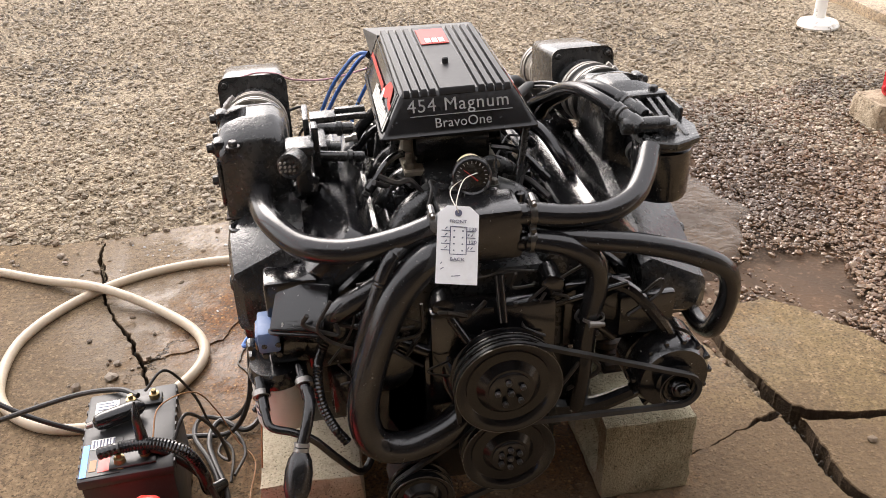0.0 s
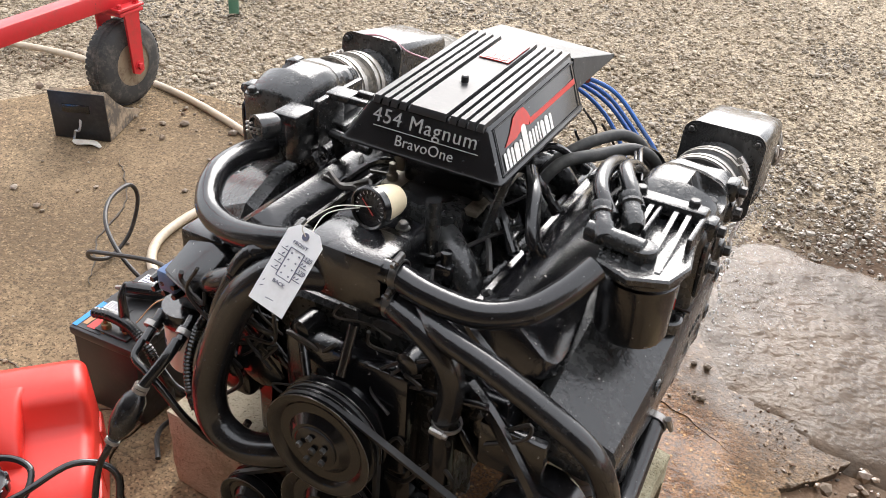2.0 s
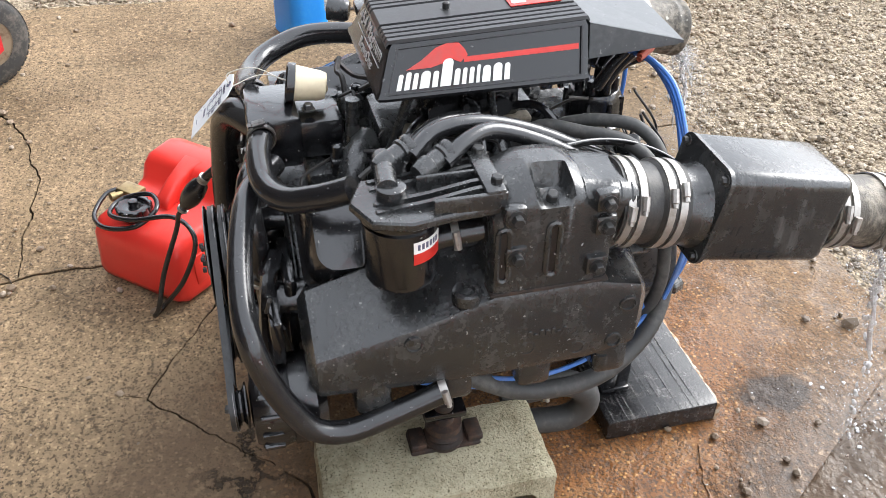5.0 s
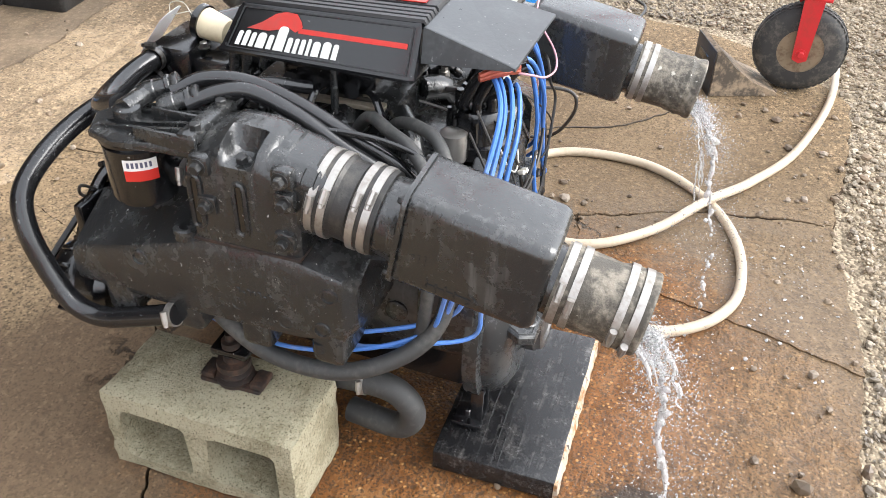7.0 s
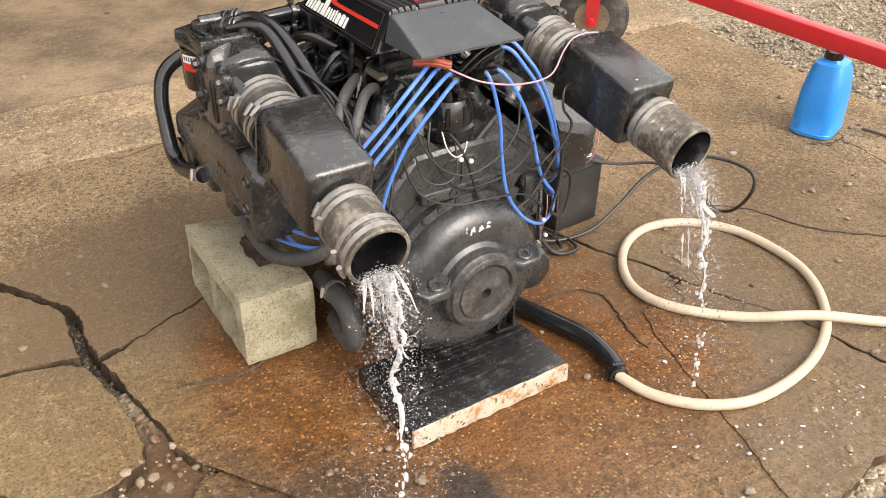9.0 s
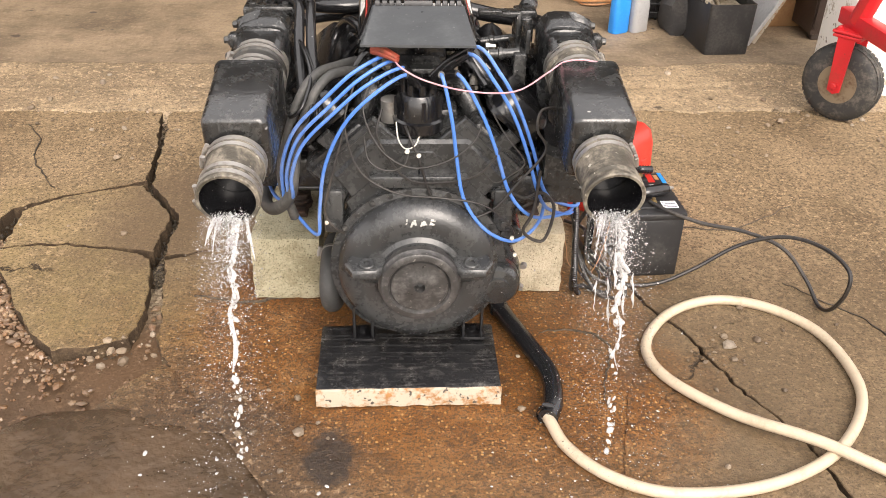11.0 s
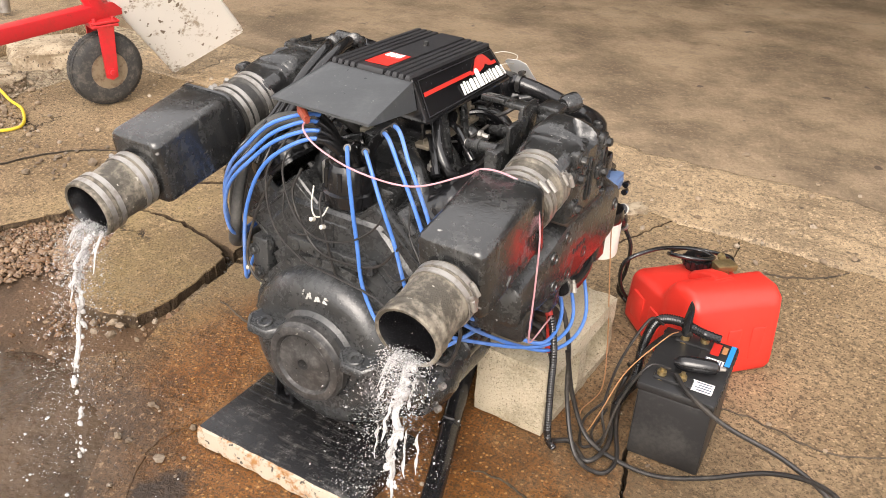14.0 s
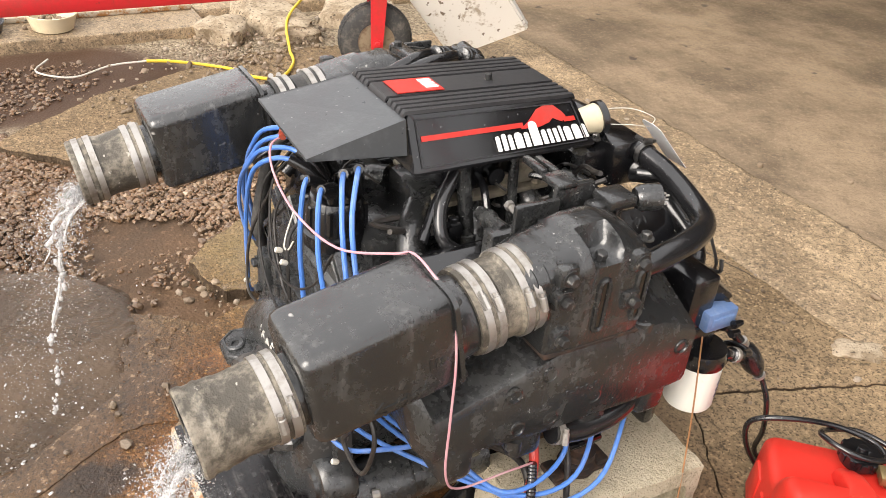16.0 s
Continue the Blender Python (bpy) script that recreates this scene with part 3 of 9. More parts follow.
def lathe(bm, origin, axis, profile, seg=24, cap=True, mi=0):
    """Turns a profile of (distance along the axis, radius) round it."""
    o, a = V(origin), V(axis).normalized()
    s = a.cross(V((0, 0, 1)) if abs(a.z) < 0.9 else V((1, 0, 0))).normalized()
    u = s.cross(a)
    rings = [[o + a * d + (s * math.cos(w) + u * math.sin(w)) * r for w in (2 * math.pi * k / seg for k in range(seg))] for d, r in profile]
    return loft(bm, rings, cap, mi=mi)


def rounded(w, h, r, n=4):
    """A rounded rectangle round the origin, as (x, y) pairs."""
    out = []
    for cx, cy, a0 in ((w / 2 - r, h / 2 - r, 0), (r - w / 2, h / 2 - r, 90), (r - w / 2, r - h / 2, 180), (w / 2 - r, r - h / 2, 270)):
        for k in range(n + 1):
            a = radians(a0 + 90 * k / n)
            out.append((cx + r * math.cos(a), cy + r * math.sin(a)))
    return out


def box(bm, lo, hi, bevel=0.004, m=None, seg=2, mi=0):
    """A box with rounded edges, between two corners, moved by m."""
    made = bmesh.ops.create_cube(bm, size=1.0)["verts"]
    c, s = (V(lo) + V(hi)) / 2, V(hi) - V(lo)
    for v in made:
        v.co = V((v.co.x * s.x, v.co.y * s.y, v.co.z * s.z)) + c
    faces = list({f for v in made for f in v.link_faces})
    for f in faces:
        f.material_index = mi
    if bevel:
        edges = list({e for v in made for e in v.link_edges})
        got = bmesh.ops.bevel(bm, geom=edges, offset=min(bevel, min(s) * 0.45), segments=seg, affect="EDGES", profile=0.5)
        made = list({v for f in got["faces"] for v in f.verts} | {v for v in made if v.is_valid})
    if m is not None:
        bmesh.ops.transform(bm, matrix=m, verts=made)
    return made


def prism(bm, outline, to3d, depth, bevel=0.0, mi=0):
    """A flat outline of (u, v) pairs given thickness; to3d(u, v, w) places it."""
    rings = []
    n = len(outline)
    if bevel:
        cu, cv = sum(p[0] for p in outline) / n, sum(p[1] for p in outline) / n
        def inset(p):
            d = max(1e-6, math.hypot(p[0] - cu, p[1] - cv))
            k = 1 - bevel / d
            return (cu + (p[0] - cu) * k, cv + (p[1] - cv) * k)
        rings = [[to3d(*inset(p), 0) for p in outline], [to3d(*p, bevel) for p in outline], [to3d(*p, depth - bevel) for p in outline], [to3d(*inset(p), depth) for p in outline]]
    else:
        rings = [[to3d(*p, 0) for p in outline], [to3d(*p, depth) for p in outline]]
    return loft(bm, rings, True, mi=mi)


def hexbolt(bm, at, axis, r=0.008, h=0.008, washer=True):
    if washer:
        lathe(bm, at, axis, [(0, r * 1.45), (0.0022, r * 1.45)], 12)
    lathe(bm, V(at) + V(axis).normalized() * 0.002, axis, [(0, r), (h, r), (h + 0.0015, r * 0.8)], 6)


def hose_clamp(bm, at, axis, r, width=0.013, screw=(0, 0, 1)):
    """A worm-drive band with its screw housing."""
    a = V(axis).normalized()
    lathe(bm, V(at) - a * width / 2, a, [(0, r), (0, r + 0.0022), (width, r + 0.0022), (width, r)], 28, cap=False)
    s = V(screw)
    s = (s - a * s.dot(a)).normalized()
    t = a.cross(s)
    c = V(at) + s * (r + 0.006)
    lathe(bm, c - t * 0.013, t, [(0, 0.0055), (0.02, 0.0055), (0.021, 0.004), (0.027, 0.004)], 8)


def text_mesh(words, size, place, mat, name, parent, extrude=0.0008, shear=0.0, space=1.0):
    """Raised lettering in the built-in font; place is the matrix of its centre."""
    cu = bpy.data.curves.new(name, "FONT")
    cu.body, cu.size, cu.extrude, cu.align_x, cu.align_y, cu.shear, cu.space_character = words, size, extrude, "CENTER", "CENTER", shear, space
    tmp = new(name, cu)
    dg = bpy.context.evaluated_depsgraph_get()
    me = bpy.data.meshes.new_from_object(tmp.evaluated_get(dg))
    bpy.data.objects.remove(tmp)
    bpy.data.curves.remove(cu)
    me.transform(place)
    me.materials.clear()
    me.materials.append(mat)
    ob = new(name, me)
    ob.parent = parent
    return ob


# ---- ground ----
def grid_sheet(x0, x1, y0, y1, step, height):
    bm = bmesh.new()
    nx, ny = max(1, round((x1 - x0) / step)), max(1, round((y1 - y0) / step))
    vs = [[bm.verts.new((x0 + (x1 - x0) * i / nx, y0 + (y1 - y0) * j / ny, height(x0 + (x1 - x0) * i / nx, y0 + (y1 - y0) * j / ny))) for i in range(nx + 1)] for j in range(ny + 1)]
    for j in range(ny):
        for i in range(nx):
            bm.faces.new((vs[j][i], vs[j][i + 1], vs[j + 1][i + 1], vs[j + 1][i]))
    return bm


def pool(x, y):
    """Below 1 inside the puddle beside the apron, above 1 outside it."""
    wob = noise.noise(V((x * 2.6, y * 2.6, 7.0))) + 0.5 * noise.noise(V((x * 7, y * 7, 8.0)))
    return ((x - 0.68) / 0.5) ** 2 + ((y - 0.92) / 0.38) ** 2 + 0.55 * wob


def ground_height(x, y):
    if max(abs(x), abs(y)) > 9:
        return -0.03
    under = min(1.0, max(0.0, min(x + 2.15, 0.5 - x, y + 1.35, 0.92 - y) / 0.1)) if y > 0 else min(1.0, max(0.0, min(x + 2.15, 2.2 - x, y + 1.35) / 0.1))
    dip = math.exp(-((x - 0.85) / 0.45) ** 2 - ((y - 1.08) / 0.55) ** 2)
    return -0.026 - 0.04 * under - 0.035 * dip + 0.012 * noise.noise(V((x * 1.3, y * 1.3, 0))) + 0.009 * noise.noise(V((x * 5, y * 5, 3))) + 0.005 * noise.noise(V((x * 13, y * 13, 6)))


bm = bmesh.new()
xs = [-60, -20, -9] + [-6 + 0.15 * i for i in range(37)] + [-0.6 + 0.05 * i for i in range(1, 56)] + [2.3 + 0.15 * i for i in range(25)] + [9, 20, 60]
vs = [[bm.verts.new((x, y, ground_height(x, y))) for x in xs] for y in xs]
for j in range(len(xs) - 1):
    for i in range(len(xs) - 1):
        bm.faces.new((vs[j][i], vs[j][i + 1], vs[j + 1][i + 1], vs[j + 1][i]))
ground = part("ground", bm, M_EARTH, sharp=61)
tagged(ground, "gravel and brown muddy earth round the concrete apron", "ground", kind="structure")

# the apron: cracked concrete slabs, each a piece with broken edges
A0, A1, A2, A3, A4, A5 = (0.87, -0.60), (0.75, -0.38), (0.73, -0.12), (0.70, 0.05), (0.67, 0.24), (0.64, 0.33)
C1, C2 = (0.47, 0.41), (0.30, 0.46)
D1, D2, D3, D4 = (0.335, 0.57), (0.31, 0.66), (0.225, 0.78), (0.16, 1.10)
R0, R1, R2, R3, R4, R5, R6, R7 = (-0.94, 1.06), (-0.86, 0.69), (-0.74, 0.38), (-0.60, 0.03), (-0.57, -0.35), (-0.61, -0.73), (-0.58, -0.94), (-0.54, -1.2)
B1, B2, B3, B4, B5 = (0.48, -0.22), (0.2, -0.32), (-0.1, -0.62), (-0.22, -0.95), (-0.3, -1.2)
L1, L2, L3 = (-0.98, -0.92), (-1.43, -1.04), (-1.62, -1.2)
P1, P2 = (-0.53, 0.43), (-0.33, 1.12)
SLABS = [
    ([A2, A3, A4, A5, C1, C2, D1, D2, D3, D4, P2, P1, R2, R3, R4, B3, B2, B1], 0.0),
    ([R2, P1, P2, R0, R1], 0.004),
    ([A2, B1, B2, B3, B4, B5, (0.93, -1.2), A0, A1], 0.003),
    ([R4, B3, B4, B5, R7, R6, R5], -0.002),
    ([R6, R7, L3, L2, L1], 0.0),
    ([R0, R1, R2, R3, R4, R5, R6, L1, L2, L3, (-2.36, -1.2), (-2.32, -0.1), (-2.24, 0.5), (-2.05, 0.93), (-1.72, 1.14), (-1.3, 1.11)], 0.002),
    ([C2, C1, A5, (0.74, 0.45), (0.80, 0.72), (0.62, 1.0), (0.36, 1.16), (0.2, 1.17), D4, D3, D2, D1], -0.0165),
    ([(0.92, 0.32), (0.72, 0.27), (0.722, 0.04), (0.752, -0.115), (1.02, -0.195), (1.225, -0.16), (1.08, 0.12)], 0.007),
    ([(0.755, -0.14), (0.765, -0.38), (0.88, -0.59), (1.135, -0.49), (1.24, -0.40), (1.22, -0.18), (1.03, -0.21)], 0.004),
    ([(0.885, -0.615), (1.14, -0.51), (1.27, -0.42), (1.42, 0.0), (1.6, 0.42), (1.85, 0.72), (2.16, 0.34), (2.3, 0.0), (2.46, -0.4), (2.42, -1.2), (0.96, -1.2)], 0.0),
]


def broken(p):
    w = noise.noise_vector(V((p[0] * 7, p[1] * 7, 1.7))) * 0.018 + noise.noise_vector(V((p[0] * 26, p[1] * 26, 4.1))) * 0.008 + noise.noise_vector(V((p[0] * 75, p[1] * 75, 2.3))) * 0.0045
    return V((p[0] + w.x, p[1] + w.y, 0))


WIDE = ((1.0, [A0, A1, A2, A3, A4, A5]), (0.45, [R0, R1, R2, R3]), (0.9, [A5, (0.72, 0.27), (0.92, 0.32)]))


def gape(q):
    """How far a joint stands open: 1 along the long broken cracks, little elsewhere."""
    most = 0.0
    for wide, line in WIDE:
        for a, b in zip(line, line[1:]):
            a, b = V(a), V(b)
            t = max(0.0, min(1.0, (q.to_2d() - a).dot(b - a) / (b - a).length_squared))
            most = max(most, wide * min(1.0, (0.09 - (a.lerp(b, t) - q.to_2d()).length) / 0.05))
    return 0.2 + 0.8 * most


def slab_outline(poly):
    out, n = [], len(poly)
    for i in range(n):
        a, b = V(poly[i]), V(poly[(i + 1) % n])
        k = max(1, round((b - a).length / 0.011))
        out += [broken(a.lerp(b, j / k)) for j in range(k)]
    return out


def inward(ring, d):
    n = len(ring)
    area = sum(ring[i].x * ring[(i + 1) % n].y - ring[(i + 1) % n].x * ring[i].y for i in range(n))
    s = 1 if area > 0 else -1
    out = []
    for i in range(n):
        t = ring[(i + 1) % n] - ring[i - 1]
        out.append(ring[i] + V((-t.y, t.x, 0)).normalized() * d * s)
    return out


apron = thing("pavement", label="cracked old concrete apron with rust stains", category="pavement", kind="structure")
random.seed(11)
for poly, lift in SLABS:
    line = slab_outline(poly)
    bm = bmesh.new()
    rings = []
    for d, z, chip in ((0.0, -0.09, 0.0), (0.0004, lift - 0.016, 0.002), (0.0012, lift - 0.003, 0.004), (0.0032, lift, 0.006)):
        moved = inward(line, 1.0)
        ring = []
        for q, m in zip(line, moved):
            wide = gape(q) * (0.0022 + 0.0062 * max(0.0, 0.35 + noise.noise(q * 5.1)) + d + 1.3 * chip * abs(noise.noise(q * 41))) + 0.0008
            p = q + (m - q) * wide
            ring.append(p + V((0, 0, z + 0.004 * noise.noise(q * 2.0))))
        rings.append(ring)
    loft(bm, rings, True)
    for f in bm.faces:
        f.material_index = int(min(v.co.z for v in f.verts) < lift - 0.0085)
    bmesh.ops.triangulate(bm, faces=[f for f in bm.faces if len(f.verts) > 4])
    part("slab", bm, M_CONCRETE, apron, sharp=14, mats=[M_CONCRETE, M_SOIL])


def lip_height(x, y):
    f = (-1.2 - y) / 0.45
    base = 0.002 + 0.03 * max(0, min(1, f))
    ragged = 0.05 * noise.noise(V((x * 2.3, 3.1, 0))) + 0.025 * noise.noise(V((x * 9, 5.0, 0))) + 0.012 * noise.noise(V((x * 31, 8.0, 0)))
    drop = max(0.0, min(1.0, (y + 1.2 + ragged) / 0.035)) + max(0.0, min(1.0, (-1.665 - 0.8 * ragged - y) / 0.03))
    seam = max(0.0, 1 - abs(y + 1.43 + 0.6 * ragged) / 0.02)
    return base + 0.008 * noise.noise(V((x * 9, y * 9, 0))) + 0.005 * noise.noise(V((x * 30, y * 30, 2))) - 0.05 * drop - 0.008 * seam


# thin cracks that do not reach through a slab
for line in ([(-0.89, -1.18), (-0.82, -1.09), (-0.75, -1.04), (-0.66, -1.01), (-0.57, -0.95)], [(-0.31, 0.27), (-0.42, 0.26), (-0.49, 0.31), (-0.46, 0.42), (-0.44, 0.55)],
             [(1.44, -1.08), (1.36, -0.95), (1.32, -0.8), (1.26, -0.69), (1.18, -0.56)], [(0.43, -1.17), (0.34, -1.14), (0.2, -1.19)], [(-1.05, 0.05), (-1.2, 0.2), (-1.3, 0.42), (-1.52, 0.6)],
             [(-0.6, -0.2), (-0.8, -0.28), (-1.0, -0.26), (-1.25, -0.4)], [(1.6, -0.5), (1.8, -0.35), (1.9, -0.1)], [(0.28, 0.05), (0.45, 0.1), (0.6, 0.06)]):
    bm = bmesh.new()
    mid = [broken(q.to_2d()) for q in smooth_path([(x, y, 0) for x, y in line], 14)]
    n = len(mid)
    left, right = [], []
    for k, q in enumerate(mid):
        t = (mid[min(k + 1, n - 1)] - mid[max(k - 1, 0)]).normalized()
        w = (0.0011 + 0.0032 * abs(noise.noise(q * 37))) * min(1, 0.3 + 3 * min(k, n - 1 - k) / n)
        left.append(q + V((-t.y, t.x, 0)) * w)
        right.append(q - V((-t.y, t.x, 0)) * w)
    up = [0.0052 + 0.004 * noise.noise(q * 2.0) for q in mid]
    vs = [(bm.verts.new((a.x, a.y, z)), bm.verts.new((b.x, b.y, z)), bm.verts.new((b.x, b.y, z - 0.01)), bm.verts.new((a.x, a.y, z - 0.01))) for a, b, z in zip(left, right, up)]
    for a, b in zip(vs, vs[1:]):
        for k in range(4):
            bm.faces.new((a[k], a[(k + 1) % 4], b[(k + 1) % 4], b[k]))
    part("crack", bm, M_GRIT, apron, "thin dark crack")

threshold = part("threshold", grid_sheet(-2.45, 2.45, -1.76, -1.1, 0.016, lip_height), M_LIP, sharp=61)
tagged(threshold, "rough crumbling concrete strip before the garage floor", "threshold", kind="structure")
bm = bmesh.new()
box(bm, (-4.4, -8.4, -0.12), (4.4, -1.652, 0.024), 0.006)
tagged(part("floor", bm, M_FLOOR), "smooth brown-grey garage floor slab with oil spots", "floor", kind="structure")

# garage shell behind the opening: unseen walls and ceiling that shut out sky light
for name, lo, hi in (("wall_back", (-4.5, -8.6, 0), (4.5, -8.4, 3.2)), ("wall_west", (-4.6, -8.4, 0), (-4.4, -2.6, 3.2)), ("wall_east", (4.4, -8.4, 0), (4.6, -1.7, 3.2))):
    bm = bmesh.new()
    box(bm, lo, hi, 0.01)
    tagged(part(name, bm, M_WALL), "plain dim garage wall, out of view", "wall", kind="structure")
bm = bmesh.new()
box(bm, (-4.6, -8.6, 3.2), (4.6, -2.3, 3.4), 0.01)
tagged(part("ceiling", bm, M_ROOF), "dark boarded garage ceiling, out of view", "ceiling", kind="structure")


# ---- gravel ----
def inside(poly, x, y):
    hit = np.zeros(len(x), bool)
    n = len(poly)
    for i in range(n):
        (x0, y0), (x1, y1) = poly[i], poly[(i + 1) % n]
        cross = (y0 > y) != (y1 > y)
        with np.errstate(divide="ignore", invalid="ignore"):
            hit ^= cross & (x < (x1 - x0) * (y - y0) / (y1 - y0) + x0)
    return hit


def on_slabs(x, y):
    got = np.zeros(len(x), bool)
    for poly, lift in SLABS:
        got |= inside(poly, x, y)
    return got


PHI = (1 + 5 ** 0.5) / 2
ICO_V = np.array([(-1, PHI, 0), (1, PHI, 0), (-1, -PHI, 0), (1, -PHI, 0), (0, -1, PHI), (0, 1, PHI), (0, -1, -PHI), (0, 1, -PHI), (PHI, 0, -1), (PHI, 0, 1), (-PHI, 0, -1), (-PHI, 0, 1)]) / math.sqrt(1 + PHI * PHI)
ICO_F = np.array([(0, 11, 5), (0, 5, 1), (0, 1, 7), (0, 7, 10), (0, 10, 11), (1, 5, 9), (5, 11, 4), (11, 10, 2), (10, 7, 6), (7, 1, 8), (3, 9, 4), (3, 4, 2), (3, 2, 6), (3, 6, 8), (3, 8, 9), (4, 9, 5), (2, 4, 11), (6, 2, 10), (8, 6, 7), (9, 8, 1)])


def scatter(name, xyz, radius, mat, rng, flat=0.62, smooth=True, parent=None):
    """One mesh of many small stones or drops."""
    n = len(xyz)
    size = radius[:, None] * rng.uniform(0.7, 1.3, (n, 3)) * np.array([1, 1, flat])
    v = ICO_V[None] * size[:, None] * rng.uniform(0.82, 1.18, (n, 12, 1))
    a, c = rng.uniform(0, 2 * np.pi, n), rng.normal(0, 0.35, n)
    ca, sa, cc, sc = np.cos(a), np.sin(a), np.cos(c), np.sin(c)
    y = v[:, :, 1] * cc[:, None] - v[:, :, 2] * sc[:, None]
    z = v[:, :, 1] * sc[:, None] + v[:, :, 2] * cc[:, None]
    x = v[:, :, 0] * ca[:, None] - y * sa[:, None]
    y = v[:, :, 0] * sa[:, None] + y * ca[:, None]
    co = np.stack([x, y, z], 2) + xyz[:, None]
    fs = (ICO_F[None] + 12 * np.arange(n)[:, None, None]).reshape(-1, 3)
    me = bpy.data.meshes.new(name)
    me.vertices.add(n * 12)
    me.vertices.foreach_set("co", co.reshape(-1).astype(np.float32))
    me.loops.add(len(fs) * 3)
    me.loops.foreach_set("vertex_index", fs.reshape(-1).astype(np.int32))
    me.polygons.add(len(fs))
    me.polygons.foreach_set("loop_start", np.arange(0, len(fs) * 3, 3, dtype=np.int32))
    me.polygons.foreach_set("use_smooth", np.full(len(fs), smooth))
    me.update(calc_edges=True)
    me.materials.append(mat)
    ob = new(name, me)
    if parent is not None:
        ob.parent = parent
    return ob


rng = np.random.default_rng(5)
MUD_EDGE = [(0.66, 0.30), (1.0, 0.30), (1.25, 0.2), (1.6, 0.5), (1.75, 0.9), (1.5, 1.25), (1.15, 1.5), (0.75, 1.3), (0.5, 1.05)]


def gravel_field():
    n = 240000
    x, y = rng.uniform(-4.2, 3.4, n), rng.uniform(-1.1, 5.6, n)
    far = np.hypot(x, y)
    wob = np.array([noise.noise(V((a * 2.2, b * 2.2, 9.0))) for a, b in zip(x, y)])
    edge = 1.10 + 0.07 * wob
    west = (x < -2.33 + 0.1 * wob)
    north = (y > edge) & ((x < 0.35) | (y > 1.1 + 0.35 * wob + 0.25 * np.clip(1.6 - x, 0, 1)))
    ok = (west | north) & ~on_slabs(x, y) & ~inside(MUD_EDGE, x + 0.1 * wob, y + 0.1 * wob) & (x < 2.6)
    ok &= rng.uniform(0, 1, n) < np.clip(1.35 - 0.2 * far, 0.2, 1)
    deep = np.array([pool(a, b) for a, b in zip(x, y)])
    ok &= rng.uniform(0, 1, n) < np.clip(1.1 * deep - 0.75, 0.03, 1)
    x, y = x[ok], y[ok]
    r = rng.gamma(3.5, 0.0055 / 3.5, len(x)).clip(0.0025, 0.014)
    return np.stack([x, y, -0.024 + rng.uniform(0, 0.012, len(x))], 1), r


xyz, r = gravel_field()
gravel = scatter("gravel", xyz, r, M_GRAVEL, rng, 0.62, False)
tagged(gravel, "pale loose river gravel", "gravel", kind="stuff")


def brown_field():
    n = 90000
    x, y = rng.uniform(0.3, 2.6, n), rng.uniform(-0.5, 2.0, n)
    wob = np.array([noise.noise(V((a * 3.1, b * 3.1, 2.0))) for a, b in zip(x, y)])
    ok = ~on_slabs(x, y) & (inside([(0.55, 0.2), (1.1, -0.3), (1.5, -0.2), (1.65, 0.45), (2.0, 0.7), (2.4, 0.2), (2.6, 0.3), (2.6, 2.0), (0.4, 1.6), (0.3, 1.05)], x, y)) & (wob > -0.42 + 0.12 * rng.normal(0, 1, n))
    ok &= (x < 2.02) | (rng.uniform(0, 1, n) < 0.22)
    deep = np.array([pool(a, b) for a, b in zip(x, y)])
    ok &= rng.uniform(0, 1, n) < np.clip((x - 0.84 + 0.35 * wob) * 2.6, 0.05, 0.95) * np.clip(2.4 * deep - 1.3, 0.03, 1)
    x, y = x[ok], y[ok]
    r = rng.gamma(3.5, 0.0058 / 3.5, len(x)).clip(0.0025, 0.014)
    z = np.maximum([ground_height(a, b) for a, b in zip(x, y)], -0.0228)
    m = 3200
    a, b = rng.uniform(0.15, 0.75, m), rng.uniform(0.3, 1.1, m)
    ok = inside(SLABS[6][0], a, b) & (np.array([noise.noise(V((p * 4, q * 4, 6.0))) for p, q in zip(a, b)]) > -0.12)
    a, b = a[ok], b[ok]
    x, y, z = np.concatenate([x, a]), np.concatenate([y, b]), np.concatenate([z, np.full(len(a), -0.0175)])
    r = np.concatenate([r, rng.gamma(2.5, 0.0019 / 2.5, len(a)).clip(0.0008, 0.006)])
    return np.stack([x, y, z + rng.uniform(-0.003, 0.004, len(x))], 1), r


xyz, r = brown_field()
tagged(scatter("wet_gravel", xyz, r, M_MUDSTONES, rng, 0.6, False), "wet reddish brown gravel in the mud", "gravel", kind="stuff")


def clod_field():
    pts = []
    for cx, cy, s, n in ((-1.0, 1.02, 0.28, 60), (-1.6, 0.98, 0.3, 50), (-0.55, 1.03, 0.25, 24), (0.0, 1.03, 0.3, 24), (1.7, -0.3, 0.35, 70), (2.0, 0.2, 0.25, 70), (0.72, 0.3, 0.05, 20), (-1.2, 0.2, 0.8, 60),
                         (0.0, -1.0, 1.2, 50), (-1.4, -1.15, 0.5, 60), (1.5, -1.3, 0.5, 50), (-0.75, 0.38, 0.04, 16), (0.3, 0.6, 0.1, 18), (-0.4, -1.28, 0.9, 160), (1.0, -1.3, 0.8, 120), (2.42, -0.28, 0.16, 420), (2.55, -0.62, 0.14, 260)):
        q = rng.normal(0, 1, (n, 2)) * s * np.array([1, 0.35 if s > 0.2 else 1]) + (cx, cy)
        pts.append(q)
    q = np.concatenate(pts)
    r = rng.gamma(3.0, 0.0065 / 3, len(q)).clip(0.002, 0.018)
    z = np.where(q[:, 1] < -1.2, np.clip((-1.2 - q[:, 1]) / 0.45, 0, 1) * 0.024, 0.002) + r * 0.4
    return np.concatenate([q, z[:, None]], 1), r


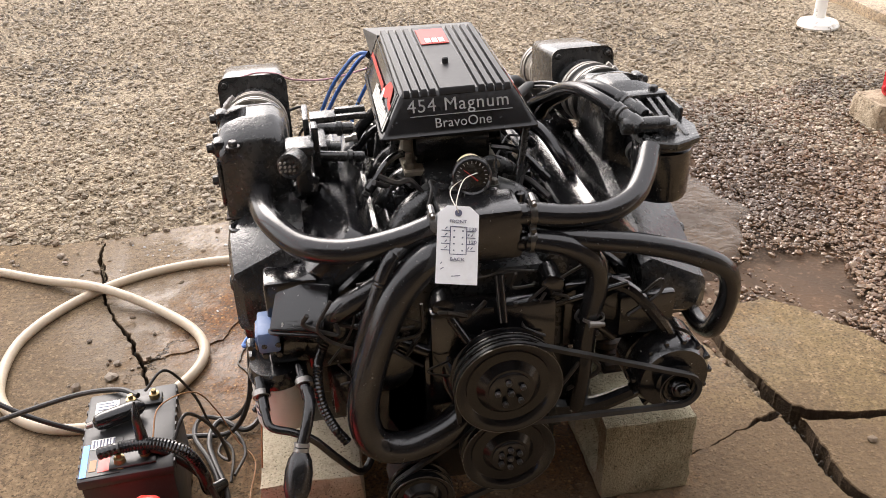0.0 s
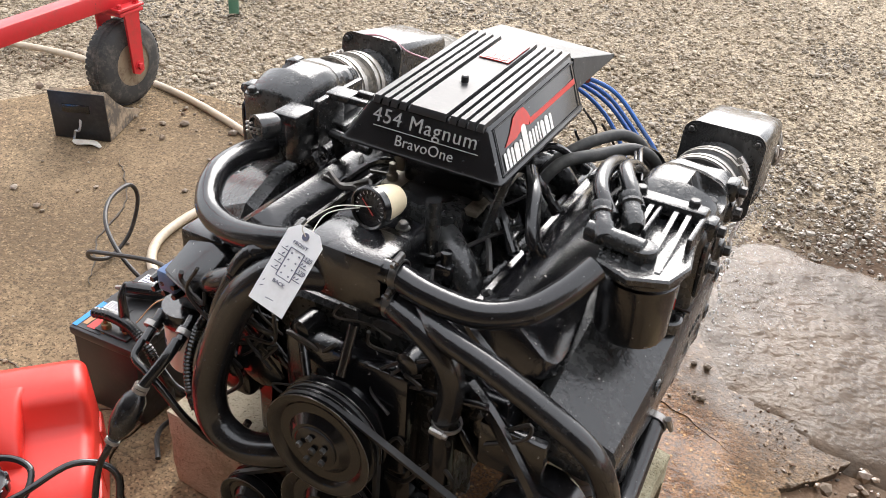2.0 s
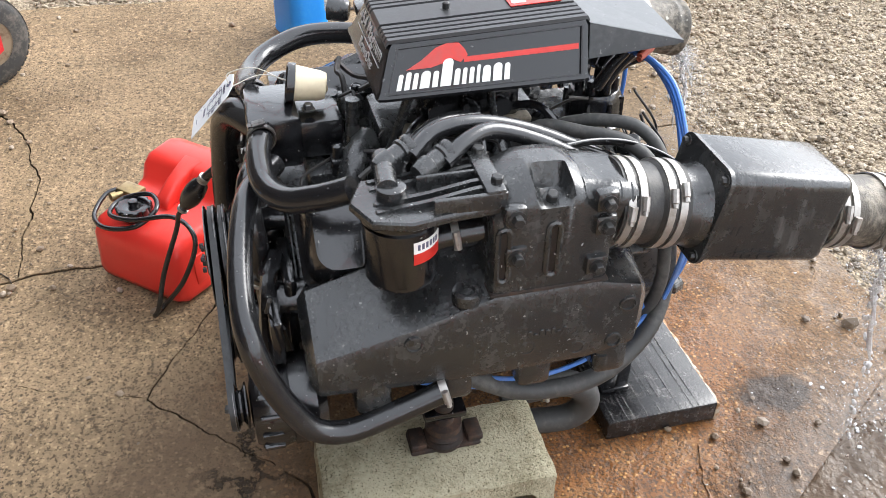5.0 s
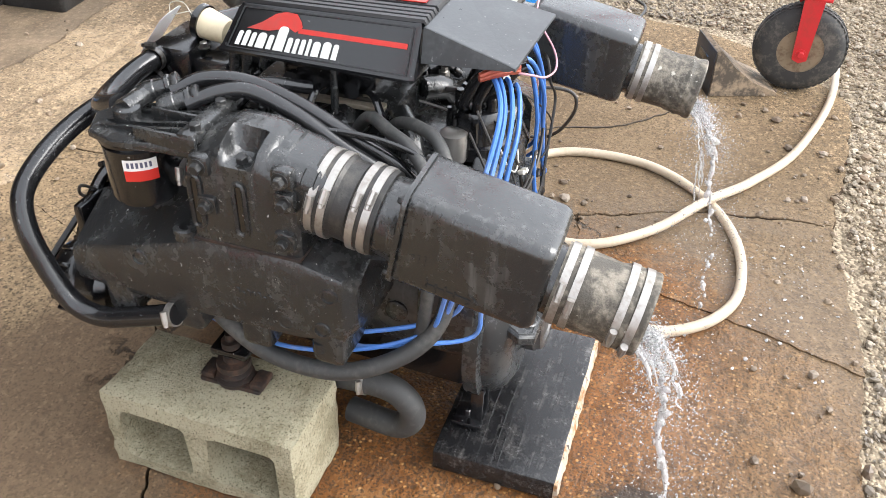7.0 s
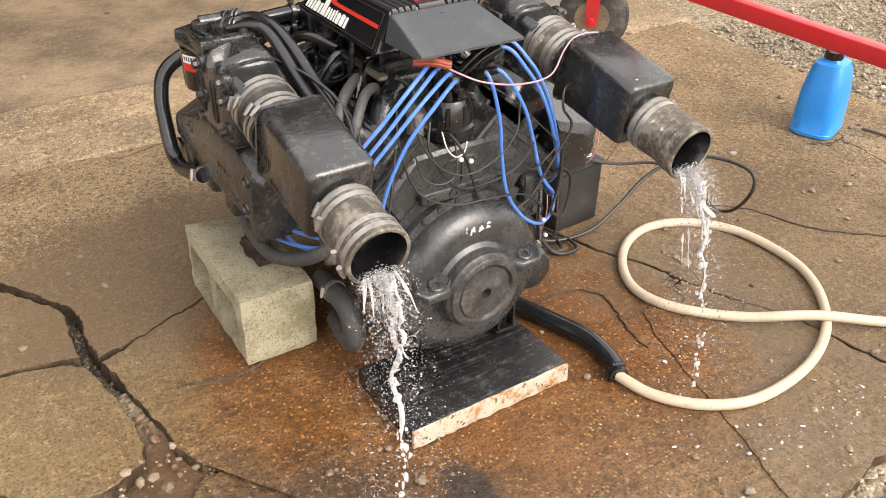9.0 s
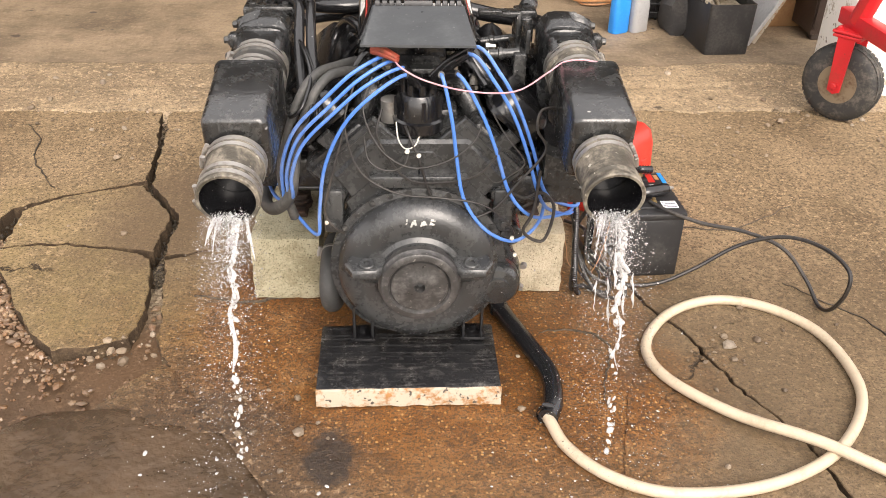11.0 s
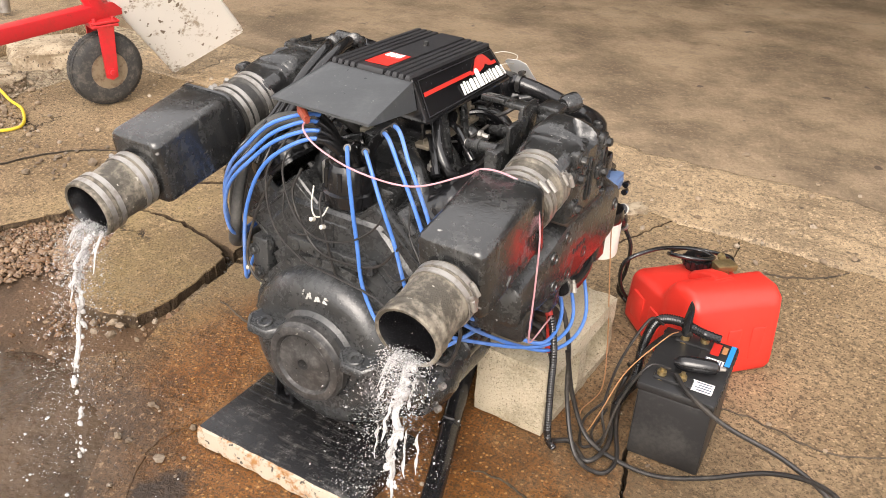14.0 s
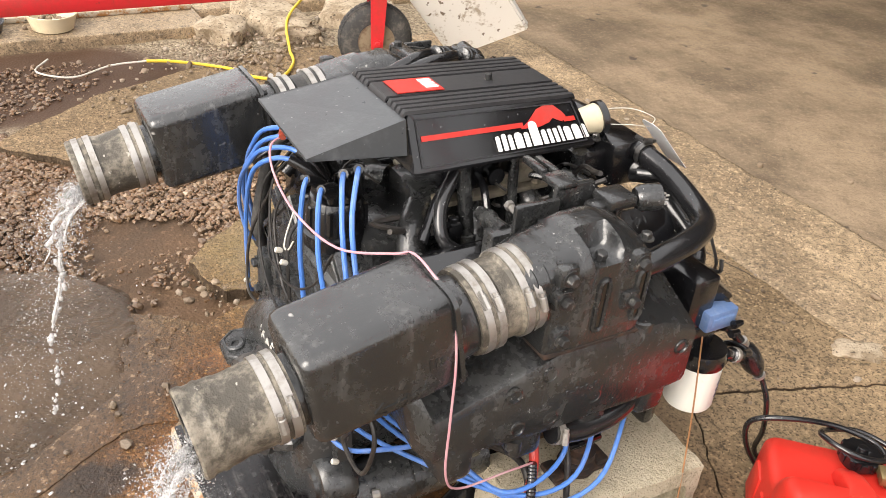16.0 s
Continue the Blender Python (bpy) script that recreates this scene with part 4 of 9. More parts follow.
xyz, r = clod_field()
tagged(scatter("dirt_clods", xyz, r, M_CLODS, rng, 0.7, False), "small stones and dirt clods strewn on the concrete", "debris", kind="stuff")


def crack_fill():
    """Earth and grit lying in the joints between the slabs."""
    q = []
    for poly, lift in SLABS:
        line = slab_outline(poly)
        for a in line:
            for _ in range(4):
                q.append((a.x + rng.normal(0, 0.006), a.y + rng.normal(0, 0.006)))
    q = np.array(q)
    q = q[q[:, 1] > -1.19]
    r = rng.gamma(4.0, 0.003 / 4, len(q)).clip(0.001, 0.006)
    return np.concatenate([q, np.full((len(q), 1), -0.044) + rng.uniform(-0.014, 0.01, (len(q), 1))], 1), r


xyz, r = crack_fill()
tagged(scatter("joint_grit", xyz, r, M_GRIT, rng, 0.7, False), "dark grit lying in the cracks between slabs", "debris", kind="stuff")

# shallow muddy water standing on and beside the slabs
bm = grid_sheet(-0.05, 1.85, 0.3, 2.1, 0.03, lambda x, y: -0.0135 + 0.0006 * noise.noise(V((x * 9, y * 9, 5))) - 0.05 * min(1.0, max(0.0, (pool(x, y) - 0.95) / 0.5)))
bmesh.ops.delete(bm, geom=[f for f in bm.faces if f.calc_center_median().z < -0.06 or (f.calc_center_median().x < 0.32 and f.calc_center_median().y < 0.98)], context="FACES")
water = part("water", bm, M_PUDDLE, sharp=61)
water.visible_shadow = False
tagged(water, "shallow muddy puddle with faint ripples", "puddle", kind="structure")

# raised concrete step along the east side, with broken lumps
kerb = thing("kerb", label="broken raised concrete step beside the apron", category="kerb", kind="structure")
bm = bmesh.new()
box(bm, (2.755, -0.30, -0.1), (4.3, 3.4, 0.032), 0.012)
part("step", bm, M_LIP, kerb)
bm = bmesh.new()
box(bm, (3.0, -2.4, -0.1), (4.3, -0.306, 0.028), 0.012)
part("step", bm, M_LIP, kerb)


def lump(at, size, seed):
    bm = bmesh.new()
    bmesh.ops.create_icosphere(bm, subdivisions=3, radius=1)
    for v in bm.verts:
        p = v.co.copy()
        k = 1 + 0.35 * noise.noise(p * 1.3 + V((seed, 0, 0))) + 0.1 * noise.noise(p * 4 + V((0, seed, 0)))
        c = V((math.copysign(abs(p.x) ** 0.6, p.x), math.copysign(abs(p.y) ** 0.6, p.y), math.copysign(abs(p.z) ** 0.5, p.z)))
        k += 0.07 * noise.noise(p * 9 + V((seed, seed, 0)))
        v.co = V((c.x * size[0], c.y * size[1], max(c.z, -0.5) * size[2])) * k * 0.9
    ob = part("broken_concrete", bm, M_ROCK, None, sharp=30)
    ob.matrix_basis = pose(*at, 0, 0, seed * 47)
    return tagged(ob, "rough pale lump of broken concrete", "rubble", group="lumps by the step")


for k, (at, size) in enumerate((((2.70, -0.36, 0.005), (0.12, 0.13, 0.075)), ((2.86, -0.64, 0.0), (0.16, 0.28, 0.075)), ((2.80, -1.05, 0.0), (0.17, 0.2, 0.07)), ((2.62, -0.66, -0.005), (0.09, 0.13, 0.05)),
                               ((-0.16, -1.17, 0.0), (0.075, 0.05, 0.02)))):
    lump(at, size, k + 1)


# ---- the engine ----
engine = thing("marine_engine", label="black eight-cylinder marine engine propped on blocks and a plank", category="engine")


def extruded(outline, y0, y1, bevel=0.008):
    """An (x, z) outline drawn along y, with softened ends."""
    bm = bmesh.new()
    n = len(outline)
    cx, cz = sum(p[0] for p in outline) / n, sum(p[1] for p in outline) / n
    k = 1 - bevel / 0.2
    small = [(cx + (x - cx) * k, cz + (z - cz) * k) for x, z in outline]
    loft(bm, [[V((x, y0, z)) for x, z in small], [V((x, y0 + bevel, z)) for x, z in outline], [V((x, y1 - bevel, z)) for x, z in outline], [V((x, y1, z)) for x, z in small]])
    return bm


block = part("engine_block", extruded([(-0.15, 0.235), (0.15, 0.235), (0.18, 0.30), (0.175, 0.38), (0.15, 0.44), (0.19, 0.50), (0.11, 0.585), (-0.11, 0.585), (-0.19, 0.50), (-0.15, 0.44), (-0.175, 0.38), (-0.18, 0.30)], -0.30, 0.33), M_BELL, engine)
bm = bmesh.new()
for s in (-1, 1):
    for k in range(4):
        lathe(bm, (s * 0.178, -0.2 + 0.13 * k, 0.33), (s, 0, 0), [(-0.01, 0.022), (0.004, 0.022), (0.006, 0.018)], 14)
    for k in range(5):
        box(bm, (s * 0.165 - 0.012, -0.25 + 0.12 * k, 0.26), (s * 0.165 + 0.016, -0.235 + 0.12 * k, 0.42), 0.003)
pieces("core_plug", bm, M_CAST, block)
bm = bmesh.new()
loft(bm, [[V((x * k, y, z)) for x, z in ((-0.12, 0.24), (0.12, 0.24), (0.115, z0 + 0.02), (0.09, z0), (-0.09, z0), (-0.115, z0 + 0.02))] for y, k, z0 in ((-0.31, 0.96, 0.15), (-0.29, 1, 0.13), (0.05, 1, 0.11), (0.30, 1, 0.10), (0.32, 0.97, 0.12))])
part("oil_pan", bm, M_BLACK, engine)
bm = bmesh.new()
box(bm, (-0.15, -0.305, 0.228), (0.15, 0.325, 0.24), 0.003)
for s in (-1, 1):
    for k in range(8):
        hexbolt(bm, (s * 0.138, -0.27 + 0.08 * k, 0.228), (0, 0, -1), 0.006, 0.006)
part("pan_rail", bm, M_BLACK, engine)

for s in (-1, 1):
    turn = Matrix.Translation((s * 0.165, 0, 0.525)) @ pose(0, 0, 0, 0, s * 42, 0)
    bm = bmesh.new()
    box(bm, (-0.085, -0.29, -0.045), (0.085, 0.30, 0.045), 0.008, turn)
    head = part("cylinder_head", bm, M_CAST, engine)
    bm = bmesh.new()
    for k in range(4):
        for q in (-1, 1):
            hexbolt(bm, turn @ V((0.075 * q * 0.9, -0.22 + 0.145 * k, 0.045)), turn.to_3x3() @ V((0, 0, 1)), 0.007)
    pieces("head_bolt", bm, M_BOLT, head)
    up = Matrix.Translation((s * 0.212, -0.005, 0.582)) @ pose(0, 0, 0, 0, s * 42, 0)
    bm = bmesh.new()
    rings = []
    for w, z, l in ((0.156, 0.0, 0.56), (0.156, 0.008, 0.56), (0.142, 0.012, 0.545), (0.136, 0.045, 0.535), (0.118, 0.062, 0.515), (0.08, 0.068, 0.48)):
        rings.append([up @ V((x, y, z)) for x, y in rounded(w, l, min(0.03, w / 2.5), 4)])
    loft(bm, rings)
    cover = part("valve_cover", bm, M_BLACK, engine)
    bm = bmesh.new()
    for k in range(4):
        for q in (-1, 1):
            hexbolt(bm, up @ V((q * 0.072, -0.21 + 0.14 * k, 0.008)), up.to_3x3() @ V((0, 0, 1)), 0.006)
    pieces("cover_bolt", bm, M_BOLT, cover)
    bm = bmesh.new()
    oil = up @ V((0.0, -0.03 if s < 0 else 0.16, 0.066))
    nrm = up.to_3x3() @ V((0, 0, 1))
    lathe(bm, oil, nrm, [(-0.004, 0.026), (0.006, 0.026), (0.008, 0.02), (0.016, 0.02), (0.018, 0.03), (0.03, 0.03), (0.034, 0.024)], 18)
    part("filler_cap", bm, M_BLACK, cover)

# intake manifold with runners, throttle body and arrestor under the cover
bm = bmesh.new()
box(bm, (-0.09, -0.25, 0.565), (0.09, 0.25, 0.625), 0.012)
box(bm, (-0.065, -0.13, 0.62), (0.065, 0.15, 0.685), 0.014)
intake = part("intake_manifold", bm, M_CAST, engine)
bm = bmesh.new()
for s in (-1, 1):
    for k in range(4):
        y = -0.19 + 0.13 * k
        tube(bm, [(s * 0.055, y * 0.75, 0.66), (s * 0.10, y * 0.92, 0.645), (s * 0.135, y, 0.585)], [0.024, 0.024, 0.028], 12)
pieces("runner", bm, M_CAST, intake)
bm = bmesh.new()
box(bm, (-0.07, -0.06, 0.68), (0.07, 0.11, 0.735), 0.008)
box(bm, (-0.055, -0.045, 0.73), (0.055, 0.095, 0.772), 0.008)
for s in (-1, 1):
    for k in (-0.035, 0.02, 0.075):
        lathe(bm, (s * 0.07, k, 0.71), (s, 0, 0), [(0, 0.012), (0.012, 0.012), (0.014, 0.016), (0.02, 0.016)], 12)
part("throttle_body", bm, M_BLACK, engine)
bm = bmesh.new()
box(bm, (-0.095, -0.09, 0.672), (0.082, 0.13, 0.682), 0.003)
for y in (-0.07, 0.0, 0.07, 0.115):
    lathe(bm, (-0.084, y, 0.681), (0, 0, 1), [(0, 0.010), (0.01, 0.010), (0.012, 0.006), (0.03, 0.006)], 10)
box(bm, (-0.092, -0.055, 0.69), (-0.072, -0.015, 0.73), 0.004)
part("throttle_flange", bm, M_DULLALLOY, engine, "oil-stained bare alloy flange")
bm = bmesh.new()
for k, (a, b) in enumerate((((0.075, -0.05, 0.70), (0.16, -0.12, 0.66)), ((0.075, 0.03, 0.71), (0.17, 0.02, 0.665)), ((0.07, 0.09, 0.70), (0.16, 0.17, 0.67)),
                            ((-0.075, -0.04, 0.70), (-0.16, -0.10, 0.665)), ((-0.075, 0.05, 0.71), (-0.17, 0.08, 0.66)), ((-0.07, 0.1, 0.69), (-0.15, 0.19, 0.66)))):
    mid = (V(a) + V(b)) / 2 + V((0, 0, 0.02 + 0.006 * (k % 3)))
    tube(bm, [a, mid, b], 0.007, 8)
    lathe(bm, b, V(b) - mid, [(-0.012, 0.010), (0.006, 0.010), (0.008, 0.006)], 10)
pieces("fuel_line_pipe", bm, M_BLACK, intake)
bm = bmesh.new()
for a, b, r in (((0.10, -0.13, 0.62), (0.13, -0.09, 0.77), 0.008), ((-0.12, 0.0, 0.60), (-0.09, -0.01, 0.76), 0.009), ((-0.125, 0.09, 0.62), (-0.10, 0.10, 0.77), 0.013), ((0.12, 0.06, 0.62), (0.1, 0.05, 0.75), 0.007),
                ((0.05, -0.17, 0.63), (0.045, -0.165, 0.73), 0.012), ((-0.05, -0.19, 0.63), (-0.045, -0.19, 0.70), 0.014)):
    lathe(bm, a, V(b) - V(a), [(0, r * 1.3), (0.012, r * 1.3), (0.014, r), ((V(b) - V(a)).length, r)], 12)
pieces("standoff", bm, M_CAST, intake)
bm = bmesh.new()
for k in range(7):
    s = -1 if k % 2 else 1
    x, y = s * (0.09 + 0.02 * (k % 3)), -0.2 + 0.065 * k
    box(bm, (x - 0.014, y - 0.012, 0.625), (x + 0.014, y + 0.014, 0.655 + 0.012 * (k % 2)), 0.004)
    lathe(bm, (x, y, 0.655), (0, 0, 1), [(0, 0.009), (0.02, 0.009), (0.022, 0.006)], 10)
pieces("sensor", bm, M_BLACK, intake)
random.seed(21)
for k in range(16):
    s = random.choice((-1, 1))
    y0 = random.uniform(-0.22, 0.2)
    p = [V((s * random.uniform(0.03, 0.09), y0, random.uniform(0.64, 0.68)))]
    for j in range(3):
        p.append(p[-1] + V((s * random.uniform(0.0, 0.03), random.uniform(-0.05, 0.06), random.uniform(-0.02, 0.025))))
    bm = bmesh.new()
    tube(bm, p, random.choice((0.0025, 0.0035, 0.005)), 6, 4)
    part("harness_wire", bm, M_BLACKWIRE, intake)

# arrestor cover: ribbed lid with sloping sides
TOP = [V((-0.098, -0.113, 0.839)), V((0.098, -0.113, 0.839)), V((0.098, 0.207, 0.850)), V((-0.098, 0.207, 0.850))]
BOT = [V((-0.137, -0.139, 0.772)), V((0.137, -0.139, 0.772)), V((0.130, 0.203, 0.768)), V((-0.130, 0.203, 0.768))]
bm = bmesh.new()


def lip_ring(t, out, z):
    c = V((0, 0.03, 0))
    ring = []
    for a, b in zip(TOP, BOT):
        q = a.lerp(b, t)
        d = (q - c)
        d.z = 0
        ring.append(q + d.normalized() * out + V((0, 0, z)))
    return ring


def softened(ring, r=0.012):
    out = []
    for i in range(4):
        a, b, c = ring[i - 1], ring[i], ring[(i + 1) % 4]
        p, q = b + (a - b).normalized() * r, b + (c - b).normalized() * r
        out += [p, p.lerp(b, 0.6).lerp(q.lerp(b, 0.6), 0.5), q]
    return out


loft(bm, [softened(lip_ring(1.06, 0.0, 0)), softened(lip_ring(1.0, 0.003, 0)), softened(lip_ring(0.9, 0.0, 0)), softened(lip_ring(0.1, 0.0, 0)), softened(lip_ring(0.0, -0.004, 0.0))])
arrestor = part("arrestor_cover", bm, M_COVER_SIDE, engine, "ribbed glossy black plastic cover with red and white decals", sharp=20)
for x0, x1 in ((-0.092, -0.083), (-0.077, -0.068), (-0.062, -0.053), (-0.047, -0.038), (0.038, 0.047), (0.053, 0.062), (0.068, 0.077), (0.083, 0.092)):
    bm = bmesh.new()
    n = 3
    rings = []
    for y, z in ((-0.117, 0.8385), (-0.113, 0.8445), (0.205, 0.8555), (0.209, 0.8495)):
        rings.append([V((x0 - 0.0015, y, z - 0.0055)), V((x0, y, z)), V((x1, y, z)), V((x1 + 0.0015, y, z - 0.0055))])
    loft(bm, rings)
    part("rib", bm, M_COVER, arrestor)
bm = bmesh.new()
rings = [[V((-0.031, y, z - 0.005)), V((-0.030, y, z)), V((0.030, y, z)), V((0.031, y, z - 0.005))] for y, z in ((-0.117, 0.8385), (-0.113, 0.8445), (0.205, 0.8555), (0.209, 0.8495))]
loft(bm, rings)
part("flat_panel", bm, M_COVER, arrestor)
bm = bmesh.new()
lathe(bm, (0, 0, 0.846), (0, 0, 1), [(0, 0.011), (0.002, 0.011), (0.003, 0.006), (0.012, 0.006), (0.014, 0.004)], 12)
part("stud", bm, M_BOLT, arrestor)
bm = bmesh.new()
loft(bm, [[V((x, y, 0.8486 + (y + 0.113) * 0.03438 - 0.003 + d)) for x, y in ((-0.027, 0.10), (0.027, 0.10), (0.027, 0.185), (-0.027, 0.185))] for d in (0, 0.0014)])
part("sticker", bm, M_RED_LOGO, arrestor, "red sticker with a white patch")
bm = bmesh.new()
for x in (-0.012, 0.001, 0.014):
    loft(bm, [[V((x + dx, y, 0.8486 + (y + 0.113) * 0.03438 - 0.0016 + d)) for dx, y in ((-0.005, 0.105), (0.005, 0.105), (0.005, 0.128), (-0.005, 0.128))] for d in (0, 0.0012)])
part("sticker_patch", bm, M_WHITE_LOGO, arrestor)

# grey scoop behind it
bm = bmesh.new()
sc = [V((-0.099, 0.207, 0.846)), V((0.099, 0.207, 0.846)), V((0.122, 0.362, 0.812)), V((-0.113, 0.372, 0.814))]
loft(bm, [[q + V((0, 0, d)) for q in sc] for d in (-0.005, 0)])
part("scoop", bm, M_SCOOP, arrestor, "grey flat scoop", sharp=20)
for a, b, drop in ((sc[1], sc[2], 0.055), (sc[0], sc[3], 0.055)):
    bm = bmesh.new()
    s = 1 if a.x > 0 else -1
    rings = [[a, b, b + V((0, -0.01, -0.006)), a + V((s * 0.012, 0, -drop))], [q - V((s * 0.004, 0, 0)) for q in (a, b, b + V((0, -0.01, -0.006)), a + V((s * 0.012, 0, -drop)))]]
    loft(bm, rings)
    part("scoop_side", bm, M_SCOOP, arrestor, sharp=20)


def on_side(s, u, v, w=0.0):
    """A place on a sloping flank: u along it from front (0) to rear (1), v up it (0 to 1), w off it."""
    a, b = (BOT[1].lerp(BOT[2], u), TOP[1].lerp(TOP[2], u)) if s > 0 else (BOT[0].lerp(BOT[3], u), TOP[0].lerp(TOP[3], u))
    n = V((0.87 * s, 0, 0.49))
    return a.lerp(b, v) + n * (0.0014 + w)


def decal(outline, s, mat, name, parent, depth=0.001):
    bm = bmesh.new()
    prism(bm, outline, lambda u, v, w: on_side(s, u, v, w), depth)
    return part(name, bm, mat, parent)


def stripe(s, u0, u1, v0, v1):
    bm = bmesh.new()
    n = 10
    loft(bm, [[on_side(s, u, v, w) for v, w in ((v0, 0), (v1, 0), (v1, 0.001), (v0, 0.001))] for u in (u0 + (u1 - u0) * k / n for k in range(n + 1))])
    part("stripe_decal", bm, M_RED_LOGO, arrestor)


for s in (1, -1):
    # emblem: red wave and stripe over a row of plain white blocks
    crest = [(0.105, 0.50), (0.17, 0.66), (0.23, 0.86), (0.28, 0.92), (0.34, 0.90), (0.375, 0.76), (0.39, 0.65), (0.36, 0.54), (0.335, 0.58), (0.31, 0.64), (0.28, 0.56), (0.22, 0.50)]
    if s > 0:
        decal(crest, s, M_RED_LOGO, "wave_decal", arrestor)
        stripe(s, 0.375, 0.94, 0.53, 0.63)
    else:
        decal([(0.50 - u, v) for u, v in crest], s, M_RED_LOGO, "wave_decal", arrestor)
        stripe(s, 0.06, 0.13, 0.53, 0.63)
        stripe(s, 0.375, 0.94, 0.53, 0.63)
    # the row of white shapes: rounded bars of uneven width, one taller
    at = 0.075
    for wd, hi in ((0.022, 0.3), (0.024, 0.33), (0.022, 0.3), (0.044, 0.32), (0.026, 0.3), (0.05, 0.5), (0.026, 0.3), (0.02, 0.3), (0.022, 0.3), (0.016, 0.33), (0.038, 0.3), (0.042, 0.32), (0.026, 0.3)):
        u0, u1 = (at, at + wd) if s > 0 else (0.625 - at - wd, 0.625 - at)
        r, v1 = min(0.016, wd * 0.35), 0.13 + hi
        out = [(u0, 0.13), (u1, 0.13), (u1, v1 - 4 * r), (u1 - 0.35 * r, v1 - 1.4 * r), (u1 - r, v1), (u0 + r, v1), (u0 + 0.35 * r, v1 - 1.4 * r), (u0, v1 - 4 * r)]
        decal(out, s, M_WHITE_LOGO, "white_block", arrestor, 0.0012)
        at += wd + 0.0125
    bm = bmesh.new()
    edge = [(0.04, 0.06), (0.96, 0.06), (0.96, 0.94), (0.04, 0.94)]
    inner = [(0.047, 0.085), (0.953, 0.085), (0.953, 0.915), (0.047, 0.915)]
    for k in range(4):
        q = [edge[k], edge[(k + 1) % 4], inner[(k + 1) % 4], inner[k]]
        prism(bm, q, lambda a, b, w: on_side(s, a, b, w), 0.0014)
    part("flank_border", bm, M_COVER, arrestor)
fz = math.degrees(math.atan2(0.067, 0.026))
front = lambda x, v: Matrix.Translation(V((x, -0.139 + 0.026 * v - 0.0014, 0.772 + 0.067 * v + 0.0005))) @ pose(0, 0, 0, fz, 0, 0)
text_mesh("454 Magnum", 0.031, front(0.0, 0.67), M_SILVER, "model_lettering", arrestor, 0.0006, 0.0, 1.12)
text_mesh("BravoOne", 0.023, front(0.006, 0.25), M_SILVER, "model_lettering", arrestor, 0.0006, 0.0, 1.05)
bm = bmesh.new()
m = front(0.005, 0.45)
box(bm, (-0.09, -0.0006, -0.0002), (0.088, 0.0006, 0.0012), 0, m)
part("underline", bm, M_SILVER, arrestor)


# ---- exhaust: manifold, riser, hoses and collector box on each side ----
def manifold(s):
    bm = bmesh.new()
    rings = []
    rear = ((-0.195, 0.545, 0.455, 0.400), (-0.178, 0.570, 0.442, 0.418), (-0.10, 0.600, 0.438, 0.422), (0.10, 0.600, 0.438, 0.422), (0.17, 0.575, 0.440, 0.420), (0.298, 0.530, 0.442, 0.412), (0.312, 0.510, 0.455, 0.395))
    for y, zt, zb, xo in rear if s < 0 else ((-0.300, 0.500, 0.455, 0.395), (-0.288, 0.520, 0.442, 0.412), (-0.15, 0.560, 0.440, 0.420), (-0.03, 0.600, 0.438, 0.422), (0.12, 0.600, 0.440, 0.422), (0.195, 0.578, 0.452, 0.418), (0.212, 0.560, 0.468, 0.400)):
        inner = 0.285
        ring = [(inner, 0.47), (xo - 0.02, zb), (xo - 0.004, zb + 0.008), (xo, zb + 0.022), (xo, zt - 0.02), (xo - 0.006, zt - 0.006), (xo - 0.02, zt), (inner + 0.02, zt + 0.045 - 0.02 * (y > 0.15)), (inner, zt + 0.035)]
        rings.append([V((s * x, y, z)) for x, z in ring])
    loft(bm, rings)
    ob = part("exhaust_manifold", bm, M_CAST, engine, sharp=30)
    bm = bmesh.new()
    for k in range(4):
        y = -0.21 + 0.125 * k + (0.09 if s < 0 else 0)
        box(bm, (0.19, y - 0.028, 0.398), (0.416, y + 0.028, 0.475), 0.012, Matrix.Diagonal((s, 1, 1, 1)))
    pieces("exhaust_port", bm, M_CAST, ob)
    bm = bmesh.new()
    for y, z in ((-0.15, 0.533), (0.115, 0.565), (0.175, 0.545), (0.02, 0.49), (0.10, 0.475), (0.16, 0.475)):
        lathe(bm, (s * 0.418, y, z), (s, 0, 0), [(0, 0.015), (0.004, 0.014), (0.005, 0.011), (0.002, 0.010)], 16)
    lathe(bm, (s * 0.405, 0.15, 0.44), (0, 0, -1), [(0, 0.014), (0.02, 0.014), (0.021, 0.009), (0.034, 0.009)], 12)
    pieces("plug", bm, M_CAST, ob)
    bm = bmesh.new()
    for k, h in enumerate((0.012, 0.006, 0.012, 0.01, 0.012, 0.006, 0.011)):
        box(bm, (0.4215, 0.02 + 0.009 * k, 0.512), (0.424, 0.026 + 0.009 * k, 0.512 + h), 0.0008, Matrix.Diagonal((s, 1, 1, 1)), 1)
    pieces("casting_mark", bm, M_CAST, ob)
    return ob


AX0, AX1 = V((0.357, 0.125, 0.695)), V((0.366, 0.625, 0.602))
AX = (AX1 - AX0).normalized()


def along(s, y):
    q = AX0.lerp(AX1, (y - AX0.y) / (AX1.y - AX0.y))
    return V((s * q.x, q.y, q.z))


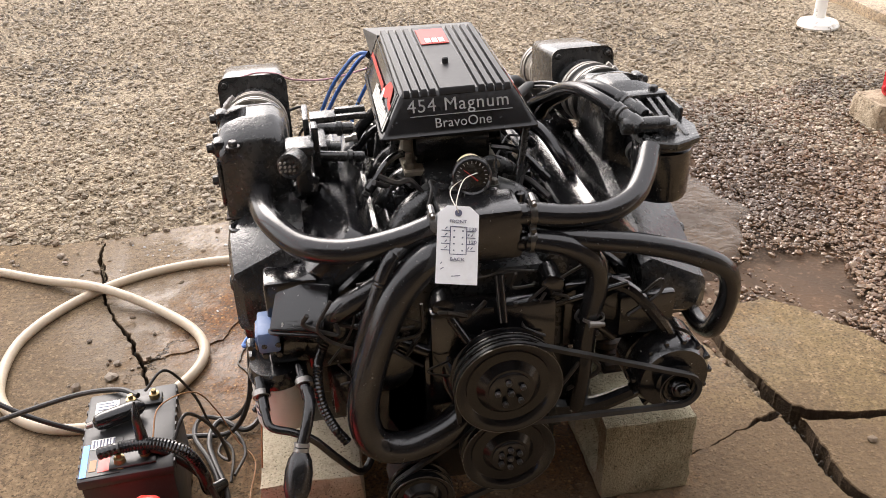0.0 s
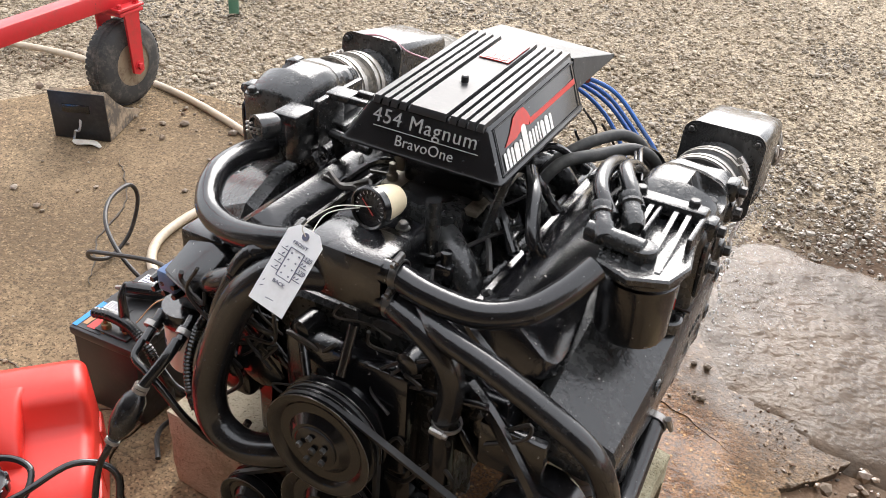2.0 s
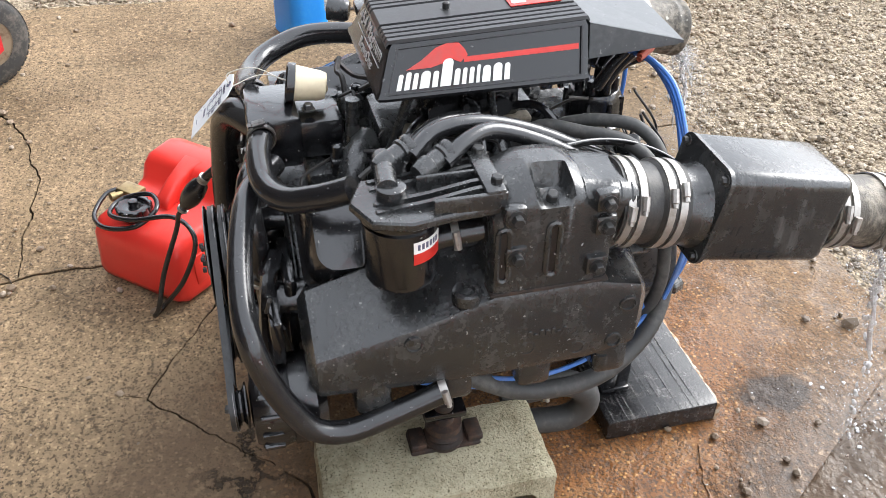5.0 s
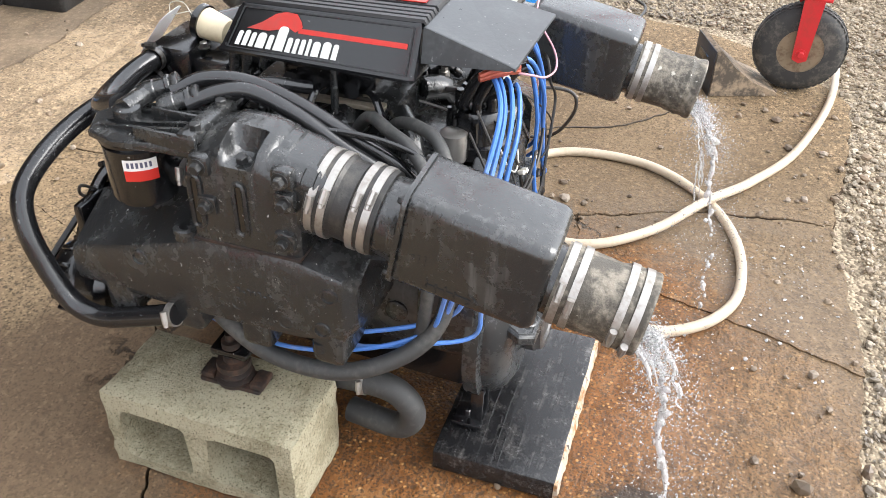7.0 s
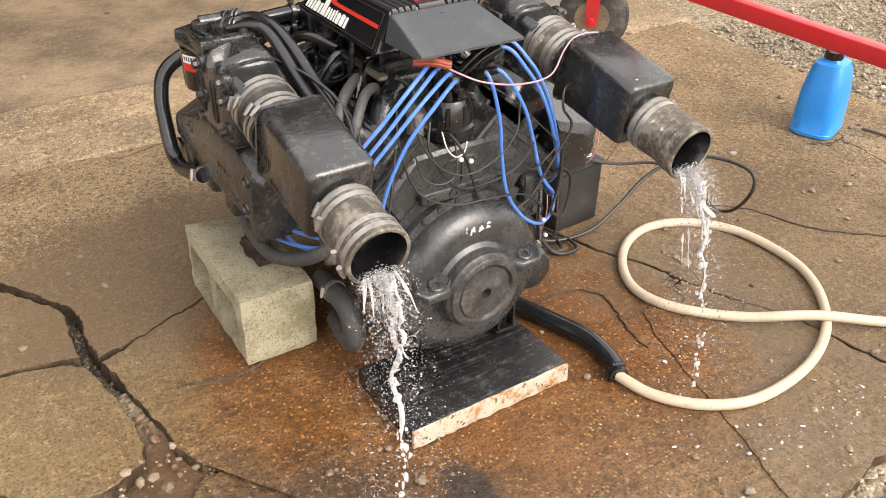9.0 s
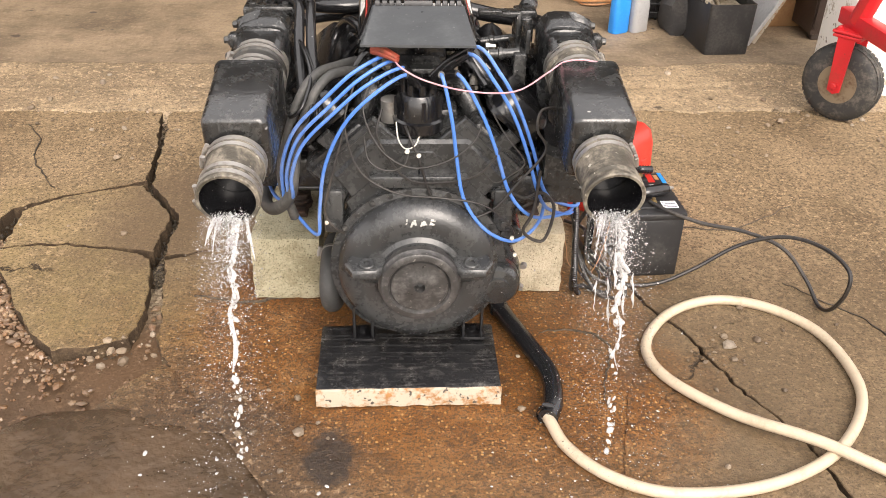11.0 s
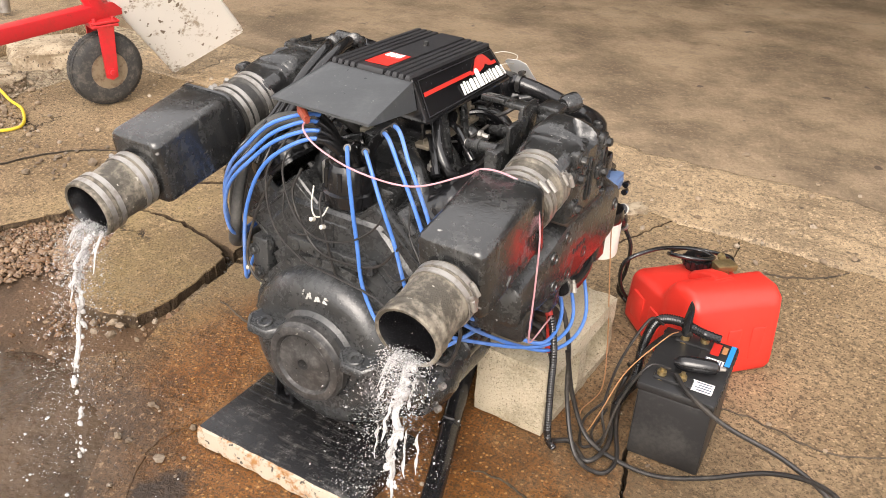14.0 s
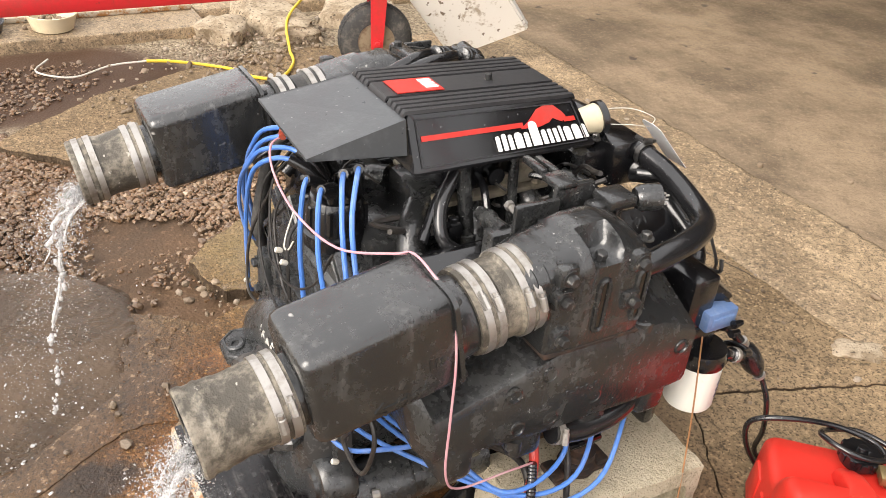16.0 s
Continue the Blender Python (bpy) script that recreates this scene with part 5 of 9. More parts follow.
def riser(s):
    bm = bmesh.new()
    rings = []
    # upright casting over the manifold, a scallop cut into its outer shoulder
    x0, x1, zb = 0.294, 0.420, 0.603
    for y, zt, cut, d in ((-0.040, 0.742, 0, 0.008), (-0.036, 0.754, 0, 0.002), (-0.022, 0.763, 0, 0), (0.008, 0.776, 0, 0), (0.017, 0.778, 0, 0), (0.020, 0.778, 0.3, 0), (0.024, 0.778, 0.68, 0), (0.031, 0.778, 0.93, 0), (0.038, 0.778, 1, 0), (0.052, 0.777, 1, 0), (0.059, 0.777, 0.93, 0), (0.066, 0.776, 0.68, 0), (0.070, 0.775, 0.3, 0), (0.073, 0.774, 0, 0), (0.088, 0.770, 0, 0), (0.092, 0.764, 0, 0.001), (0.108, 0.762, 0, 0.001), (0.112, 0.756, 0, 0.002), (0.128, 0.752, 0, 0.003), (0.134, 0.742, 0, 0.008)):
        low = 0.738
        sec = [(x0 + d, zb), (x0 + d, zt - 0.036), (x0 + 0.006 + d, zt - 0.016), (x0 + 0.022, zt - 0.003), (x0 + 0.04, zt), (x1 - 0.056, zt - 0.001)]
        for u, v in ((-0.044, zt - 0.003), (-0.034, zt - 0.006), (-0.018, zt - 0.012), (-0.005, zt - 0.024), (-d, zt - 0.038)):
            sec.append((x1 + u, v + (min(v, low + 0.004 * (u < -0.04)) - v) * cut))
        sec.append((x1 - d, zb))
        rings.append([V((s * x, y, z)) for x, z in sec])
    loft(bm, rings)
    ob = part("exhaust_riser", bm, M_CAST, engine, sharp=42)
    bm = bmesh.new()
    box(bm, (0.292, -0.041, 0.5985), (0.4225, 0.135, 0.6035), 0.0015, Matrix.Diagonal((s, 1, 1, 1)))
    part("gasket", bm, M_RUST, ob, "thin rust-streaked gasket")
    # stepped neck from the square casting to the round hose
    ax = V((s * AX.x, AX.y, AX.z))
    bm, rings = bmesh.new(), []
    side, lift = V((1, 0, 0)), V((0, -ax.z, ax.y)).normalized()
    for d, f in ((-0.05, 0.0), (-0.014, 0.1), (-0.012, 0.03), (0.004, 0.2), (0.006, 0.12), (0.022, 0.36), (0.024, 0.28), (0.036, 0.55), (0.04, 1.0), (0.08, 1.0)):
        c = along(s, 0.128) + ax * d
        ring = []
        for u, v in rounded(0.118, 0.118, 0.026, 8):
            q = V((u, v))
            q = q.lerp(q.normalized() * 0.057, f)
            ring.append(c + side * q.x + lift * q.y)
        rings.append(ring)
    loft(bm, rings)
    part("neck", bm, M_CAST, ob, sharp=34)
    bm = bmesh.new()
    # flange lugs, cast recesses and slots
    for y, z in ((-0.012, 0.733), (0.116, 0.738), (0.118, 0.700), (0.112, 0.632), (-0.008, 0.668)):
        box(bm, (0.405, y - 0.017, z - 0.017), (0.427, y + 0.017, z + 0.017), 0.008, Matrix.Diagonal((s, 1, 1, 1)))
    pieces("lug", bm, M_CAST, ob)
    bm = bmesh.new()
    for y, z in ((-0.012, 0.733), (0.116, 0.738), (0.118, 0.700), (0.112, 0.632), (-0.008, 0.668)):
        hexbolt(bm, (s * 0.426, y, z), (s, 0, 0), 0.0088, 0.009)
    hexbolt(bm, (s * 0.398, 0.045, 0.737), (0.3 * s, 0, 1), 0.0088, 0.01)
    if s > 0:
        hexbolt(bm, (0.313, -0.034, 0.768), (0, 0, 1), 0.0088, 0.009)
        hexbolt(bm, (0.39, -0.030, 0.768), (0, 0, 1), 0.0088, 0.009)
    else:
        hexbolt(bm, (-0.39, -0.045, 0.745), (0, 0, 1), 0.0085, 0.008)
    pieces("riser_bolt", bm, M_BOLT, ob, "hex bolts with worn paint")
    # rims of the two cast slots
    bm = bmesh.new()
    for y in (-0.026, 0.045):
        ring = [(y + 0.0085 * math.cos(radians(a)), z + 0.0085 * math.sin(radians(a))) for z, a0 in ((0.706, 0), (0.634, 180)) for a in range(a0, a0 + 181, 45)]
        tube(bm, [(s * 0.4205, u, v) for u, v in ring], 0.0042, 6, 1, closed=True, smooth=False)
    pieces("slot_rim", bm, M_CAST, ob)
    bm = bmesh.new()
    for y in (-0.026, 0.045):
        box(bm, (0.4195, y - 0.0065, 0.632), (0.4208, y + 0.0065, 0.708), 0, Matrix.Diagonal((s, 1, 1, 1)))
    pieces("slot", bm, M_BLACK, ob)
    return ob


def exhaust_line(s):
    ax = V((s * AX.x, AX.y, AX.z))
    # first rubber bellows
    bm = bmesh.new()
    c0 = along(s, 0.143)
    lathe(bm, c0, ax, [(0, 0.058), (0, 0.064), (0.035, 0.064), (0.04, 0.060), (0.062, 0.060), (0.066, 0.064), (0.105, 0.064), (0.105, 0.058)], 32)
    first = part("exhaust_bellows", bm, M_BELLOWS if s > 0 else M_EXHOSE, engine)
    for k, d in enumerate((0.010, 0.028, 0.073, 0.091)):
        bm = bmesh.new()
        hose_clamp(bm, c0 + ax * d, ax, 0.064, 0.0112, (s, 0, 0.3 + 0.25 * k))
        part("hose_clamp", bm, M_STEEL, first, "bright steel worm clamp")
    # collector box
    side, up = V((1, 0, 0)), ax.cross(V((1, 0, 0)))
    if up.z < 0:
        up = -up
    c1 = along(s, 0.285)
    bm = bmesh.new()
    lathe(bm, along(s, 0.235), ax, [(0, 0.0575), (0.014, 0.0585), (0.03, 0.060), (0.046, 0.065), (0.052, 0.068)], 30)
    rings = []
    for d, w, h, r in ((0.0, 0.130, 0.146, 0.018), (0.004, 0.134, 0.150, 0.018), (0.194, 0.131, 0.147, 0.018), (0.203, 0.126, 0.142, 0.018), (0.208, 0.114, 0.13, 0.016)):
        rings.append([c1 + ax * d + side * u + up * (v + 0.014) for u, v in rounded(w, h, r, 6)])
    loft(bm, rings)
    lathe(bm, c1 + ax * 0.2, ax, [(0, 0.051), (0.06, 0.051)], 24)
    can = part("collector_box", bm, M_BOXED, engine, "scuffed black exhaust collector box", sharp=50)
    bm = bmesh.new()
    rings = [[c1 + ax * d + side * u + up * (v + 0.012) for u, v in rounded(0.142, 0.158, 0.022, 5)] for d in (-0.006, 0.001)]
    loft(bm, rings)
    part("flange", bm, M_BOXED, can)
    bm = bmesh.new()
    for u in (-0.057, 0.057):
        for v in (-0.052, 0.076):
            hexbolt(bm, c1 - ax * 0.006 + side * u + up * v, -ax, 0.0058, 0.005)
    pieces("flange_bolt", bm, M_BOLT, can)
    # raised arrow and marks on the outer flank
    bm = bmesh.new()
    flank = c1 + side * (s * 0.0655) + up * 0.012
    for d0, d1, v0, v1 in ((0.05, 0.125, -0.052, -0.048), (0.05, 0.053, -0.058, -0.042), (0.064, 0.067, -0.06, -0.044), (0.078, 0.081, -0.058, -0.042), (0.092, 0.095, -0.06, -0.044), (0.03, 0.034, -0.02, -0.006), (0.04, 0.043, -0.022, -0.004), (0.022, 0.026, -0.018, -0.008)):
        q = [flank + ax * a + up * b for a, b in ((d0, v0), (d1, v0), (d1, v1), (d0, v1))]
        loft(bm, [q, [p + side * s * 0.0022 for p in q]])
    for a in (-1, 1):
        q = [flank + ax * (0.125 + x) + up * (-0.05 + y) for x, y in ((0.004, 0.0), (0.001, -0.002 * a), (-0.014, 0.008 * a), (-0.011, 0.012 * a))]
        loft(bm, [q, [p + side * s * 0.0022 for p in q]])
    pieces("raised_mark", bm, M_BOXED, can, "raised moulded arrow and marks")
    # outlet hose, open at its end
    c2 = along(s, 0.498)
    bm = bmesh.new()
    lathe(bm, c2, ax, [(0, 0.051), (0, 0.058), (0.03, 0.0575), (0.075, 0.0555), (0.085, 0.0575), (0.098, 0.058), (0.101, 0.0598), (0.106, 0.0598), (0.109, 0.0582), (0.118, 0.0584), (0.121, 0.0605), (0.129, 0.0608), (0.132, 0.0585), (0.131, 0.053), (0.05, 0.049), (0.005, 0.049)], 36, cap=False)
    tail = part("outlet_hose", bm, M_EXHOSE, engine, "weathered grey rubber outlet hose, open at its end")
    for k, d in enumerate((0.010, 0.028, 0.094, 0.115) if s > 0 else (0.010, 0.028)):
        bm = bmesh.new()
        hose_clamp(bm, c2 + ax * d, ax, 0.058 if d < 0.05 else 0.0592, 0.0112, (s, 0, 0.5 - 0.3 * k))
        part("hose_clamp", bm, M_STEEL, tail, "bright steel worm clamp")
    bm = bmesh.new()
    lathe(bm, c2 + ax * 0.045, ax, [(0, 0.05), (0.004, 0.003)], 24)
    part("dark_bore", bm, M_BLACK, tail)
    bm = bmesh.new()
    lathe(bm, c2, ax, [(0.046, 0.0476), (0.05, 0.0478), (0.129, 0.0518), (0.1305, 0.0528)], 36, cap=False)
    part("bore_lining", bm, M_BLACK, tail, "wet black inside of the hose")


for s in (1, -1):
    manifold(s)
    riser(s)
    exhaust_line(s)

# ---- bell housing, flywheel coupler and rear face ----
bm = bmesh.new()
FC = V((0, 0, 0.275))
prof = [(0.325, 0.205), (0.352, 0.205), (0.356, 0.188), (0.372, 0.186), (0.392, 0.172), (0.402, 0.150), (0.404, 0.125), (0.398, 0.105), (0.405, 0.095), (0.425, 0.092)]
rings = []
for y, r in prof:
    ring = []
    for k in range(48):
        a = 2 * math.pi * k / 48
        z = FC.z + r * math.sin(a)
        ring.append(V((r * math.cos(a), y, max(z, 0.088))))
    rings.append(ring)
loft(bm, rings)
bell = part("bell_housing", bm, M_BELL, engine, sharp=45)
bm = bmesh.new()
lathe(bm, (0, 0.415, FC.z), (0, 1, 0), [(0, 0.094), (0.016, 0.094), (0.020, 0.090), (0.029, 0.088), (0.031, 0.084), (0.031, 0.072), (0.024, 0.069), (0.022, 0.067), (0.027, 0.064), (0.028, 0.034), (0.031, 0.028), (0.031, 0.013), (0.008, 0.011)], 48)
part("coupler_plate", bm, M_FLY, bell, "worn round coupler plate")
bm = bmesh.new()
for k in range(14):
    a = math.pi * (k + 0.5) / 14
    lathe(bm, (0.197 * math.cos(a), 0.352, FC.z + 0.197 * math.sin(a)), (0, 1, 0), [(0, 0.008), (0.004, 0.008), (0.005, 0.005)], 6)
pieces("rim_bolt", bm, M_BOLT, bell)
for s in (1, -1):
    bm = bmesh.new()
    prism(bm, [(0.068, 0.385), (0.155, 0.385), (0.168, 0.418), (0.150, 0.444), (0.098, 0.446), (0.072, 0.42)], lambda u, v, w: V((s * u, v, 0.303 + w + 0.25 * (0.42 - v))), 0.022, 0.004)
    lathe(bm, (s * 0.118, 0.421, 0.322), (0, 0.25, 1), [(0, 0.019), (0.006, 0.018), (0.008, 0.015), (0.007, 0.008), (-0.001, 0.007)], 20)
    tube(bm, [(s * x, y, 0.324 + 0.25 * (0.42 - y)) for x, y in ((0.078, 0.392), (0.15, 0.392), (0.160, 0.416), (0.146, 0.437), (0.101, 0.439), (0.08, 0.418))], 0.003, 6, 1, closed=True, smooth=False)
    loft(bm, [[V((s * x, y, z)) for x, z in ((0.085, 0.312), (0.135, 0.312), (0.125, zb), (0.09, zb))] for y, zb in ((0.385, 0.245), (0.432, 0.29))])
    part("mount_ear", bm, M_BELL, bell)
    bm = bmesh.new()
    box(bm, (0.105, 0.30, 0.056), (0.165, 0.36, 0.066), 0.002, Matrix.Diagonal((s, 1, 1, 1)))
    box(bm, (0.108, 0.335, 0.06), (0.115, 0.36, 0.16), 0.002, Matrix.Diagonal((s, 1, 1, 1)))
    box(bm, (0.152, 0.335, 0.06), (0.159, 0.36, 0.16), 0.002, Matrix.Diagonal((s, 1, 1, 1)))
    hexbolt(bm, (s * 0.135, 0.325, 0.066), (0, 0, 1), 0.008)
    part("foot_bracket", bm, M_BLACK, engine, "black angle foot resting on the plank")
bm = bmesh.new()
random.seed(33)
for k in (0, 1, 3, 4, 5, 7, 8, 9, 11):
    x = -0.034 + 0.0056 * k
    z0, h, w = 0.413 + random.uniform(-0.004, 0.004), random.uniform(0.005, 0.014), random.uniform(0.003, 0.007)
    lean = random.uniform(-0.5, 0.5)
    q = [(x, z0), (x + w, z0), (x + w + lean * h, z0 + h), (x + lean * h, z0 + h)]
    loft(bm, [[V((u, 0.4035 - 0.16 * (v - 0.41) - 1.2 * u * u + e, v)) for u, v in q] for e in (-0.006, 0.0012)])
part("casting_plate", bm, M_SCUFF, bell, "small pale scuffed casting mark")

# rear face of the block with its cast webs, and the bolt plate above the bell
bm = bmesh.new()
box(bm, (-0.11, 0.325, 0.478), (0.11, 0.352, 0.508), 0.006)
for x in (-0.085, -0.03, 0.03, 0.085):
    lathe(bm, (x, 0.35, 0.493), (0, 1, 0), [(0, 0.012), (0.006, 0.012), (0.006, 0.006), (-0.002, 0.005)], 14)
part("bolt_plate", bm, M_BELL, engine)
bm = bmesh.new()
for s in (1, -1):
    prism(bm, [(s * x, z) for x, z in ((0.035, 0.575), (0.10, 0.635), (0.24, 0.505), (0.172, 0.44))], lambda u, v, w: V((u, 0.30 + w, v)), 0.022, 0.004)
    tube(bm, [(s * x, 0.3235, z) for x, z in ((0.05, 0.574), (0.10, 0.618), (0.222, 0.505), (0.172, 0.458))], 0.0028, 6, 1, closed=True, smooth=False)
    tube(bm, [(s * x, 0.3235, z) for x, z in ((0.10, 0.56), (0.118, 0.576), (0.145, 0.551), (0.127, 0.535))], 0.0035, 6, 2, closed=True)
    prism(bm, [(s * x, z) for x, z in ((0.0, 0.56), (0.03, 0.56), (0.165, 0.435), (0.15, 0.40), (0.0, 0.44))], lambda u, v, w: V((u, 0.325 + w, v)), 0.008, 0.003)
    prism(bm, [(s * x, z) for x, z in ((0.15, 0.56), (0.20, 0.60), (0.225, 0.575), (0.175, 0.53))], lambda u, v, w: V((u, 0.295 + w, v)), 0.016, 0.003)
    lathe(bm, (s * 0.18, 0.33, 0.455), (0, 1, 0), [(0, 0.017), (0.008, 0.016), (0.008, 0.01), (0.0, 0.009)], 14)
    box(bm, (0.17, 0.29, 0.36), (0.215, 0.345, 0.47), 0.008, Matrix.Diagonal((s, 1, 1, 1)))
    hexbolt(bm, (s * 0.195, 0.345, 0.385), (0, 1, 0), 0.009)
    hexbolt(bm, (s * 0.205, 0.345, 0.44), (0, 1, 0), 0.009)
pieces("rear_web", bm, M_BELL, block)

# distributor
bm = bmesh.new()
lathe(bm, (0, 0.275, 0.56), (0, 0, 1), [(0, 0.03), (0.03, 0.032), (0.035, 0.055), (0.06, 0.058), (0.064, 0.052), (0.105, 0.05), (0.12, 0.043), (0.125, 0.03)], 28)
dist = part("distributor", bm, M_BLACK, engine)
bm = bmesh.new()
for k in range(8):
    a = 2 * math.pi * k / 8 + 0.2
    q = V((0.033 * math.cos(a), 0.275 + 0.033 * math.sin(a), 0.682))
    lathe(bm, q, (0, 0, 1), [(0, 0.009), (0.022, 0.009), (0.024, 0.007)], 10)
    lathe(bm, (0.05 * math.cos(a), 0.275 + 0.05 * math.sin(a), 0.63), (0, 0, 1), [(0, 0.006), (0.04, 0.005)], 6)
pieces("tower", bm, M_BLACK, dist)
bm = bmesh.new()
lathe(bm, (0.06, 0.25, 0.60), (0, 0, 1), [(0, 0.024), (0.05, 0.024), (0.053, 0.018)], 18)
part("condenser", bm, M_STEEL, dist, "dull metal can")

# ---- ignition wires ----
WIRES = [
    [(0.012, 0.29, 0.70), (0.035, 0.33, 0.752), (0.11, 0.36, 0.725), (0.18, 0.365, 0.665), (0.25, 0.36, 0.59), (0.28, 0.35, 0.51), (0.285, 0.32, 0.44), (0.33, 0.2, 0.41), (0.36, 0.08, 0.405), (0.34, -0.02, 0.40)],
    [(0.03, 0.28, 0.70), (0.05, 0.315, 0.762), (0.12, 0.35, 0.738), (0.19, 0.355, 0.675), (0.26, 0.35, 0.60), (0.292, 0.335, 0.51), (0.298, 0.30, 0.42), (0.345, 0.2, 0.385), (0.375, 0.06, 0.375), (0.36, -0.08, 0.395)],
    [(0.0, 0.30, 0.70), (0.03, 0.345, 0.742), (0.10, 0.37, 0.705), (0.16, 0.37, 0.64), (0.205, 0.365, 0.54), (0.222, 0.36, 0.43), (0.23, 0.35, 0.36), (0.28, 0.27, 0.36), (0.33, 0.16, 0.37), (0.31, 0.1, 0.41)],
    [(0.04, 0.26, 0.70), (0.055, 0.30, 0.77), (0.13, 0.345, 0.752), (0.2, 0.35, 0.69), (0.268, 0.34, 0.615), (0.303, 0.325, 0.52), (0.312, 0.29, 0.40), (0.37, 0.2, 0.345), (0.36, 0.05, 0.335), (0.33, -0.12, 0.36)],
    [(-0.03, 0.30, 0.70), (-0.045, 0.345, 0.742), (-0.068, 0.365, 0.65), (-0.082, 0.365, 0.55), (-0.10, 0.37, 0.46), (-0.15, 0.375, 0.385), (-0.22, 0.36, 0.345), (-0.28, 0.32, 0.37), (-0.31, 0.2, 0.38), (-0.30, 0.1, 0.42)],
    [(-0.04, 0.285, 0.70), (-0.08, 0.335, 0.74), (-0.13, 0.36, 0.665), (-0.165, 0.36, 0.58), (-0.20, 0.36, 0.475), (-0.245, 0.355, 0.415), (-0.31, 0.26, 0.35), (-0.40, 0.13, 0.30), (-0.42, 0.02, 0.315), (-0.36, -0.06, 0.40)],
    [(-0.04, 0.265, 0.70), (-0.105, 0.31, 0.775), (-0.16, 0.335, 0.72), (-0.205, 0.345, 0.645), (-0.24, 0.345, 0.555), (-0.27, 0.335, 0.46), (-0.32, 0.24, 0.36), (-0.41, 0.10, 0.275), (-0.435, -0.02, 0.30), (-0.37, -0.12, 0.40)],
    [(-0.03, 0.25, 0.70), (-0.115, 0.29, 0.785), (-0.172, 0.325, 0.735), (-0.215, 0.335, 0.66), (-0.252, 0.335, 0.565), (-0.285, 0.32, 0.46), (-0.34, 0.22, 0.37), (-0.41, 0.15, 0.325), (-0.40, 0.04, 0.345), (-0.33, -0.02, 0.42)],
]
for k, w in enumerate(WIRES):
    bm = bmesh.new()
    tube(bm, w, 0.0042, 8, 7)
    wire = part("ignition_wire", bm, M_BLUEWIRE, engine, "blue ignition wire")
    bm = bmesh.new()
    tube(bm, [w[0], V(w[0]).lerp(V(w[1]), 0.5) + V((0, 0, 0.008)), w[1]], [0.011, 0.010, 0.008], 10, 4)
    part("boot", bm, M_RUBBER, wire, "black rubber boot")

# small wires on the rear face
for pts, r, mat, label in (
    ([(0.055, 0.33, 0.775), (0.04, 0.37, 0.768), (-0.01, 0.385, 0.745), (-0.10, 0.385, 0.722), (-0.20, 0.36, 0.712), (-0.275, 0.31, 0.735), (-0.31, 0.30, 0.755), (-0.36, 0.30, 0.758), (-0.412, 0.295, 0.735), (-0.43, 0.29, 0.66), (-0.433, 0.29, 0.55), (-0.43, 0.285, 0.44), (-0.42, 0.25, 0.39), (-0.41, 0.16, 0.375), (-0.40, 0.10, 0.36)], 0.0019, M_PINKWIRE, "thin pink wire"),
    ([(0.03, 0.33, 0.62), (0.02, 0.35, 0.60), (0.0, 0.36, 0.55), (-0.03, 0.365, 0.46), (-0.08, 0.37, 0.41), (-0.16, 0.37, 0.43), (-0.22, 0.365, 0.50), (-0.275, 0.36, 0.575), (-0.255, 0.35, 0.62), (-0.262, 0.34, 0.66), (-0.30, 0.32, 0.66)], 0.003, M_BLACKWIRE, "thin black wire"),
    ([(0.05, 0.33, 0.63), (0.045, 0.345, 0.595), (0.03, 0.355, 0.578), (0.01, 0.355, 0.585), (0.0, 0.35, 0.605)], 0.0016, M_WHITEWIRE, "pale looped wire"),
    ([(-0.27, 0.345, 0.52), (-0.26, 0.355, 0.42), (-0.24, 0.36, 0.37), (-0.29, 0.35, 0.34), (-0.31, 0.34, 0.42), (-0.28, 0.34, 0.46), (-0.24, 0.345, 0.45), (-0.2, 0.35, 0.47)], 0.004, M_BLACKWIRE, "looped black cable"),
    ([(0.10, 0.30, 0.72), (0.12, 0.34, 0.66), (0.085, 0.36, 0.58), (0.02, 0.37, 0.54), (-0.06, 0.37, 0.555), (-0.12, 0.36, 0.60), (-0.14, 0.34, 0.66)], 0.0022, M_BLACKWIRE, "thin black wire"),
    ([(0.14, 0.30, 0.70), (0.16, 0.345, 0.63), (0.13, 0.365, 0.53), (0.05, 0.375, 0.48), (-0.05, 0.38, 0.47), (-0.14, 0.375, 0.45), (-0.2, 0.37, 0.40), (-0.22, 0.35, 0.36)], 0.0024, M_BLACKWIRE, "thin black wire"),
    ([(-0.16, 0.30, 0.64), (-0.19, 0.345, 0.60), (-0.23, 0.365, 0.55), (-0.20, 0.37, 0.52), (-0.17, 0.365, 0.50), (-0.14, 0.36, 0.52)], 0.0018, M_BLACKWIRE, "thin black wire"),
    ([(0.02, 0.335, 0.60), (0.03, 0.36, 0.545), (0.07, 0.365, 0.53), (0.11, 0.355, 0.55), (0.12, 0.34, 0.60)], 0.0018, M_BLACKWIRE, "thin black wire"),
    ([(0.16, 0.33, 0.62), (0.19, 0.36, 0.52), (0.21, 0.365, 0.43), (0.19, 0.37, 0.39), (0.17, 0.36, 0.37)], 0.003, M_BLACKWIRE, "black cable"),
    ([(0.08, 0.33, 0.66), (0.09, 0.35, 0.60), (0.03, 0.36, 0.51), (-0.05, 0.365, 0.50), (-0.13, 0.365, 0.52), (-0.18, 0.36, 0.58)], 0.0028, M_BLACKWIRE, "thin black wire"),
):
    bm = bmesh.new()
    tube(bm, pts, r, 7, 6)
    part("loose_wire", bm, mat, engine, label)
bm = bmesh.new()
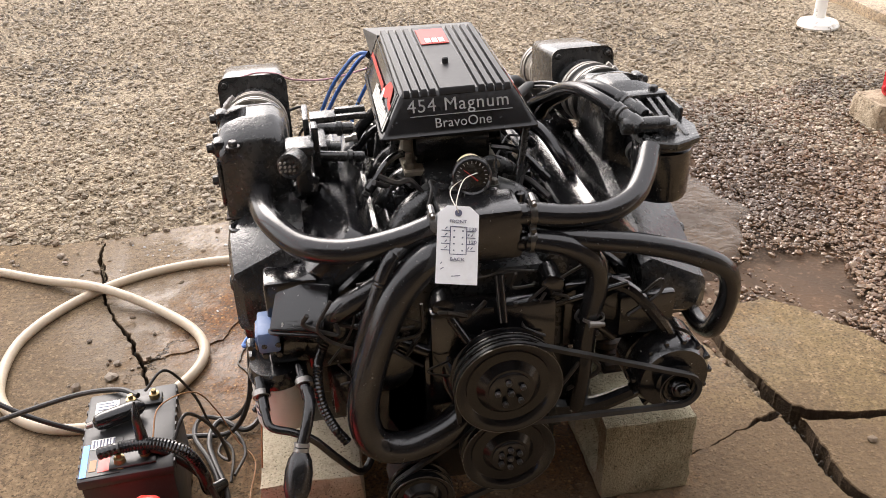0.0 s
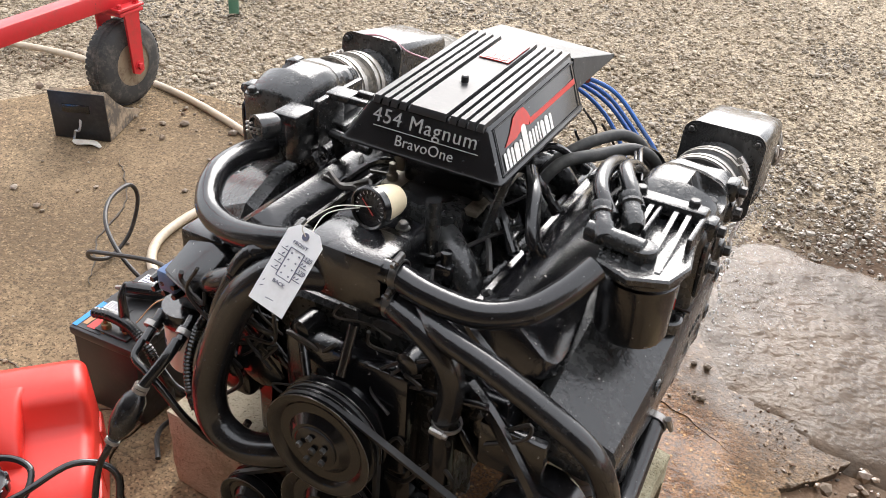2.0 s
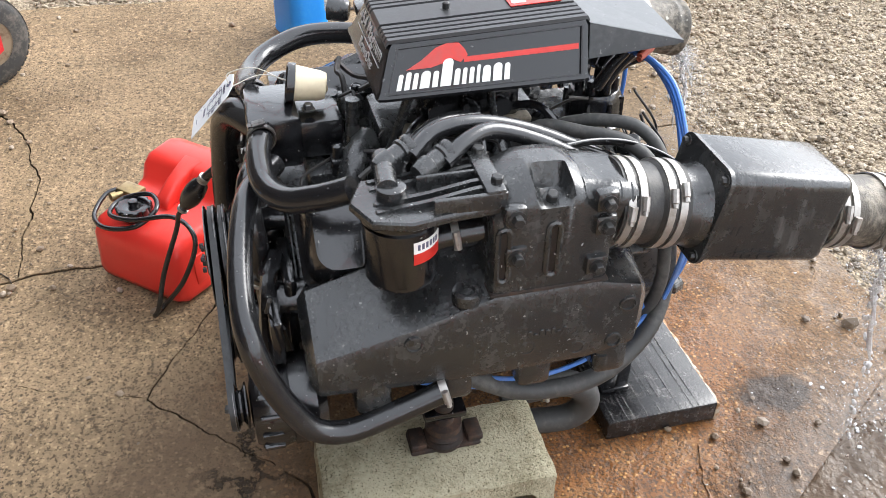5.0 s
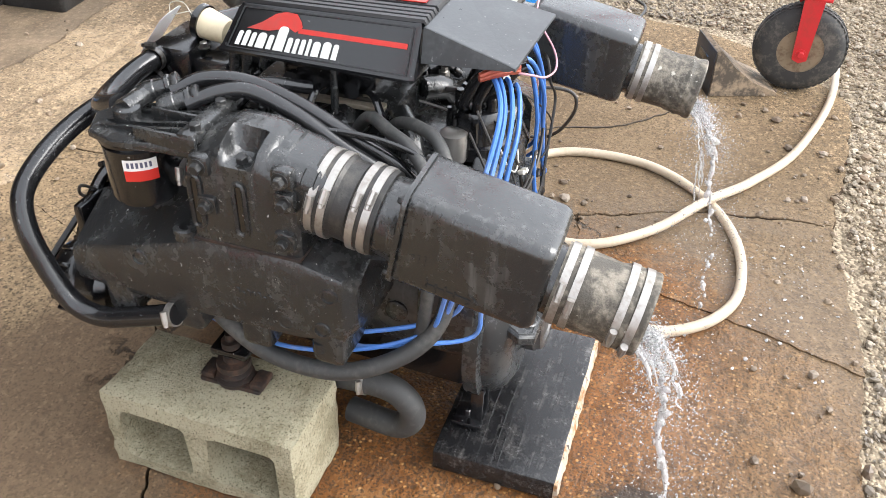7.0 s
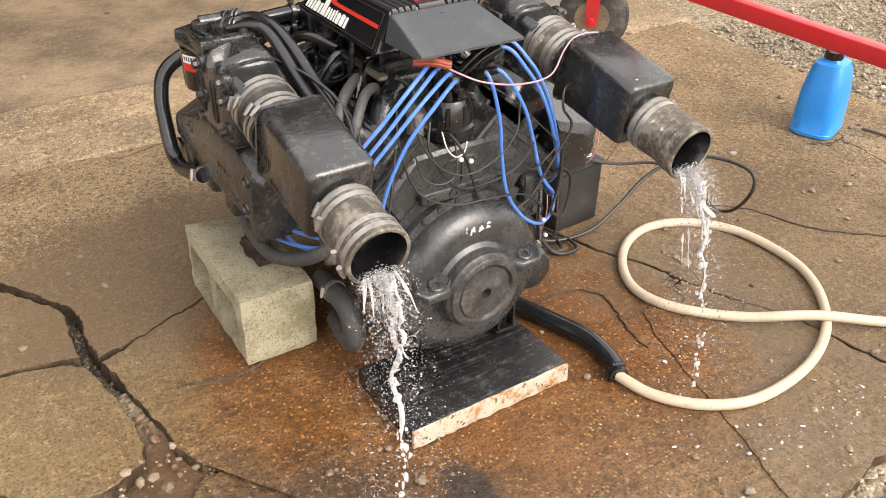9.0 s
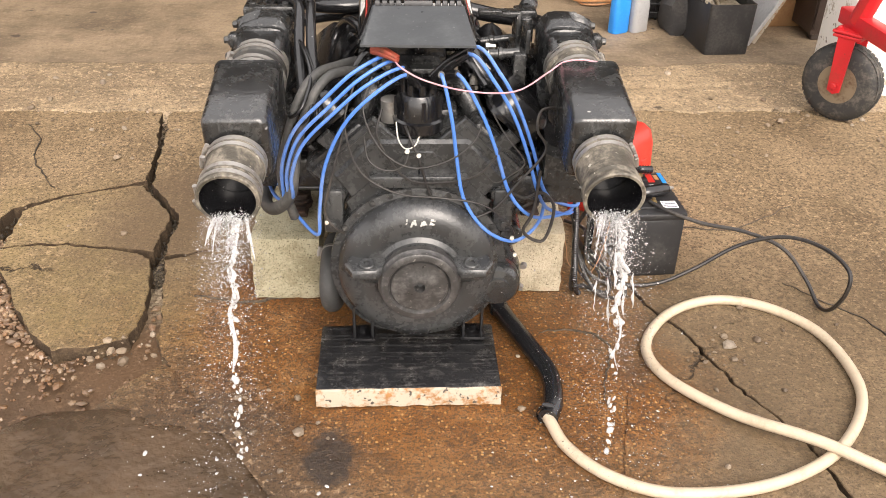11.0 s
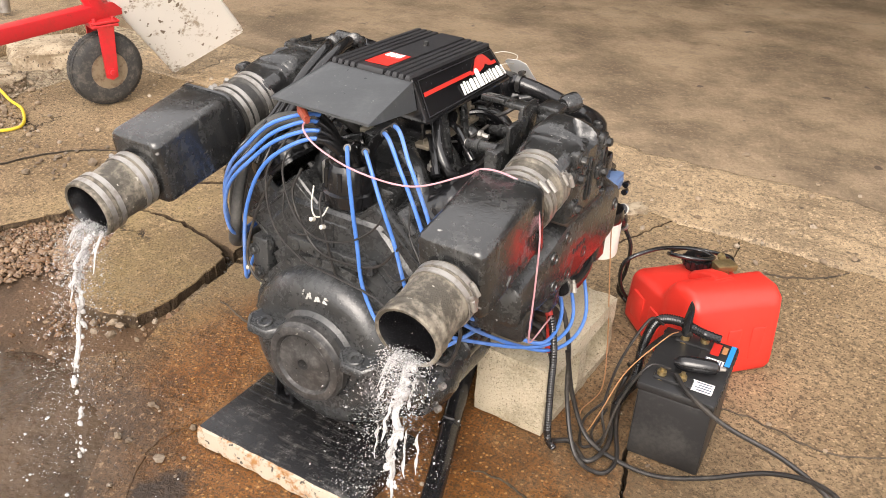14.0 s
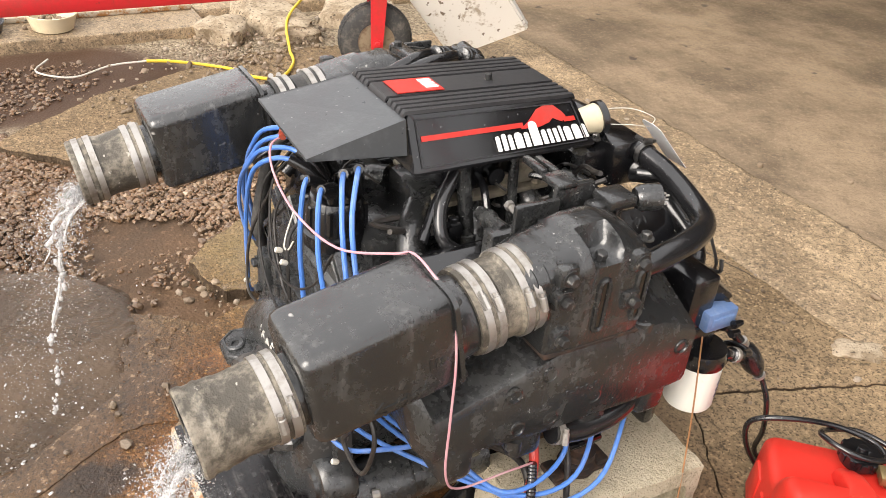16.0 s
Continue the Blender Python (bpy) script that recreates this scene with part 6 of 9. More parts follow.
for s, t in ((1, 0.0), (-1, 0.006)):
    tube(bm, [(0.10, 0.30, 0.775 + t), (0.075, 0.33, 0.783 + t), (0.045, 0.35, 0.775 + t)], [0.005, 0.009, 0.006], 8)
pieces("spring_clip", bm, M_COPPERCLIP, engine, "rusty red spring clip")
bm = bmesh.new()
for x, z in ((0.025, 0.575), (0.0, 0.565), (0.205, 0.40), (-0.215, 0.355), (-0.225, 0.31)):
    lathe(bm, (x, 0.36, z), (0.2, 1, 0.3), [(0, 0.003), (0.003, 0.005), (0.012, 0.005), (0.014, 0.002)], 8)
pieces("wire_connector", bm, M_WHITEWIRE, engine, "pale plastic wire connectors")

# grey hoses down the starboard rear
for pts, r in (([(0.085, 0.13, 0.63), (0.115, 0.17, 0.68), (0.16, 0.225, 0.705), (0.2, 0.27, 0.705), (0.235, 0.30, 0.66), (0.27, 0.31, 0.56), (0.288, 0.315, 0.45), (0.33, 0.27, 0.385), (0.37, 0.17, 0.345), (0.375, 0.05, 0.345), (0.365, -0.04, 0.385), (0.34, -0.1, 0.42)], [0.0105] * 5 + [0.012, 0.0135] + [0.0155] * 5),
               ([(0.095, 0.08, 0.63), (0.13, 0.125, 0.69), (0.18, 0.18, 0.70), (0.225, 0.235, 0.70), (0.26, 0.275, 0.66), (0.295, 0.29, 0.56), (0.31, 0.29, 0.47), (0.29, 0.27, 0.36)], 0.011)):
    bm = bmesh.new()
    tube(bm, pts, r, 12, 6)
    part("grey_hose", bm, M_GREYHOSE, engine, "dusty grey rubber hose")
for pts, r in (([(0.30, -0.125, 0.768), (0.268, -0.085, 0.784), (0.252, -0.02, 0.782), (0.246, 0.06, 0.757), (0.24, 0.14, 0.715), (0.23, 0.22, 0.668), (0.225, 0.28, 0.61)], 0.0122),
               ([(0.325, -0.085, 0.768), (0.297, -0.045, 0.782), (0.277, 0.0, 0.781), (0.272, 0.07, 0.752), (0.268, 0.14, 0.71), (0.258, 0.22, 0.66), (0.255, 0.27, 0.60)], 0.0122),
               ([(0.29, 0.05, 0.74), (0.255, 0.16, 0.73), (0.235, 0.25, 0.70), (0.25, 0.32, 0.66), (0.28, 0.30, 0.63), (0.26, 0.22, 0.66)], 0.004),
               ([(0.28, 0.07, 0.735), (0.245, 0.17, 0.72), (0.225, 0.26, 0.685), (0.24, 0.33, 0.64), (0.27, 0.31, 0.61)], 0.004)):
    bm = bmesh.new()
    tube(bm, pts, r, 12, 6)
    part("fuel_hose", bm, M_RUBBER, engine)

# ---- filter and bracket on the starboard riser ----
bm = bmesh.new()
lathe(bm, (0.362, -0.155, 0.620), (0, 0, 1), [(0, 0.038), (0.004, 0.049), (0.012, 0.052), (0.098, 0.053), (0.1, 0.05), (0.106, 0.056), (0.114, 0.056)], 32)
filt = part("oil_filter", bm, M_BLACK, engine, "black spin-on filter with a red and white label")
CF = V((0.362, -0.155, 0))


def wrapped(z0, z1, a0, a1, off):
    """A label wrapped on the filter's side."""
    bm = bmesh.new()
    arc = [radians(a0 + (a1 - a0) * k / 8) for k in range(9)]
    rings = []
    for z in (z0, z1):
        rings.append([CF + V((math.cos(a) * (0.0532 + off), math.sin(a) * (0.0532 + off), z)) for a in arc] + [CF + V((math.cos(a) * 0.052, math.sin(a) * 0.052, z)) for a in arc[::-1]])
    return loft(bm, rings)


part("filter_label", wrapped(0.690, 0.708, 8, 62, 0.0004), M_WHITE_LOGO, filt)
part("filter_label_band", wrapped(0.672, 0.690, 8, 62, 0.0004), M_RED_LOGO, filt)
for k in range(6):
    part("label_bar", wrapped(0.695, 0.704, 14 + 7 * k, 18 + 7 * k, 0.0009), M_INK, filt)
bm = bmesh.new()
prism(bm, [(0.31, -0.20), (0.36, -0.222), (0.41, -0.20), (0.425, -0.15), (0.415, -0.09), (0.412, -0.03), (0.29, -0.03), (0.30, -0.09), (0.305, -0.15)], lambda u, v, w: V((u, v, 0.733 + w)), 0.014, 0.003)
for x0, x1, y0, y1 in ((0.29, 0.298, -0.10, -0.02), (0.405, 0.413, -0.12, -0.02), (0.345, 0.352, -0.13, -0.03)):
    box(bm, (x0, y0, 0.742), (x1, y1, 0.768), 0.003)
box(bm, (0.292, -0.05, 0.752), (0.412, -0.022, 0.772), 0.004)
for x in (0.318, 0.336, 0.372, 0.39):
    rise = [(-0.195, 0.744), (-0.03, 0.744), (-0.03, 0.768), (-0.06, 0.766), (-0.12, 0.756), (-0.19, 0.749)]
    loft(bm, [[V((x + d, y, z)) for y, z in rise] for d in (-0.0035, 0.0035)])
lathe(bm, (0.36, -0.165, 0.745), (0, 0, 1), [(0, 0.021), (0.02, 0.02), (0.022, 0.016)], 18)
lathe(bm, (0.312, -0.165, 0.762), (-1, 0.1, 0), [(-0.05, 0.015), (0.03, 0.015), (0.032, 0.012)], 14)
pieces("filter_bracket", bm, M_CAST, engine, touch=-9)
for y0, x0 in ((-0.165, 0.305), (-0.115, 0.33)):
    bm = bmesh.new()
    q = V((x0, y0, 0.765))
    d = V((-0.45, 0.85, 0.25)).normalized()
    lathe(bm, q, d, [(-0.012, 0.013), (0.0, 0.016), (0.012, 0.016), (0.014, 0.014), (0.03, 0.014), (0.032, 0.017), (0.037, 0.017), (0.039, 0.0145), (0.044, 0.017), (0.05, 0.017), (0.052, 0.014)], 16)
    part("hose_fitting", bm, M_CAST, engine)

# short pipe behind the filter, and a lifting ring on the manifold
bm = bmesh.new()
tube(bm, [(0.345, -0.13, 0.655), (0.352, -0.08, 0.668), (0.358, -0.035, 0.675)], 0.022, 16)
pipe = part("crossover_hose", bm, M_RUBBER, engine)
bm = bmesh.new()
hose_clamp(bm, (0.353, -0.075, 0.669), (0.1, 1, 0.15), 0.0222, 0.011, (1, 0, 0.3))
part("hose_clamp", bm, M_STEEL, pipe, "darkened worm clamp")
for s in (1, -1):
    bm = bmesh.new()
    lathe(bm, (s * 0.398, -0.068, 0.592), (0, 0, 1), [(-0.008, 0.022), (0.008, 0.021), (0.01, 0.017), (0.009, 0.012), (-0.002, 0.011)], 20)
    part("lifting_ring", bm, M_CAST, engine)

# ---- thermostat housing, gauge mount and coolant hoses ----
bm = bmesh.new()
box(bm, (-0.07, -0.335, 0.625), (0.062, -0.25, 0.716), 0.01)
box(bm, (-0.05, -0.27, 0.63), (0.05, -0.18, 0.70), 0.012)
for x, z in ((-0.07, 0.695), (0.062, 0.695)):
    lathe(bm, (x, -0.315, z), (1 if x > 0 else -1, 0, 0), [(-0.01, 0.02), (0.022, 0.019)], 18)
lathe(bm, (0.062, -0.32, 0.65), (1, 0, 0), [(-0.01, 0.017), (0.02, 0.016)], 16)
thermo = part("thermostat_housing", bm, M_BLACK, engine)
bm = bmesh.new()
for x, y in ((0.035, -0.235), (-0.03, -0.235)):
    hexbolt(bm, (x, y, 0.714), (0, 0, 1), 0.0075)
for p, d in (((0.078, -0.315, 0.697), (1, 0, 0)), ((0.076, -0.325, 0.655), (1, 0, 0)), ((-0.084, -0.315, 0.695), (1, 0, 0))):
    hose_clamp(bm, p, d, 0.0205, 0.011, (0, -0.2, 1))
pieces("hose_clamp", bm, M_BARE, thermo, "darkened worm clamps")

HOSES = (
    ([(0.07, -0.315, 0.697), (0.13, -0.325, 0.69), (0.20, -0.32, 0.685), (0.255, -0.295, 0.695), (0.29, -0.255, 0.715), (0.315, -0.21, 0.738)], 0.0195, "upper coolant hose, black rubber"),
    ([(-0.075, -0.315, 0.695), (-0.14, -0.325, 0.68), (-0.22, -0.315, 0.665), (-0.29, -0.28, 0.665), (-0.335, -0.21, 0.675), (-0.352, -0.13, 0.67), (-0.352, -0.05, 0.655)], 0.021, "thick black coolant hose"),
    ([(0.07, -0.325, 0.655), (0.13, -0.345, 0.647), (0.175, -0.35, 0.615), (0.185, -0.345, 0.56), (0.175, -0.34, 0.49), (0.172, -0.335, 0.40), (0.17, -0.32, 0.28)], 0.0195, "black coolant hose"),
    ([(-0.03, -0.30, 0.645), (-0.09, -0.345, 0.655), (-0.14, -0.365, 0.62), (-0.175, -0.375, 0.56), (-0.21, -0.385, 0.46), (-0.222, -0.39, 0.39), (-0.205, -0.395, 0.335), (-0.15, -0.395, 0.315), (-0.08, -0.385, 0.335), (-0.03, -0.36, 0.36)], 0.0275, "large black lower coolant hose"),
    ([(-0.09, -0.30, 0.66), (-0.15, -0.345, 0.665), (-0.185, -0.365, 0.60), (-0.21, -0.37, 0.53), (-0.222, -0.36, 0.46), (-0.215, -0.33, 0.40)], 0.0125, "black ribbed hose"),
    ([(0.09, -0.30, 0.655), (0.16, -0.345, 0.655), (0.25, -0.365, 0.645), (0.335, -0.375, 0.62), (0.395, -0.375, 0.585), (0.418, -0.362, 0.53), (0.425, -0.335, 0.46), (0.428, -0.30, 0.405), (0.427, -0.25, 0.388), (0.424, -0.18, 0.405), (0.421, -0.10, 0.432)], 0.018, "long black outer coolant hose"),
    ([(-0.405, 0.08, 0.425), (-0.408, 0.02, 0.412), (-0.40, -0.06, 0.415), (-0.37, -0.13, 0.43), (-0.33, -0.2, 0.45), (-0.29, -0.28, 0.50), (-0.24, -0.335, 0.57), (-0.15, -0.335, 0.62)], 0.0195, "black port coolant hose"),
    ([(0.12, 0.02, 0.72), (0.16, -0.06, 0.73), (0.19, -0.12, 0.69), (0.21, -0.11, 0.65)], 0.0115, "black vent hose"),
    ([(-0.10, 0.11, 0.74), (-0.13, 0.15, 0.70), (-0.16, 0.16, 0.66), (-0.175, 0.13, 0.63)], 0.0115, "black vent hose"),
    ([(0.215, 0.06, 0.165), (0.22, 0.15, 0.175), (0.22, 0.20, 0.168), (0.221, 0.232, 0.14), (0.22, 0.235, 0.10), (0.215, 0.20, 0.068), (0.20, 0.10, 0.062)], 0.026, "grey-green bent suction hose"),
)
for pts, r, label in HOSES:
    bm = bmesh.new()
    tube(bm, pts, r, 16, 7, ribs=0.0012 if "ribbed" in label else 0.0)
    part("coolant_hose", bm, M_GREYHOSE if "grey" in label else M_RUBBER, engine, label)
bm = bmesh.new()
hose_clamp(bm, (0.421, -0.105, 0.431), (0, 1, 0.25), 0.0185, 0.012, (1, 0, 0.3))
hose_clamp(bm, (-0.405, 0.07, 0.423), (0, 1, 0.2), 0.020, 0.012, (-1, 0, 0.3))
hose_clamp(bm, (0.181, -0.343, 0.50), (0.1, 0, 1), 0.020, 0.006, (0, -1, 0))
hose_clamp(bm, (0.22, 0.14, 0.1742), (0, 1, 0.1), 0.0265, 0.012, (1, 0, 0.3))
pieces("hose_clamp", bm, M_STEEL, engine, "bright steel worm clamps")

# ---- pulleys, belts, alternator and pumps on the front ----
def pulley(name, at, r, grooves, depth, hub, bolts, label):
    prof = [(-0.016, hub * 0.5), (-0.016, hub * 1.15), (-0.006, hub * 1.5), (-0.006, r * 0.78), (-0.012, r * 0.86), (-0.014, r * 0.96)]
    d = -0.014
    w = depth / grooves
    for k in range(grooves):
        prof += [(d, r), (d + w * 0.12, r), (d + w * 0.42, r - 0.012), (d + w * 0.58, r - 0.012), (d + w * 0.88, r), (d + w, r)]
        d += w
    prof += [(d, r * 0.9), (d + 0.002, hub)]
    bm = bmesh.new()
    lathe(bm, at, (0, 1, 0), prof, 44)
    ob = part(name, bm, M_PULLEY, engine, label)
    bm = bmesh.new()
    lathe(bm, V(at) - V((0, 0.016, 0)), (0, 1, 0), [(-0.004, hub * 0.88), (-0.002, hub), (0.012, hub * 1.08)], 28)
    part("hub", bm, M_PULLEY, ob)
    bm = bmesh.new()
    for k in range(bolts):
        a = 2 * math.pi * k / bolts + 0.5
        hexbolt(bm, V(at) + V((hub * 0.62 * math.cos(a), -0.0205, hub * 0.62 * math.sin(a))), (0, -1, 0), 0.0052, 0.005, False)
    hexbolt(bm, V(at) + V((0, -0.0205, 0)), (0, -1, 0), 0.006, 0.004, False)
    pieces("pulley_bolt", bm, M_BOLT, ob)
    bm = bmesh.new()
    for k in range(grooves):
        lathe(bm, V(at) + V((0, -0.0141 + w * k, 0)), (0, 1, 0), [(-0.0003, r - 0.0008), (-0.0003, r + 0.0005), (0.0008, r + 0.0005), (0.0008, r - 0.0008)], 44, cap=False)
    pieces("rim_edge", bm, M_BARE, ob, "bare worn metal rim edges")
    return ob


WP, CR, AL, LP = V((0.017, -0.415, 0.437)), V((0.02, -0.405, 0.285)), V((0.325, -0.400, 0.372)), V((-0.135, -0.405, 0.205))
pulley("water_pump_pulley", WP, 0.09, 3, 0.05, 0.036, 5, "black three-groove water pump pulley")
pulley("crank_pulley", CR, 0.082, 3, 0.05, 0.03, 6, "black three-groove crank pulley")
pulley("alternator_pulley", AL, 0.037, 1, 0.02, 0.014, 1, "small black alternator pulley")
pulley("pump_pulley", LP, 0.058, 2, 0.036, 0.024, 4, "black raw water pump pulley")


def belt(circles, y, label):
    pts = []
    for c, r in circles:
        pts += [(c.x + r * math.cos(2 * math.pi * k / 40), c.z + r * math.sin(2 * math.pi * k / 40)) for k in range(40)]
    pts = sorted(set(pts))
    def half(seq):
        h = []
        for p in seq:
            while len(h) > 1 and (h[-1][0] - h[-2][0]) * (p[1] - h[-2][1]) - (h[-1][1] - h[-2][1]) * (p[0] - h[-2][0]) <= 0:
                h.pop()
            h.append(p)
        return h
    hull = half(pts)[:-1] + half(pts[::-1])[:-1]
    n = len(hull)
    rings = []
    for i in range(n):
        (x0, z0), (x1, z1) = hull[i - 1], hull[(i + 1) % n]
        t = V((x1 - x0, 0, z1 - z0)).normalized()
        out = V((t.z, 0, -t.x))
        q = V((hull[i][0], y, hull[i][1]))
        rings.append([q + V((0, -0.0055, 0)), q + V((0, 0.0055, 0)), q + V((0, 0.0035, 0)) - out * 0.008, q + V((0, -0.0035, 0)) - out * 0.008])
    bm = bmesh.new()
    loft(bm, rings, closed=True)
    part("drive_belt", bm, M_BELT, engine, label)


belt([(WP, 0.0885), (AL, 0.0365)], -0.416, "worn black alternator belt")
belt([(WP, 0.0885), (CR, 0.0815)], -0.398, "worn black crank belt")
belt([(CR, 0.0815), (LP, 0.0575)], -0.400, "worn black pump belt")

bm = bmesh.new()
lathe(bm, AL + V((0, 0.01, 0)), (0, 1, 0), [(0, 0.03), (0.004, 0.062), (0.02, 0.070), (0.045, 0.072), (0.06, 0.068), (0.062, 0.072), (0.10, 0.072), (0.115, 0.06), (0.12, 0.03)], 32)
alt = part("alternator", bm, M_BLACK, engine, "black finned alternator")
bm = bmesh.new()
for k in range(14):
    a = 2 * math.pi * k / 14
    m = Matrix.Translation(AL + V((0.067 * math.cos(a), 0.035, 0.067 * math.sin(a)))) @ pose(0, 0, 0, 0, -math.degrees(a), 0)
    box(bm, (-0.003, -0.012, -0.004), (0.008, 0.02, 0.004), 0.002, m)
pieces("fin", bm, M_BLACK, alt)
bm = bmesh.new()
tube(bm, [AL + V((0.0, 0.05, 0.066)), (0.30, -0.35, 0.48), (0.25, -0.34, 0.54), (0.2, -0.32, 0.56)], [0.012, 0.011, 0.011, 0.014], 8, 5)
tube(bm, [AL + V((-0.05, 0.06, -0.05)), (0.2, -0.33, 0.29), (0.12, -0.31, 0.28)], [0.014, 0.016, 0.02], 8, 5)
box(bm, (0.23, -0.345, 0.45), (0.33, -0.325, 0.53), 0.006, Matrix.Translation((0, 0, 0)))
pieces("alternator_bracket", bm, M_BLACK, alt)
bm = bmesh.new()
lathe(bm, WP + V((0, 0.03, 0)), (0, 1, 0), [(0, 0.028), (0.02, 0.03), (0.022, 0.06), (0.05, 0.065), (0.08, 0.08)], 24)
box(bm, (-0.10, -0.35, 0.35), (0.12, -0.30, 0.55), 0.015)
tube(bm, [(-0.03, -0.36, 0.36), (-0.05, -0.34, 0.40), (-0.06, -0.32, 0.45)], [0.03, 0.032, 0.034], 12)
part("water_pump", bm, M_BLACK, engine)
bm = bmesh.new()
box(bm, (-0.11, -0.33, 0.22), (0.12, -0.295, 0.45), 0.012)
lathe(bm, CR + V((0, 0.035, 0)), (0, 1, 0), [(0, 0.05), (0.025, 0.05), (0.027, 0.075), (0.06, 0.075)], 24)
part("timing_cover", bm, M_BLACK, engine)
bm = bmesh.new()
lathe(bm, LP + V((0, 0.02, 0)), (0, 1, 0), [(0, 0.02), (0.012, 0.02), (0.014, 0.05), (0.06, 0.052), (0.09, 0.045), (0.095, 0.02)], 24)
box(bm, (LP.x - 0.02, LP.y + 0.04, LP.z - 0.01), (LP.x + 0.1, LP.y + 0.09, LP.z + 0.06), 0.008)
part("raw_water_pump", bm, M_RUST, engine, "corroded raw water pump")
# brackets, struts and cables that fill the front
bm = bmesh.new()
for a, b, r in (((-0.08, -0.33, 0.56), (-0.04, -0.37, 0.50), 0.008), ((0.02, -0.335, 0.60), (0.02, -0.37, 0.53), 0.009), ((0.16, -0.31, 0.50), (0.23, -0.33, 0.44), 0.01), ((0.10, -0.33, 0.52), (0.24, -0.345, 0.56), 0.006), ((-0.2, -0.30, 0.50), (-0.10, -0.33, 0.46), 0.012)):
    lathe(bm, a, V(b) - V(a), [(0, r), ((V(b) - V(a)).length, r * 0.9)], 10)
box(bm, (-0.30, -0.31, 0.44), (-0.14, -0.29, 0.52), 0.006)
box(bm, (-0.335, -0.24, 0.26), (-0.16, -0.21, 0.46), 0.012)
box(bm, (-0.335, -0.285, 0.36), (-0.24, -0.225, 0.5), 0.014)
box(bm, (-0.27, -0.32, 0.33), (-0.20, -0.25, 0.43), 0.014)
lathe(bm, (-0.17, -0.33, 0.43), (0, 1, 0), [(0, 0.02), (0.006, 0.045), (0.05, 0.048), (0.06, 0.03)], 20)
lathe(bm, (-0.255, -0.33, 0.52), (0.3, 1, 0.1), [(0, 0.016), (0.004, 0.024), (0.05, 0.026), (0.055, 0.018)], 16)
lathe(bm, (0.235, -0.33, 0.50), (0.1, 1, 0), [(0, 0.018), (0.004, 0.03), (0.05, 0.032), (0.055, 0.018)], 16)
lathe(bm, (0.11, -0.345, 0.57), (0.1, 1, 0), [(0, 0.012), (0.004, 0.019), (0.05, 0.02)], 14)
lathe(bm, (-0.075, -0.345, 0.55), (0.1, 1, 0), [(0, 0.012), (0.004, 0.019), (0.05, 0.02)], 14)
box(bm, (0.14, -0.315, 0.42), (0.26, -0.295, 0.55), 0.006)
box(bm, (-0.2, -0.30, 0.25), (-0.08, -0.27, 0.45), 0.008)
pieces("front_bracket", bm, M_BLACK, engine, touch=-9)
random.seed(4)
for k in range(34):
    p = [V((random.uniform(-0.30, 0.27), -0.335 - 0.02 * random.random(), random.uniform(0.42, 0.62)))]
    for j in range(3):
        p.append(p[-1] + V((random.uniform(-0.06, 0.06), random.uniform(-0.012, 0.012), random.uniform(-0.06, 0.03))))
    bm = bmesh.new()
    tube(bm, p, random.choice((0.002, 0.003, 0.004)), 6, 5)
    part("harness_wire", bm, M_BLACKWIRE, engine)

# gear on the port front: ignition box, fuel pump bracket, blue module, white filter
bm = bmesh.new()
m = Matrix.Translation((-0.30, -0.297, 0.552)) @ pose(0, 0, 0, 38, 0, -18)
box(bm, (-0.045, -0.042, -0.022), (0.045, 0.042, 0.022), 0.004, m)
box(bm, (-0.05, -0.047, -0.026), (0.05, -0.035, 0.012), 0.003, m)
part("ignition_box", bm, M_BLACK, engine, "black square ignition box")
bm = bmesh.new()
box(bm, (-0.378, -0.325, 0.495), (-0.342, -0.255, 0.535), 0.005)
box(bm, (-0.382, -0.315, 0.505), (-0.374, -0.265, 0.525), 0.003)
part("blue_module", bm, M_BLUEGREY, engine, "small blue plastic module")
bm = bmesh.new()
box(bm, (-0.365, -0.30, 0.45), (-0.29, -0.22, 0.50), 0.008)
box(bm, (-0.36, -0.28, 0.44), (-0.27, -0.22, 0.60), 0.008)
for k in range(6):
    lathe(bm, (-0.39 + 0.022 * (k % 3), -0.305, 0.49 + 0.02 * (k // 3)), (0, -1, 0), [(0, 0.008), (0.012, 0.007), (0.02, 0.005)], 8)
pieces("relay_bracket", bm, M_BLACK, engine)
bm = bmesh.new()
lathe(bm, (-0.356, -0.283, 0.322), (0, 0, 1), [(0, 0.036), (0.004, 0.044), (0.01, 0.046), (0.095, 0.046), (0.1, 0.042)], 30)
wf = part("fuel_filter", bm, M_WHITEFILTER, engine, "cream white spin-on fuel filter")
bm = bmesh.new()
for k in range(3):
    for j in range(5 - k):
        a = radians(205 + 9 * j)
        m = Matrix.Translation((-0.356 + 0.0462 * math.cos(a), -0.283 + 0.0462 * math.sin(a), 0.385 - 0.014 * k)) @ pose(0, 0, 0, 0, 0, math.degrees(a))
        box(bm, (-0.0004, -0.0025, -0.003), (0.0006, 0.0025, 0.003), 0, m)
pieces("print_bar", bm, M_INK, wf, "dark unreadable print")
bm = bmesh.new()
lathe(bm, (-0.356, -0.283, 0.42), (0, 0, 1), [(0, 0.047), (0.012, 0.05), (0.03, 0.045)], 24)
for x in (-0.385, -0.315):
    lathe(bm, (x, -0.315, 0.455 if x > -0.35 else 0.44), (0.1, -1, -0.5), [(0, 0.010), (0.02, 0.010), (0.022, 0.014), (0.034, 0.014), (0.036, 0.009), (0.06, 0.009)], 12)
part("filter_head", bm, M_BLACK, wf)
